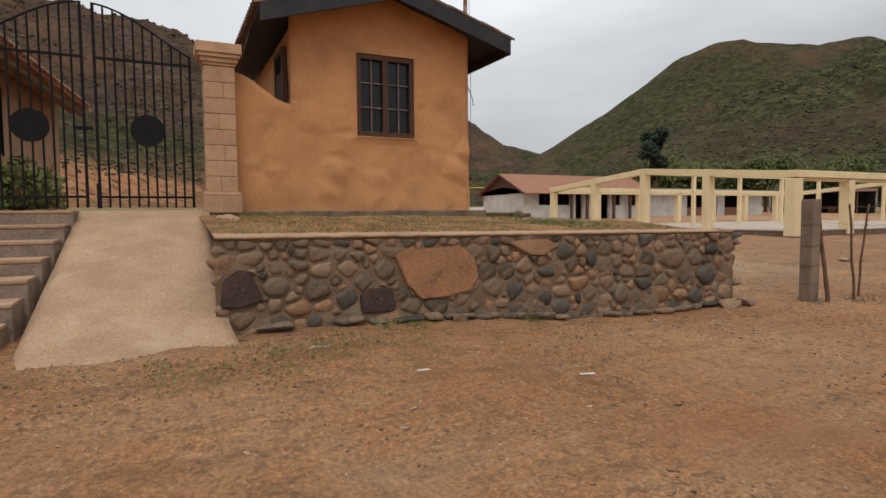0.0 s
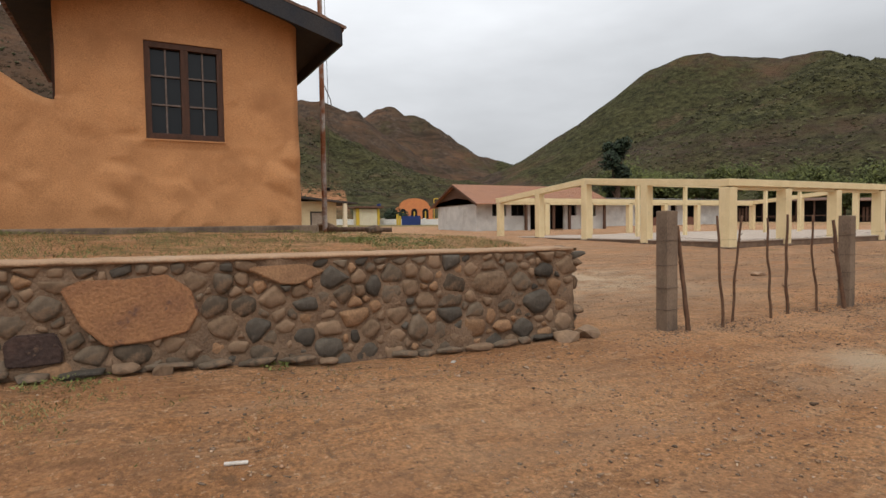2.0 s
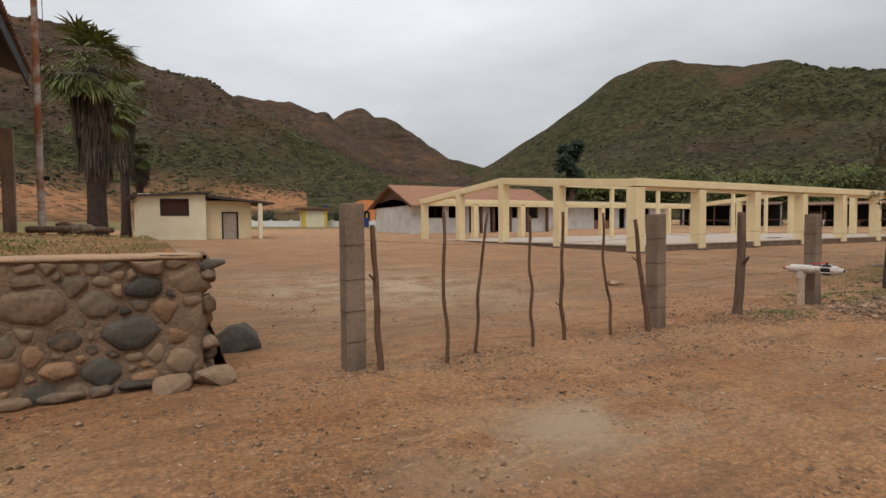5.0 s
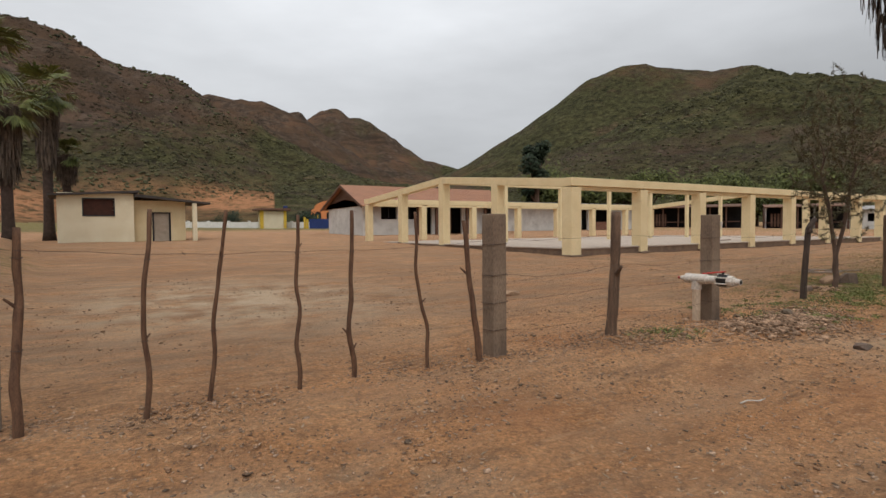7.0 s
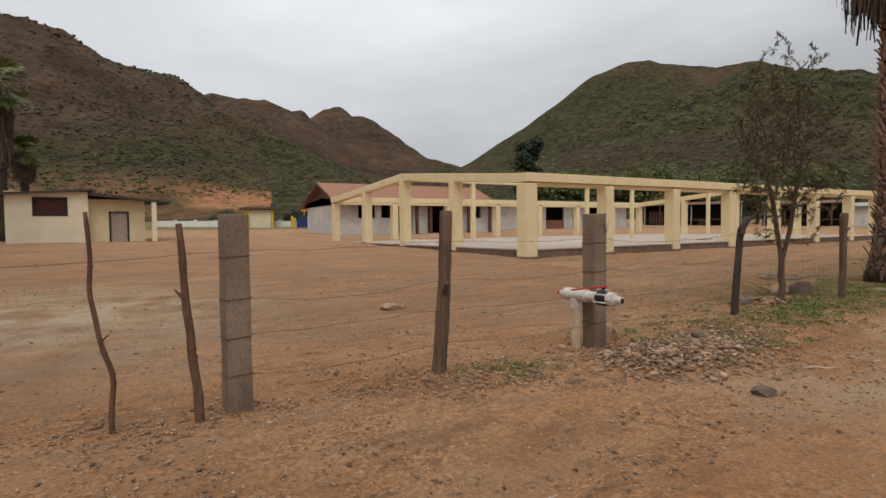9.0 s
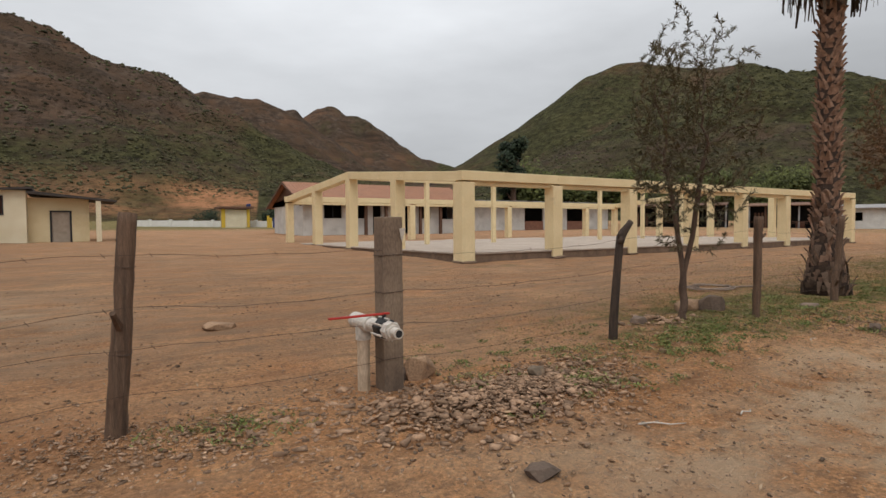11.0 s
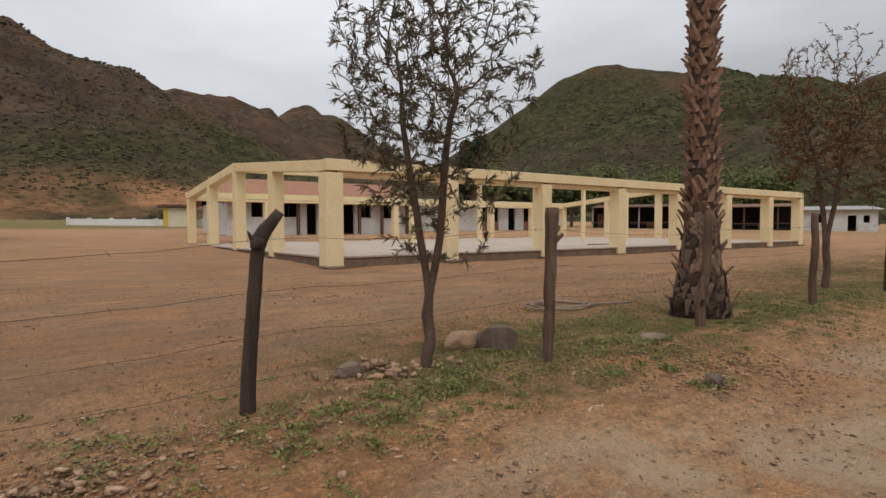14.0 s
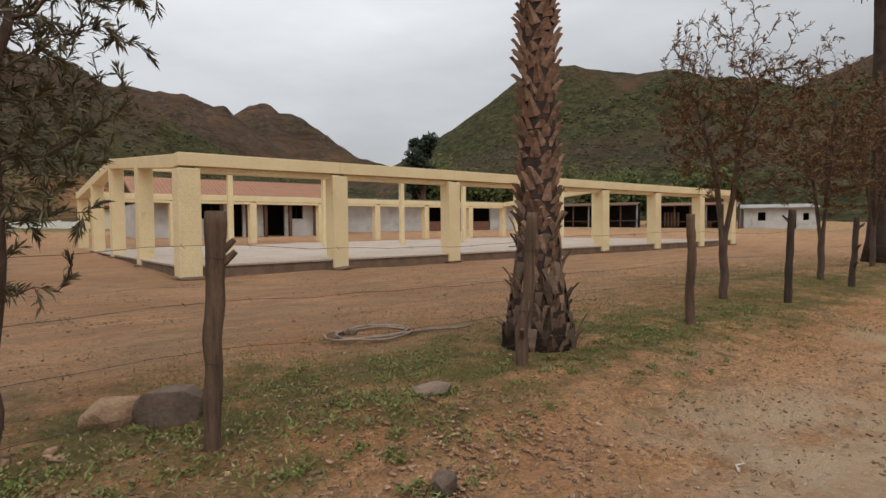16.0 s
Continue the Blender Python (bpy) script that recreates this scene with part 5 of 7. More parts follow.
# ---------------------------------------------------------------- the fence along the track
FY = 5.75


def concrete_post(x, h, w, seed, lean=0.0):
    rnd = random.Random(seed)
    p = thing("concrete_post", x, FY - 0.02, gz(x, FY) - 0.02, "square weathered concrete fence post bound with wire", "fence post", "concrete fence posts", yaw=rnd.uniform(-4, 4))
    bm = box(-w / 2, w / 2, -w / 2, w / 2, -0.2, h, 0.012)
    bmesh.ops.subdivide_edges(bm, edges=[e for e in bm.edges if e.calc_length() > 0.5], cuts=9)
    for v in bm.verts:
        v.co.x += lean * v.co.z + 0.006 * noise.noise((v.co.x * 9, v.co.z * 3, seed))
        v.co.y += 0.006 * noise.noise((v.co.y * 9, v.co.z * 3, seed + 5))
    part("shaft", bm, M_CONC, p)
    for z in (0.32, 0.62, 0.93, 1.27):
        q = w / 2 + 0.006
        part("wire_tie", tube([(-q + lean * z, -q, z), (q + lean * z, -q, z + 0.008), (q + lean * z, q, z), (-q + lean * z, q, z - 0.006), (-q + lean * z, -q, z)], 0.003, 5), M_WIRE, p)


concrete_post(9.37, 1.68, 0.20, 1)
concrete_post(13.89, 1.61, 0.195, 2)
concrete_post(18.06, 1.62, 0.20, 3)
solo("plastic_scrap", prism([(-0.03, 0.05), (0.035, 0.06), (0.02, -0.01), (0.008, -0.07), (-0.008, -0.02)], -0.004, 0.004, "y"), M_LITTER, "torn white plastic scrap caught on the post wire", "litter", pose(18.13, FY - 0.152, gz(18.06, FY) + 1.44, 0, 6, 0))


def branch_post(name, base, top, r0, r1, seed, material, label, bend=0.04, knob=True, group="fence sticks", category="fence stick"):
    """A cut branch set upright in the earth."""
    rnd = random.Random(seed)
    x, y = base
    z = gz(x, y)
    ob = thing(name, x, y, z, label, category, group)
    n = 22
    pts, rad = [], []
    for i in range(n + 1):
        u = i / n
        px = (top[0] - x) * u + bend * (noise.noise((u * 2.2, seed * 3.1, 0)) + 0.5 * noise.noise((u * 5, seed, 2))) * math.sin(math.pi * min(1, u * 1.1 + 0.05))
        py = (top[1] - y) * u + bend * noise.noise((u * 2.2, seed * 1.7, 9)) * math.sin(math.pi * u)
        pts.append((px, py, -0.12 + (top[2] - z + 0.12) * u))
        rad.append((r0 + (r1 - r0) * u) * (1 + 0.18 * noise.noise((u * 9, seed, 4))))
    bm = tube(pts, rad, 9)
    for v in bm.verts:
        d = 0.10 * r0 * noise.noise(Vector((v.co.x * 40, v.co.y * 40, v.co.z * 7 + seed)))
        v.co.x += d
        v.co.y += d
    part("stem", bm, material, ob, flat=False)
    if knob:
        for k in range(rnd.randint(1, 3)):
            i = rnd.randint(5, n - 3)
            a = rnd.uniform(0, 6.28)
            c = Vector(pts[i])
            e = c + Vector((math.cos(a), math.sin(a), 0.9)) * (r0 * 2.4)
            part("twig_stub", tube([c, e], [rad[i] * 0.55, rad[i] * 0.3], 6), material, ob)
    for zz in (0.62, 1.25):
        i = min(n - 1, int((zz + 0.12) / (top[2] - z + 0.12) * n))
        if i < n - 1:
            part("wire_tie", tube([(pts[i][0] + (rad[i] + 0.005) * math.cos(q), pts[i][1] + (rad[i] + 0.005) * math.sin(q), pts[i][2] + 0.004 * math.sin(2 * q)) for q in [k * math.pi / 5 for k in range(11)]], 0.003, 4), M_WIRE, ob)
    return ob


STICKS = [  # foot x, y; top x, z; thickness
    (9.58, 5.53, 9.60, 1.46, 0.036, 0.026),
    (10.36, 5.58, 10.45, 1.60, 0.023, 0.017),
    (10.85, 5.79, 11.03, 1.60, 0.021, 0.015),
    (11.60, 5.64, 11.65, 1.56, 0.022, 0.015),
    (12.16, 5.73, 12.18, 1.61, 0.027, 0.018),
    (13.0, 5.73, 12.88, 1.60, 0.022, 0.015),
    (13.59, 5.59, 13.49, 1.51, 0.038, 0.026),
]
for i, (bx, by, tx, tz, r0, r1) in enumerate(STICKS):
    branch_post("fence_stick", (bx, by), (tx, FY, tz), r0, r1, i + 3, M_STICK, "crooked peeled branch standing as a fence stick", 0.07)
branch_post("wooden_post", (15.82, 5.74), (15.95, FY, 1.62), 0.075, 0.062, 21, M_POSTWOOD, "rough split wooden fence post leaning slightly", 0.05, True, "wooden fence posts", "fence post")


def bent_post():
    x, y = 21.38, 5.92
    z = gz(x, y)
    ob = thing("bent_post", x, y, z, "dark charred wooden fence post with a crooked head", "fence post", "wooden fence posts")
    line = ((0, -0.15), (0.01, 0.25), (0.035, 0.6), (0.062, 0.95), (0.085, 1.20), (0.10, 1.28), (0.135, 1.345), (0.185, 1.41), (0.23, 1.475))
    wide = (0.060, 0.056, 0.053, 0.050, 0.050, 0.058, 0.054, 0.044, 0.038)
    bm = tube([(1.05 * d, -0.35 * d, h * 1.02) for d, h in line], wide, 14)
    bmesh.ops.subdivide_edges(bm, edges=[e for e in bm.edges if abs(e.verts[0].co.z - e.verts[1].co.z) > 0.1], cuts=4)
    for v in bm.verts:
        k = 0.010 * noise.noise((v.co.x * 45, v.co.y * 45, v.co.z * 5)) + 0.006 * noise.noise((v.co.x * 9, v.co.y * 9, v.co.z * 16))
        v.co.x += k
        v.co.y += k
    part("stem", bm, M_DARKPOST, ob, flat=False)
    part("knot", stone(0.05, 0.05, 0.06, 3, 0.3, 2, None, (0.075, -0.06, 1.27), 0.2), M_DARKPOST, ob, flat=False)
    part("splinter", tube([(0.06, -0.05, 1.24), (0.02, -0.07, 1.33), (0.0, -0.08, 1.36)], [0.02, 0.014, 0.005], 6), M_DARKPOST, ob)


bent_post()
branch_post("wooden_post", (24.24, 5.63), (24.30, 5.63, 1.62), 0.052, 0.066, 25, M_POSTWOOD, "grey split wooden fence post with a splintered side", 0.05, True, "wooden fence posts", "fence post")
for i, (x, mt) in enumerate(((27.35, M_POSTWOOD), (30.75, M_POSTWOOD), (34.15, M_DARKPOST), (37.6, M_DARKPOST), (41.1, M_POSTWOOD), (44.6, M_POSTWOOD), (48.2, M_DARKPOST), (51.9, M_POSTWOOD))):
    branch_post("wooden_post", (x, 5.85), (x + (0.12, -0.1, 0.03)[i % 3], 5.80, 1.64 + 0.1 * (i % 3 == 2)), 0.066, 0.056, 30 + i, mt, "rough dark wooden fence post", 0.05, True, "wooden fence posts", "fence post")


def wires():
    xs = [9.40, 13.86, 15.93, 18.06, 21.45, 24.30, 27.40, 30.75, 34.15, 37.6, 41.1, 44.6, 48.2, 51.9]
    for z0 in (1.30, 0.93, 0.62, 0.30):
        w = thing("barbed_wire", xs[0], FY, gz(xs[0], FY) + z0, "slack rusty barbed wire strand along the fence", "barbed wire", "fence wires")
        for a, b in zip(xs, xs[1:]):
            if a < 13 and z0 < 1:
                continue
            pts = []
            n = 14
            for i in range(n + 1):
                u = i / n
                x = a + (b - a) * u
                sag = 0.035 * 4 * u * (1 - u) * (1 + 0.8 * math.sin(a * 5 + z0 * 9))
                pts.append((x - xs[0], -0.09 + 0.012 * math.sin(x * 7), gz(x, FY) - gz(xs[0], FY) - sag + 0.02 * math.sin(a * 3 + z0 * 7) * 4 * u * (1 - u) + 0.006 * math.sin(x * 9)))
            span = part("strand", tube(pts, 0.0022, 4), M_WIRE, w)
            for p in pts[1:-1:3]:
                part("barb", tube([(p[0] - 0.013, p[1], p[2] + 0.016), (p[0] + 0.013, p[1], p[2] - 0.016)], 0.0022, 3), M_WIRE, span)


wires()


def valve():
    """A standpipe with a long tee; the spout points to the track."""
    x, y = 17.83, 5.80
    v = thing("irrigation_valve", x, y, gz(x, y), "white plastic standpipe with a tee and a black ball valve", "water valve")
    Z = 0.63
    part("riser", tube([(0, 0, -0.1), (0, 0, Z - 0.16)], 0.058, 18), M_PVCOLD, v, "mud-stained cream riser pipe")
    part("tee_socket", tube([(0, 0, Z - 0.16), (0, 0, Z)], 0.072, 18), M_PVC, v)
    part("tee", tube([(0, 0.17, Z), (0, -0.17, Z)], 0.074, 18), M_PVC, v)
    part("nipple", tube([(0, 0.26, Z), (0, 0.17, Z)], [0.03, 0.045], 12), M_PVC, v)
    part("red_cap", tube([(0, 0.31, Z), (0, 0.26, Z)], 0.02, 10), M_RED, v)
    part("outlet", tube([(0, -0.17, Z), (0, -0.60, Z - 0.01)], 0.060, 18), M_PVC, v)
    part("valve_body", tube([(0, -0.34, Z), (0, -0.37, Z), (0, -0.46, Z), (0, -0.49, Z)], [0.075, 0.098, 0.098, 0.075], 6), M_BLACKPL, v, "black ball valve body")
    for k in range(6):
        a = math.radians(60 * k + 30)
        part("flange_bolt", tube([(0.088 * math.cos(a), -0.33, Z + 0.088 * math.sin(a)), (0.088 * math.cos(a), -0.505, Z + 0.088 * math.sin(a))], 0.011, 6), M_PVC, v, "steel flange bolt")
    part("union_nut", tube([(0, -0.495, Z), (0, -0.57, Z - 0.005)], 0.080, 8), M_PVC, v, "white hexagonal union nut")
    part("spout", tube([(0, -0.57, Z - 0.005), (0, -0.68, Z - 0.008)], 0.044, 16), M_PVC, v)
    # black disc on the closed end, painted as the bore's shade
    part("spout_bore_shade", tube([(0, -0.678, Z - 0.008), (0, -0.683, Z - 0.008)], 0.031, 14), M_BLACKPL, v)
    part("lever_stem", tube([(0, -0.415, Z + 0.09), (0, -0.415, Z + 0.125)], 0.02, 8), M_BLACKPL, v)
    part("lever", box(-0.50, 0.05, -0.432, -0.398, Z + 0.118, Z + 0.136, 0.005), M_RED, v, "red lever handle")


valve()

# ---------------------------------------------------------------- stones of the retaining wall
def retaining_wall():
    w = thing("stone_wall", 0, 0, 0, "rubble retaining wall of mixed field stones in brown mortar", "retaining wall", kind="structure")
    bm = bmesh.new()
    nx, nz = 150, 26
    face = {}
    for i in range(nx + 1):
        for j in range(nz + 1):
            x = WX0 + (WX1 - WX0) * i / nx
            z = -0.25 + (wall_top(x) - 0.03 + 0.25) * j / nz
            d = 0.035 * noise.noise((x * 2.7, z * 2.7, 1)) + 0.022 * noise.noise((x * 8, z * 8, 5)) + 0.01 * noise.noise((x * 21, z * 21, 5))
            face[i, j] = bm.verts.new((x, WY + 0.027 - 0.02 * (1 - z) + d, z))
    for i in range(nx):
        for j in range(nz):
            bm.faces.new((face[i, j], face[i + 1, j], face[i + 1, j + 1], face[i, j + 1]))
    ny = 60
    side = {}
    for i in range(ny + 1):
        for j in range(nz + 1):
            y = WY + 0.05 + 5.5 * i / ny
            z = -0.25 + (wall_top(WX1) - 0.03 + 0.25) * j / nz
            d = 0.035 * noise.noise((y * 2.7, z * 2.7, 1)) + 0.022 * noise.noise((y * 8, z * 8, 5))
            side[i, j] = face[nx, j] if i == 0 else bm.verts.new((WX1 + 0.05 + d - 0.10 * i / ny, y, z))
    for i in range(ny):
        for j in range(nz):
            bm.faces.new((side[i, j], side[i + 1, j], side[i + 1, j + 1], side[i, j + 1]))
    part("mortar", bm, M_MORTAR, w, "brown crumbling mortar", flat=False)
    # pale cement lip along the top
    bm = bmesh.new()
    rows = []
    for i in range(nx + 1):
        x = WX0 + (WX1 + 0.02 - WX0) * i / nx
        t = wall_top(x)
        a = 0.02 * noise.noise((x * 3, 0, 8)) + 0.012 * noise.noise((x * 11, 0, 8))
        b = 0.008 * noise.noise((x * 5, 3, 3))
        rows.append([bm.verts.new(p) for p in ((x, WY + 0.06, t - 0.05), (x, WY - 0.005 + 1.6 * a, t - 0.035 + b), (x, WY + 0.0 + 1.6 * a, t - 0.012 + b), (x, WY + 0.05, t + b), (x, WY + 0.42 + 2 * a, t + 0.004 + b))])
    for p, q in zip(rows, rows[1:]):
        for k in range(4):
            bm.faces.new((p[k], q[k], q[k + 1], p[k + 1]))
    part("cement_lip", bm, M_RAMP, w, "pale cement capping", flat=False)
    bm = bmesh.new()
    rows = []
    for i in range(ny + 1):
        y = WY + 5.5 * i / ny
        t = wall_top(WX1)
        a = 0.02 * noise.noise((y * 3, 0, 8))
        rows.append([bm.verts.new(p) for p in ((WX1 + 0.05 + a - 0.1 * i / ny, y, t - 0.05), (WX1 + 0.05 + a - 0.1 * i / ny, y, t - 0.01), (WX1 - 0.35 + a, y, t + 0.006))])
    for p, q in zip(rows, rows[1:]):
        for k in range(2):
            bm.faces.new((p[k], q[k], q[k + 1], p[k + 1]))
    part("cement_lip", bm, M_RAMP, w, flat=False)

    rnd = random.Random(11)
    shapes = {}
    for mi in range(4):
        for k in range(5):
            shapes[mi, k] = mesh_of("stone", crag(1, 1, 1, 7 * mi + k + 1, rnd.randint(30, 40), 0.07), M_STONES[mi], flat=False)
    placed, kinds = [], {}

    def free(x, z, rx, rz, tight=0.93):
        for a, b, c, d in placed:
            ux, uz = (x - a) / (rx + c), (z - b) / (rz + d)
            if ux * ux + uz * uz < tight:
                return False
        return True

    def lay(x, z, rx, rz, mi, depth=0.06):
        kinds[len(placed)] = (mi, depth)
        placed.append((x, z, rx, rz))

    def reach(s, dx, dz):
        return 1.0 / math.sqrt((dx / s[2]) ** 2 + (dz / s[3]) ** 2)

    def cell(i):
        """Outline of one stone: a rough oval, cut back where its neighbours press on it."""
        x, z, rx, rz = placed[i]
        poly = []
        turn, k = rnd.uniform(-0.35, 0.35), rnd.uniform(0, 6.283)
        for q in range(12):
            a = q * math.pi / 6 + rnd.uniform(-0.12, 0.12)
            r = 1.42 * (1 + 0.10 * math.sin(2 * a + k)) * rnd.uniform(0.92, 1.08)
            u, v = rx * r * math.cos(a), rz * r * math.sin(a)
            poly.append((u * math.cos(turn) - v * math.sin(turn), u * math.sin(turn) + v * math.cos(turn)))
        for j, other in enumerate(placed):
            dx, dz = other[0] - x, other[1] - z
            D = math.hypot(dx, dz)
            if j == i or D > 1.1:
                continue
            nx_, nz_ = dx / D, dz / D
            ri, rj = reach(placed[i], nx_, nz_), reach(other, nx_, nz_)
            lim = D * ri / (ri + rj) - rnd.uniform(0.004, 0.013)
            if j not in kinds:
                lim = max(0.3 * ri, D - rj - 0.012)
            out = []
            for p, q in zip(poly, poly[1:] + poly[:1]):
                dp, dq = p[0] * nx_ + p[1] * nz_ - lim, q[0] * nx_ + q[1] * nz_ - lim
                if dp <= 0:
                    out.append(p)
                if (dp < 0) != (dq < 0):
                    t = dp / (dp - dq)
                    out.append((p[0] + t * (q[0] - p[0]), p[1] + t * (q[1] - p[1])))
            poly = out
            if len(poly) < 3:
                return None
        top = wall_top(x) - 0.045 - z
        poly = [(u, min(v, top)) for u, v in poly]
        soft = []
        for p, q in zip(poly, poly[1:] + poly[:1]):
            if math.hypot(p[0] - q[0], p[1] - q[1]) < 0.006:
                continue
            for t in (0.16, 0.84):
                soft.append((p[0] + t * (q[0] - p[0]), p[1] + t * (q[1] - p[1])))
        return soft if len(soft) > 5 else None

    def set_stones():
        for i, (mi, depth) in kinds.items():
            poly = cell(i)
            if not poly:
                continue
            x, z, rx, rz = placed[i]
            cu = sum(p[0] for p in poly) / len(poly)
            cv = sum(p[1] for p in poly) / len(poly)
            bm = bmesh.new()
            tilt, lean = rnd.uniform(-0.12, 0.12), rnd.uniform(-0.10, 0.10)
            rings = []
            for k, out in ((1.0, -0.07), (0.97, 0.25), (0.84, 0.78), (0.52, 1.0)):
                ring = []
                for u, v in poly:
                    uu, vv = cu + (u - cu) * k, cv + (v - cv) * k
                    d = depth * out + (tilt * uu + lean * vv + 0.012 * noise.noise((uu * 11 + i, vv * 11, 2.0))) * (out > 0)
                    ring.append(bm.verts.new((uu, 0.035 - d, vv)))
                rings.append(ring)
            for a, b in zip(rings, rings[1:]):
                for q in range(len(poly)):
                    w_ = (q + 1) % len(poly)
                    bm.faces.new((a[q], a[w_], b[w_], b[q]))
            bm.faces.new(rings[-1])
            bmesh.ops.recalc_face_normals(bm, faces=bm.faces)
            ob = new("stone", mesh_of("stone", bm, M_STONES[mi], flat=False))
            ob.matrix_world = pose(x, WY + 0.012, z)
            ob.parent = w

    # the big flat slab and the other large stones
    def slab(outline, x, z, material, thick, label):
        bm = prism([(p[0], p[1]) for p in outline], -thick, 0.1, "y")
        bmesh.ops.bevel(bm, geom=[e for e in bm.edges], offset=0.014, segments=2, affect="EDGES")
        ob = part("slab_stone", bm, material, w, label)
        ob.location = (x, WY + 0.03, z)

    slab([(-0.55, 0.22), (-0.40, 0.29), (-0.05, 0.28), (0.28, 0.31), (0.48, 0.16), (0.55, -0.06), (0.44, -0.24), (0.12, -0.30), (-0.22, -0.31), (-0.40, -0.12)], 2.88, 0.80, M_SLABSTONE, 0.06, "large rust-coloured slab stone with a dark upper edge")
    placed.append((2.88, 0.80, 0.52, 0.29))
    slab([(-0.21, 0.08), (-0.12, 0.14), (0.16, 0.13), (0.21, -0.02), (0.20, -0.13), (-0.05, -0.14), (-0.20, -0.13)], 2.13, 0.52, M_DARKSLAB, 0.06, "dark red-black block stone")
    placed.append((2.13, 0.52, 0.21, 0.14))
    slab([(-0.40, 0.07), (-0.36, 0.10), (0.16, 0.11), (0.38, 0.03), (0.10, -0.10), (-0.08, -0.09)], 4.28, 1.04, M_STONES[3], 0.05, "triangular ochre slab stone")
    placed.append((4.25, 1.05, 0.36, 0.1))
    slab([(-0.20, -0.16), (-0.16, 0.12), (-0.02, 0.22), (0.10, 0.18), (0.17, 0.02), (0.22, -0.11), (0.0, -0.17)], 0.66, 0.72, M_DARKSLAB, 0.06, "dark angular basalt block")
    placed.append((0.66, 0.72, 0.21, 0.2))
    for x, z, rx, rz, mi in ((6.72, 0.80, 0.34, 0.17, 0), (7.45, 0.52, 0.30, 0.17, 2), (6.88, 0.28, 0.17, 0.075, 3), (5.0, 0.56, 0.24, 0.09, 3), (6.17, 0.47, 0.18, 0.10, 2), (6.18, 1.12, 0.13, 0.11, 2), (7.55, 0.92, 0.17, 0.10, 2), (1.45, 0.68, 0.16, 0.11, 1), (1.25, 0.95, 0.12, 0.07, 1), (5.75, 0.33, 0.15, 0.14, 1), (7.6, 1.13, 0.13, 0.09, 0), (5.2, 0.86, 0.1, 0.12, 2), (3.65, 0.99, 0.10, 0.09, 1), (1.9, 1.02, 0.12, 0.05, 1), (5.85, 0.95, 0.10, 0.09, 0), (4.45, 0.72, 0.17, 0.07, 2), (7.85, 0.22, 0.15, 0.13, 0), (3.35, 0.36, 0.09, 0.06, 0)):
        lay(x, z, rx, rz, mi, 0.075)
    # a course of thin stones just beneath the lip
    x = WX0 + 0.08
    while x < WX1 - 0.05:
        rx = rnd.uniform(0.06, 0.13)
        rz = rnd.uniform(0.03, 0.05)
        if free(x + rx, wall_top(x) - 0.11, rx * 0.8, rz):
            lay(x + rx, wall_top(x) - 0.105 + rnd.uniform(-0.015, 0.01), rx, rz, rnd.choice((0, 1, 2, 0)), 0.045)
        x += rx * 2.1
    sizes = [(0.17, 0.105)] * 160 + [(0.135, 0.092)] * 700 + [(0.10, 0.074)] * 1200 + [(0.074, 0.056)] * 1800 + [(0.050, 0.038)] * 3000
    for rx, rz in sizes:
        if len(placed) > 298:
            break
        rx, rz = rx * rnd.uniform(0.75, 1.3), rz * rnd.uniform(0.8, 1.25)
        x = rnd.uniform(WX0 + rx * 0.6, WX1 - rx * 0.5)
        z = rnd.uniform(gz(x, WY) - 0.02, wall_top(x) - 0.13)
        if free(x, z, rx, rz, 0.80):
            lay(x, z, rx, rz, rnd.choices((0, 1, 2, 3), (4.6, 3.6, 1.6, 1.7))[0], rnd.uniform(0.04, 0.065))
    set_stones()
    # a ragged course of flat footing stones along the foot
    x = 0.75
    while x < 7.4:
        rx = rnd.uniform(0.09, 0.24)
        out = 0.13 - 0.014 * x
        if rnd.random() < 0.88:
            bm = crag(rx, out + 0.05, rnd.uniform(0.035, 0.06), int(x * 37), 26, 0.06)
            ob = part("footing_stone", bm, M_STONES[rnd.choice((1, 1, 0, 2))], w, flat=False)
            ob.location = (x + rx, WY - 0.02, gz(x + rx, WY - 0.1) + rnd.uniform(0.02, 0.06))
            ob.rotation_euler = (rnd.uniform(-0.12, 0.05), rnd.uniform(-0.08, 0.08), rnd.uniform(-0.15, 0.15))
        x += rx * 1.85
    # the return face, seen end-on
    placed.clear()
    for n in range(900):
        ry, rz = rnd.uniform(0.07, 0.18), rnd.uniform(0.06, 0.12)
        y, z = rnd.uniform(WY + 0.02, WY + 3.6), rnd.uniform(0.0, 1.12)
        if free(y, z, ry * 0.98, rz * 0.98) and len(placed) < 80:
            placed.append((y, z, ry, rz))
            ob = new("stone", shapes[rnd.choices((0, 1, 2, 3), (5, 3, 1, 1.4))[0], rnd.randint(0, 4)])
            ob.matrix_world = pose(WX1 + 0.07 - 0.1 * (y - WY) / 5.5, y, z, rnd.uniform(-14, 14), 0, 0) @ Matrix.Diagonal((0.085, ry * 1.1, rz * 1.1, 1))
            ob.parent = w


retaining_wall()


M_SANDROCK = mat("tan_sandstone_rock", (0.34, 0.215, 0.130), (0.25, 0.15, 0.09), 0.93, 6, 40, 0.7, spots=(0.15, 0.10, 0.07), spot_at=(0.58, 0.7), spot_scale=6)


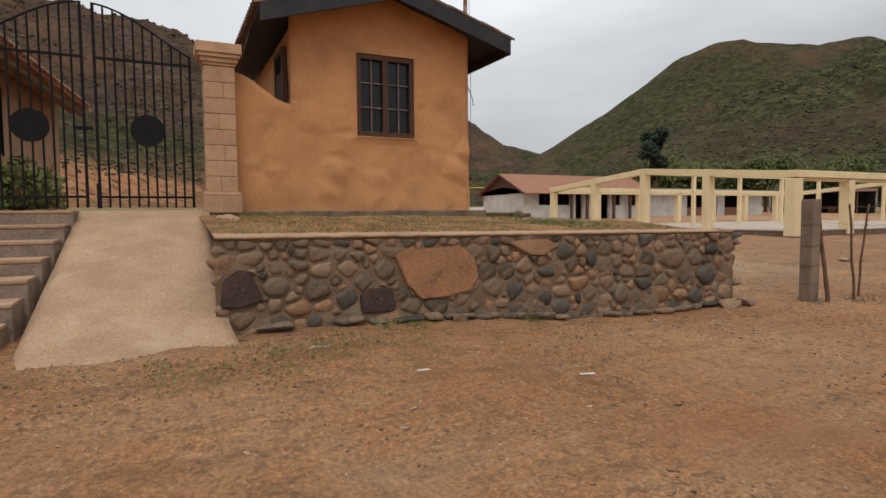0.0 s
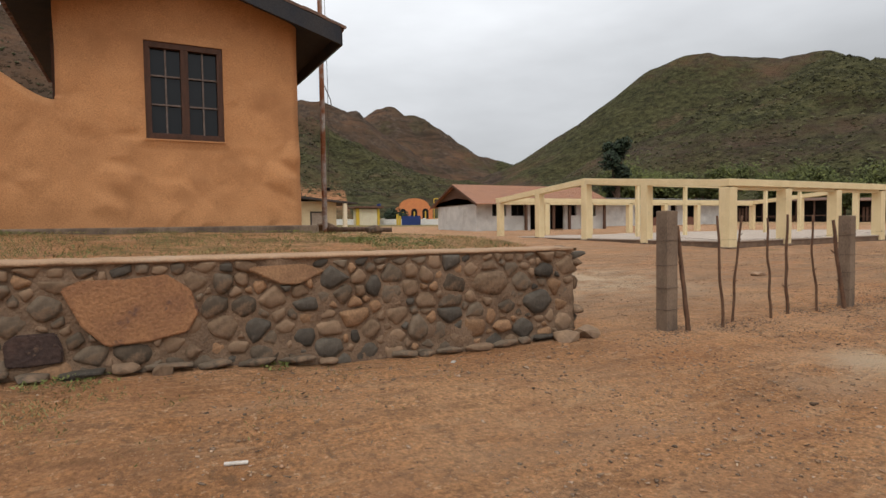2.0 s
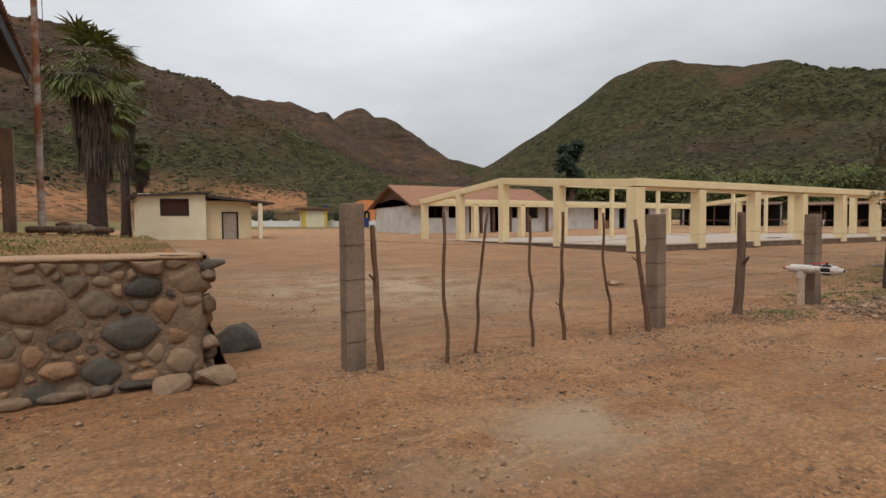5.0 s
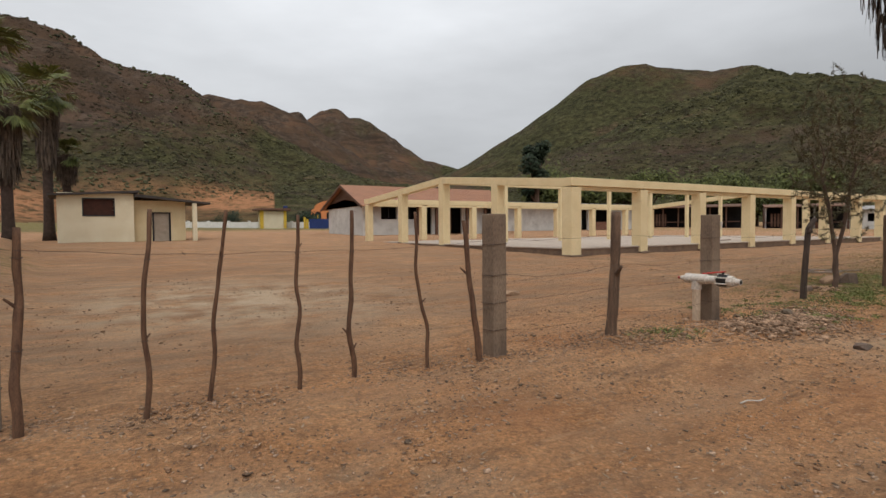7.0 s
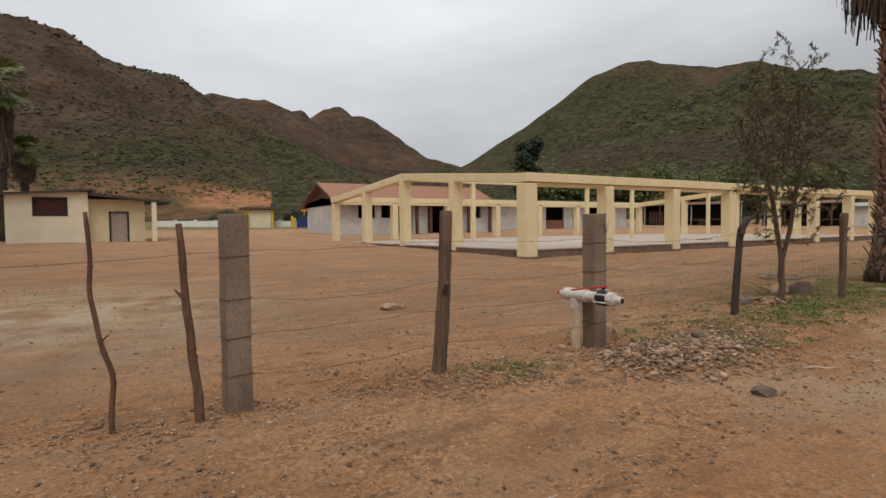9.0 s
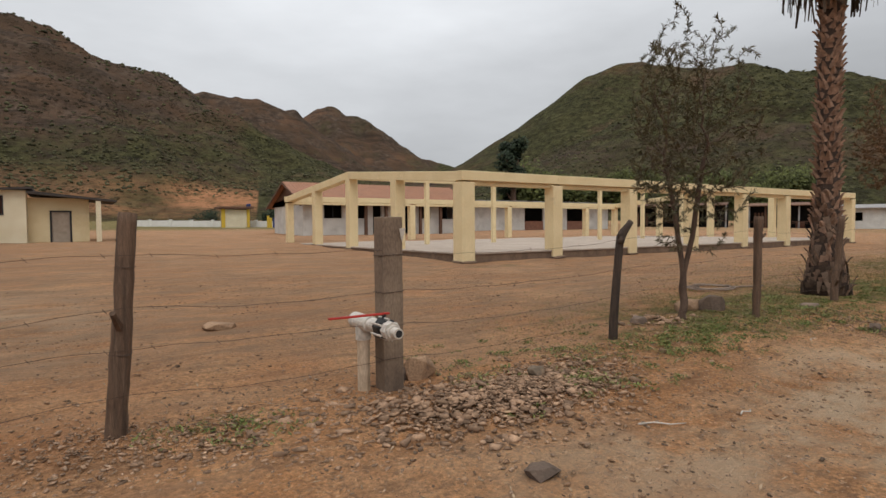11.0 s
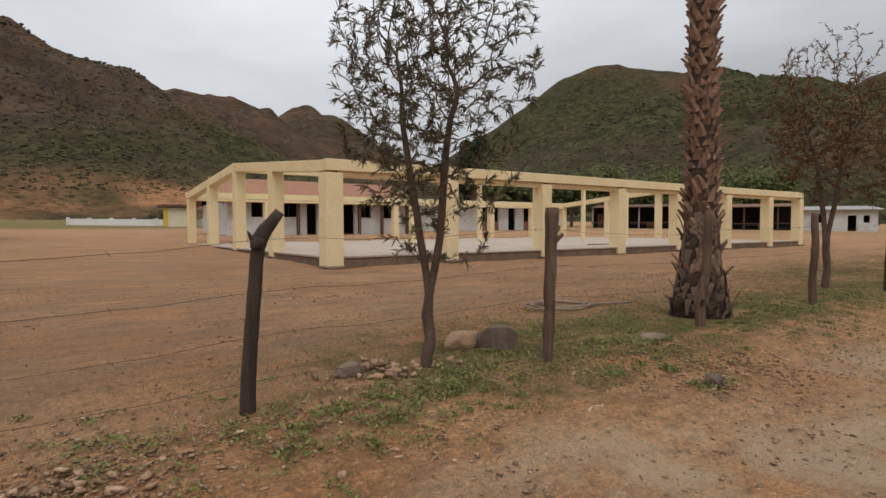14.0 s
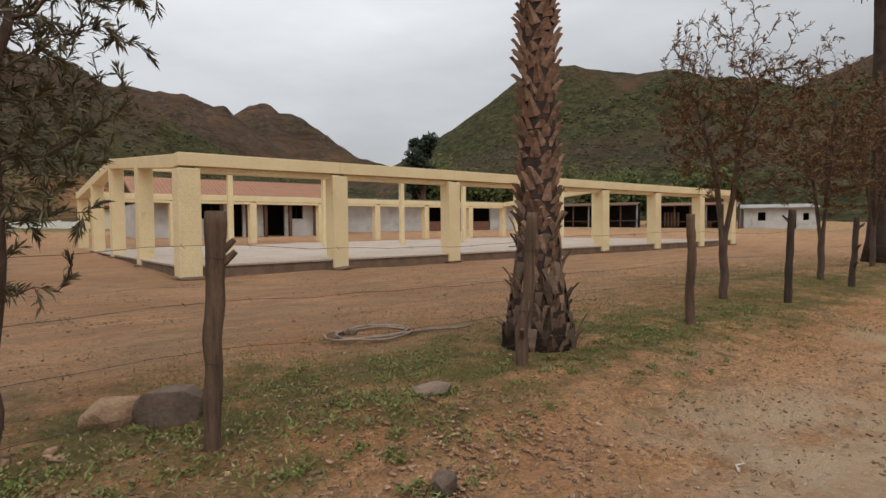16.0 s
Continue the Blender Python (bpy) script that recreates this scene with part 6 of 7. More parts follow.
def loose_rock(x, y, sx, sy, sz, seed, material, label, base=None, sink=0.25, yaw=0.0):
    z = (gz(x, y) if base is None else base) + sz * (0.86 - 2 * sink)
    solo("rock", crag(sx * 1.08, sy * 1.08, sz * 1.08, seed, 26, 0.035), material, label, "rock", pose(x, y, z, 0, 0, yaw), flat=True)


loose_rock(8.56, 7.32, 0.27, 0.25, 0.22, 4, M_STONES[2], "rounded dark boulder against the wall end")
loose_rock(7.75, 5.92, 0.17, 0.14, 0.11, 8, M_STONES[0], "brown stone fallen at the wall foot")
loose_rock(8.1, 5.95, 0.20, 0.14, 0.12, 14, M_STONES[0], "brown stone fallen at the wall foot")
loose_rock(3.1, 5.95, 0.09, 0.08, 0.07, 9, M_STONES[0], "small stone at the wall foot")
loose_rock(23.87, 6.52, 0.27, 0.19, 0.15, 17, M_SANDROCK, "grey-pink rock in the grass")
loose_rock(24.14, 6.30, 0.25, 0.2, 0.20, 23, M_ROCK, "dark angular rock in the grass")
loose_rock(25.18, 4.43, 0.085, 0.08, 0.085, 31, M_ROCK, "round grey stone on the track edge")
loose_rock(22.45, 6.35, 0.17, 0.12, 0.07, 41, M_ROCK, "flat grey rock in the grass")
loose_rock(26.12, 5.72, 0.22, 0.14, 0.05, 43, M_ROCK, "flat sunken rock by the track")
loose_rock(18.53, 5.98, 0.19, 0.14, 0.17, 44, M_SANDROCK, "earth-coloured boulder by the post", sink=0.2)
loose_rock(18.36, 5.98, 0.07, 0.06, 0.10, 46, M_ROCK, "upright stone by the post")
loose_rock(17.37, 9.6, 0.24, 0.15, 0.10, 48, M_SANDROCK, "flat tan rock lying on the yard")
loose_rock(26.75, 8.25, 0.10, 0.08, 0.06, 49, M_ROCK, "small stone inside the hose coil")
loose_rock(19.5, 5.3, 0.13, 0.09, 0.08, 45, M_STONES[1], "dark grey stone on the gravel heap")
loose_rock(18.12, 3.73, 0.13, 0.09, 0.05, 47, M_ROCK, "flat grey stone on the track")


def terrace_clutter():
    loose_rock(6.75, 12.9, 0.28, 0.2, 0.17, 51, M_STONES[0], "brown rock on the terrace", 1.40, 0.2)
    loose_rock(7.0, 10.7, 0.18, 0.14, 0.10, 52, M_STONES[1], "grey rock on the terrace", 1.40, 0.2)
    solo("log", tube([(0, 0, 0), (0.6, -0.25, 0.0), (1.15, -0.55, -0.02)], [0.055, 0.05, 0.045], 9), M_POSTWOOD, "grey log lying on the terrace", "log", pose(6.25, 11.3, 1.46), flat=False)
    p = thing("old_post", 5.62, 15.2, 1.3, "weathered square post behind the house", "post")
    part("shaft", box(-0.11, 0.11, -0.11, 0.11, -0.1, 2.25, 0.015), M_CONC, p)


terrace_clutter()

# ---------------------------------------------------------------- loose gravel, pebbles, weeds and grass


def scatter_stones(name, spots, material, label, kind="stuff"):
    """Many small angular stones as one sheet of geometry: spots are x, y, z, size."""
    base = []
    for k in range(10):
        bm = crag(1, 1, 1, k + 60, 10, 0.0)
        bmesh.ops.triangulate(bm, faces=bm.faces)
        bm.verts.index_update()
        base.append((np.array([v.co[:] for v in bm.verts]), np.array([[v.index for v in f.verts] for f in bm.faces])))
        bm.free()
    rnd = random.Random(5)
    vs, fs, n = [], [], 0
    for x, y, z, s in spots:
        bv, bf = base[rnd.randint(0, 9)]
        a = rnd.uniform(0, 6.283)
        k = np.array([s * rnd.uniform(0.8, 1.5), s * rnd.uniform(0.6, 1.0), s * rnd.uniform(0.25, 0.6)])
        p = bv * k
        q = np.stack([p[:, 0] * math.cos(a) - p[:, 1] * math.sin(a) + x, p[:, 0] * math.sin(a) + p[:, 1] * math.cos(a) + y, p[:, 2] + z + k[2] * 0.25], 1)
        vs.append(q)
        fs.append(bf + n)
        n += len(q)
    tagged(new(name, sheet(name, np.vstack(vs), np.vstack(fs), material)), label, "gravel", kind=kind)


def gravel():
    rnd = random.Random(9)
    heap, peb = [], []

    def blob(cx, cy, sx, sy, n, s0, s1, out, rise=0.0):
        for _ in range(n):
            u, v = rnd.gauss(0, 1), rnd.gauss(0, 1)
            x, y = cx + u * sx, cy + v * sy
            h = rise * math.exp(-(u * u + v * v) / 2)
            out.append((x, y, gz(x, y) + h * rnd.uniform(0.3, 1.0), rnd.uniform(s0, s1) ** 1.0))

    blob(18.75, 4.98, 0.75, 0.34, 2200, 0.010, 0.040, heap, 0.06)
    blob(19.8, 5.2, 0.6, 0.30, 800, 0.008, 0.030, heap, 0.03)
    blob(17.0, 5.4, 0.9, 0.25, 450, 0.008, 0.03, heap, 0.02)
    blob(18.7, 4.95, 0.7, 0.34, 170, 0.04, 0.075, heap, 0.05)
    blob(20.0, 5.3, 0.7, 0.24, 60, 0.035, 0.065, heap, 0.03)
    blob(17.2, 5.3, 0.5, 0.3, 40, 0.035, 0.075, heap, 0.02)
    blob(22.8, 6.2, 0.28, 0.20, 60, 0.03, 0.085, heap, 0.03)
    blob(23.4, 5.5, 1.6, 0.5, 420, 0.008, 0.035, heap, 0.0)
    blob(25.6, 4.6, 0.8, 0.35, 420, 0.01, 0.035, heap, 0.01)
    blob(13.6, 5.1, 2.4, 0.7, 1300, 0.006, 0.022, heap, 0.0)
    blob(9.7, 5.7, 0.5, 0.25, 260, 0.01, 0.03, heap, 0.01)
    blob(12.2, 4.3, 1.6, 0.6, 500, 0.006, 0.02, heap, 0.0)
    for px_, n_ in ((9.37, 420), (13.9, 240), (16.0, 260), (11.0, 160), (12.4, 160), (15.2, 160), (20.9, 160)):
        blob(px_, 5.62, 0.45, 0.2, n_, 0.008, 0.026, heap, 0.015)
    blob(16.5, 5.15, 0.5, 0.25, 260, 0.012, 0.036, heap, 0.02)
    scatter_stones("gravel_heap", heap, M_GRAVEL, "broken grey-brown gravel heaped along the fence")
    for _ in range(40000):
        x, y = rnd.uniform(-2.5, 34), rnd.uniform(1.0, 17) if rnd.random() < 0.4 else rnd.uniform(1.4, 6.5)
        if x < 8.2 and y > 5.9:
            continue
        peb.append((x, y, gz(x, y) - 0.001, 0.005 + 0.020 * rnd.random() ** 3 + (0.018 if rnd.random() < 0.015 else 0)))
    clod = []
    for _ in range(26000):
        x, y = rnd.uniform(-2.5, 34), rnd.uniform(1.2, 16)
        if (x < 8.2 and y > 5.9) or noise.noise((x * 0.7, y * 1.0, 12)) + 0.5 * noise.noise((x * 2.6, y * 2.6, 2)) < rnd.uniform(-0.35, 0.5):
            continue
        clod.append((x, y, gz(x, y) - 0.002, 0.007 + 0.026 * rnd.random() ** 2.5))
    scatter_stones("earth_clods", clod, M_CLOD, "crumbled dark clods of dry earth on the yard")
    scatter_stones("pebbles", peb, M_PEB, "small pebbles strewn over the packed earth")


gravel()


def blades(name, spots, material, label, category):
    """Grass and weed leaves: each spot is x, y, z, height, width, lean."""
    rnd = random.Random(15)
    v, f = np.zeros((len(spots) * 4, 3)), np.zeros((len(spots), 4), int)
    for i, (x, y, z, h, w, lean) in enumerate(spots):
        a, b = rnd.uniform(0, 6.283), rnd.uniform(0, 6.283)
        dx, dy = math.cos(a) * w, math.sin(a) * w
        lx, ly = math.cos(b) * lean * h, math.sin(b) * lean * h
        v[4 * i] = (x, y, z)
        v[4 * i + 1] = (x + lx * 0.5 + dx, y + ly * 0.5 + dy, z + h * 0.55)
        v[4 * i + 2] = (x + lx, y + ly, z + h)
        v[4 * i + 3] = (x + lx * 0.5 - dx, y + ly * 0.5 - dy, z + h * 0.55)
        f[i] = (4 * i, 4 * i + 1, 4 * i + 2, 4 * i + 3)
    tagged(new(name, sheet(name, v, f, material)), label, category, kind="stuff")


M_STRAW = mat("dry_leaf_scraps", (0.17, 0.105, 0.062), (0.30, 0.215, 0.135), 0.9, 3, 20, 0.0, vary=0.5, island=True)


def plants():
    rnd = random.Random(19)
    g, wd = [], []
    n = 0
    while n < 80000:
        x, y = rnd.uniform(19.5, 48), rnd.gauss(6.5, 1.15)
        dens = clamp((x - 19.5) / 5) * (0.5 + 0.5 * noise.noise((x * 0.7, y * 0.7, 3)) + 0.3 * noise.noise((x * 2.1, y * 2.1, 9)))
        n += 1
        if rnd.random() < dens * 0.95:
            g.append((x, y, gz(x, y) - 0.005, rnd.uniform(0.012, 0.05), rnd.uniform(0.003, 0.007), rnd.uniform(0.4, 1.8)))
    for _ in range(12000):
        x, y = rnd.uniform(0.6, 7.8), rnd.uniform(6.5, 9.6)
        if noise.noise((x * 0.9, y * 1.6, 4)) + 0.35 * noise.noise((x * 4, y * 4, 1)) > -0.15:
            z = wall_top(x) - 0.03 + 0.24 * clamp((y - WY - 0.4) / 2.8) - 0.16 * clamp((x - 5.2) / 2.4) * clamp((y - 8.0) / 2.5)
            g.append((x, y, z, rnd.uniform(0.015, 0.045), rnd.uniform(0.003, 0.006), rnd.uniform(0.4, 1.5)))
    for _ in range(5000):
        x, y = rnd.gauss(1.6, 1.6), rnd.gauss(5.25, 0.45)
        if y > 5.95 or not noise.noise((x * 1.6, y * 1.6, 14)) > 0.12:
            continue
        g.append((x, y, gz(x, y) - 0.004, rnd.uniform(0.012, 0.04), rnd.uniform(0.003, 0.007), rnd.uniform(0.4, 1.5)))
    for _ in range(9000):
        x, y = rnd.gauss(40, 6), rnd.gauss(8.6, 1.8)
        g.append((x, y, gz(x, y) - 0.004, rnd.uniform(0.02, 0.06), rnd.uniform(0.004, 0.009), rnd.uniform(0.4, 1.5)))
    blades("grass", g, M_GRASS, "thin short yellow-green grass", "grass")

    def weed(cx, cy, r, k, h=0.05):
        for _ in range(k * 3):
            a, u = rnd.uniform(0, 6.283), rnd.random() ** 0.6
            x, y = cx + r * 1.3 * u * math.cos(a), cy + r * u * math.sin(a)
            if noise.noise((x * 5.5, y * 5.5, 2)) + 0.5 * noise.noise((x * 14, y * 14, 8)) < rnd.uniform(-0.45, 0.35) + 0.2 * u:
                continue
            base = wall_top(x) - 0.035 + 0.24 * clamp((y - WY - 0.4) / 2.8) if (x < 7.9 and y > 6.4) else gz(x, y)
            z = base + rnd.uniform(0, h) * (1 - 0.6 * u)
            wd.append((x, y, z, rnd.uniform(0.012, 0.028), rnd.uniform(0.006, 0.012), rnd.uniform(0.8, 2.2)))

    for cx, cy, r, k in ((22.25, 5.25, 0.5, 900), (21.6, 5.3, 0.4, 420), (22.9, 5.5, 0.4, 380), (23.4, 5.6, 0.45, 400), (24.5, 5.3, 0.5, 300), (25.6, 5.6, 0.5, 450), (16.75, 5.35, 0.35, 260), (16.3, 5.5, 0.3, 150), (19.9, 4.9, 0.3, 160), (0.9, 5.1, 0.4, 260), (0.0, 4.95, 0.35, 200), (2.4, 5.9, 0.3, 250), (4.1, 5.95, 0.15, 110), (6.1, 7.6, 0.6, 800), (5.6, 7.9, 0.3, 250), (1.4, 9.3, 0.3, 220), (29.4, 5.7, 0.6, 500), (33, 6.0, 0.8, 600), (26.6, 6.6, 0.5, 400), (18.9, 5.55, 0.25, 120), (20.6, 5.7, 0.35, 160), (-1.8, 4.2, 0.3, 90)):
        weed(cx, cy, r, k)
    for _ in range(430):
        x, y = rnd.uniform(18.5, 33), rnd.gauss(5.6, 0.75)
        if y > 4.3:
            weed(x, y, rnd.uniform(0.05, 0.16), rnd.randint(8, 34), 0.035)
    straw = []
    for _ in range(26000):
        x, y = rnd.uniform(-1, 34), rnd.gauss(5.2, 2.0)
        if (x < 8.1 and y > 5.9) or y < 0.8:
            continue
        if noise.noise((x * 0.6, y * 0.9, 6)) + 0.02 * (x - 8) > rnd.uniform(-0.2, 0.7):
            straw.append((x, y, gz(x, y) + 0.003, rnd.uniform(0.004, 0.020), rnd.uniform(0.003, 0.010), rnd.uniform(2.0, 6.0)))
    blades("straw", straw, M_STRAW, "scattered dry leaf and straw scraps on the earth", "leaf litter")
    blades("weeds", wd, M_WEED, "low green broad-leaved weeds", "weeds")


plants()


M_HOSE = mat("sun_bleached_hose", (0.27, 0.20, 0.15), (0.18, 0.13, 0.10), 0.7, 6, 40, 0.1)


def hose():
    h = thing("hose_coil", 26.9, 8.0, gz(26.9, 8.0), "coil of old pale hose lying in the grass", "hose")
    pts = []
    for i in range(70):
        a = i * 0.24
        r = 0.42 + 0.06 * math.sin(i * 0.37)
        pts.append((r * 1.25 * math.cos(a), r * 0.9 * math.sin(a), 0.02 + 0.01 * math.sin(i * 0.9) + 0.008 * (i / 26)))
    pts += [(0.75, -0.25, 0.02), (1.0, -0.4, 0.02), (1.3, -0.42, 0.02)]
    part("coil", tube(pts, 0.016, 7), M_HOSE, h, flat=False)


hose()
LITTER = ((3.45, 4.1, -10, 0.075), (2.0, 4.55, 10, 0.06), (5.95, 5.68, 50, 0.05), (23.76, 4.6, 10, 0.15), (27.1, 3.58, 15, 0.12), (15.05, 3.43, -15, 0.16), (20.5, 3.7, 0, 0.1), (1.25, 5.2, 5, 0.12), (19.6, 3.9, -35, 0.2))
for i, (x, y, a, L) in enumerate(LITTER):
    if i < 3:
        solo("litter_scrap", box(-L, L, -0.022, 0.022, 0.0, 0.012, 0.004), M_LITTER, "small pale scrap of litter on the earth", "litter", pose(x, y, gz(x, y), 0, 3, a))
    else:
        solo("dry_stick", tube([(-L, 0, 0.008), (-L * 0.3, 0.03, 0.012), (L * 0.3, -0.01, 0.01), (L, 0.03, 0.008)], [0.009, 0.008, 0.006, 0.004], 6), M_LITTER, "dry pale twig lying on the earth", "stick", pose(x, y, gz(x, y), 0, 0, a), flat=False)

# ---------------------------------------------------------------- trees


def shrub_tree(x, y, height, crown, seed, leaf_n, label, foliage, stems=2, fork=0.75, bare_top=False, r_base=0.06, leaf=(0.06, 0.12, 0.006, 0.011), goals_n=760):
    """A small tree grown towards points scattered through its crown: (centre height, half width, half height)."""
    rnd = np.random.default_rng(seed)
    tree = thing("tree", x, y, gz(x, y), label, "tree", "fence-side trees")
    zc, a, c = crown
    d = rnd.standard_normal((goals_n, 3))
    d /= np.linalg.norm(d, axis=1)[:, None]
    goals = d * (rnd.random((goals_n, 1)) ** 0.42) * np.array([a, a, c]) * (1 + 0.22 * np.sin(3 * np.arctan2(d[:, 1], d[:, 0]) + seed))[:, None] + np.array([0, 0, zc])
    goals = goals[goals[:, 2] > fork * 0.9]
    nodes, par = [np.array([0, 0, -0.12])], [-1]

    def add(p, parent):
        nodes.append(np.array(p, float))
        par.append(parent)
        return len(nodes) - 1

    last = 0
    for k in range(1, 7):
        last = add((0.02 * math.sin(k + seed), 0.015 * math.cos(k * 1.3), fork * k / 6), last)
    for s in range(stems):
        ang, k0 = seed * 1.3 + s * 6.283 / stems, last
        for k in range(1, 11):
            u = k / 10
            out = 0.075 * min(1.0, u * 2.6) + 0.20 * a * u * u
            k0 = add((out * math.cos(ang) + 0.03 * math.sin(5 * u + s), out * math.sin(ang) + 0.03 * math.cos(4 * u + s), fork + (zc - 0.25 * c - fork) * u), k0)
    step = 0.13
    for _ in range(70):
        N = np.array(nodes)
        if not len(goals):
            break
        dist = np.linalg.norm(goals[:, None, :] - N[None], axis=2)
        dist[:, :5] = 99
        near = dist.argmin(1)
        pull = {}
        for g, n_ in enumerate(near):
            v = goals[g] - N[n_]
            pull.setdefault(int(n_), []).append(v / (np.linalg.norm(v) + 1e-6))
        for n_, vs in pull.items():
            v = np.mean(vs, 0) + rnd.standard_normal(3) * 0.22 + np.array([0, 0, 0.10])
            v /= np.linalg.norm(v) + 1e-6
            add(N[n_] + v * step, n_)
        N = np.array(nodes)
        goals = goals[np.linalg.norm(goals[:, None, :] - N[None], axis=2).min(1) > (0.12 if goals_n > 1000 else 0.16)]
    n = len(nodes)
    load, kids = np.zeros(n), [0] * n
    for i in range(n - 1, 0, -1):
        if load[i] == 0:
            load[i] = 1
        load[par[i]] += load[i]
        kids[par[i]] += 1
    rad = 0.0036 * np.maximum(load, 1) ** 0.58
    rad *= r_base / rad[1]
    rad = np.maximum(rad, 0.0035)
    bm = bmesh.new()
    main = {}
    for i in range(1, n):
        if par[i] not in main or load[i] > load[main[par[i]]]:
            main[par[i]] = i
    for i in range(n):
        if i and main[par[i]] == i:
            continue
        chain = [i] if i == 0 else [par[i], i]
        while chain[-1] in main:
            chain.append(main[chain[-1]])
        if len(chain) > 1:
            rr = [rad[k] for k in chain]
            if i:
                rr[0] = min(rr[0], rr[1] * 1.3)
            tube([nodes[k] for k in chain], rr, 9 if rr[0] > 0.02 else 4, bm, cap=False)
    part("trunk", bm, M_BARK, tree, "thin dark branching trunk", flat=False)
    # tufts of leaves splayed round the twig ends, and a few further back
    tips = [i for i in range(1, n) if load[i] <= 6 and nodes[i][2] > fork]
    per = max(1, leaf_n // max(1, len(tips)))
    l0, l1, w0, w1 = leaf
    vs, fs = [], []
    for i in tips:
        q0, q1 = nodes[par[i]], nodes[i]
        ax = (q1 - q0) / (np.linalg.norm(q1 - q0) + 1e-6)
        few = 0.35 if bare_top and q1[2] > height * 0.74 else 1.0
        end = load[i] <= 1
        for _ in range(max(1, int(per * few * (1.15 if end else 0.9) * rnd.uniform(0.4, 1.6)))):
            q = q0 + (q1 - q0) * (rnd.uniform(0.15, 1.0) if end else rnd.random())
            ld = ax * (0.95 if end else 0.6) + rnd.standard_normal(3) * 0.5 + np.array([0, 0, 0.12])
            ld /= np.linalg.norm(ld)
            o = np.cross(ld, rnd.standard_normal(3))
            o /= np.linalg.norm(o) + 1e-6
            L, w = rnd.uniform(l0, l1), rnd.uniform(w0, w1)
            n0 = len(vs)
            vs += [q, q + ld * L * 0.5 + o * w, q + ld * L - np.array([0, 0, 0.12 * L]), q + ld * L * 0.5 - o * w]
            fs.append((n0, n0 + 1, n0 + 2, n0 + 3))
    ob = new("crown", sheet("crown", np.array(vs), fs, foliage))
    ob.parent = tree
    return tree


shrub_tree(23.13, 6.10, 4.6, (2.72, 0.90, 1.62), 4, 15000, "slender twin-stemmed tree with sparse narrow olive leaves", M_LEAF, 2, 0.5, r_base=0.056, leaf=(0.05, 0.11, 0.0045, 0.0085), goals_n=1300)
shrub_tree(33.9, 6.85, 5.6, (3.65, 1.45, 1.75), 11, 14000, "dry reddish-brown tree with a bare twiggy top", M_DRYLEAF, 2, 1.0, True, 0.075, (0.07, 0.15, 0.007, 0.013))
shrub_tree(38.8, 6.8, 5.9, (3.6, 1.55, 1.9), 16, 16000, "dry reddish-brown tree with a dense crown", M_DRYLEAF, 3, 0.9, True, 0.075, (0.07, 0.16, 0.008, 0.015))
shrub_tree(44.5, 7.2, 6.4, (3.8, 1.7, 2.1), 21, 14000, "dark dry tree beside the fence", M_DRYLEAF, 3, 1.0, False, 0.08, (0.08, 0.18, 0.010, 0.019))


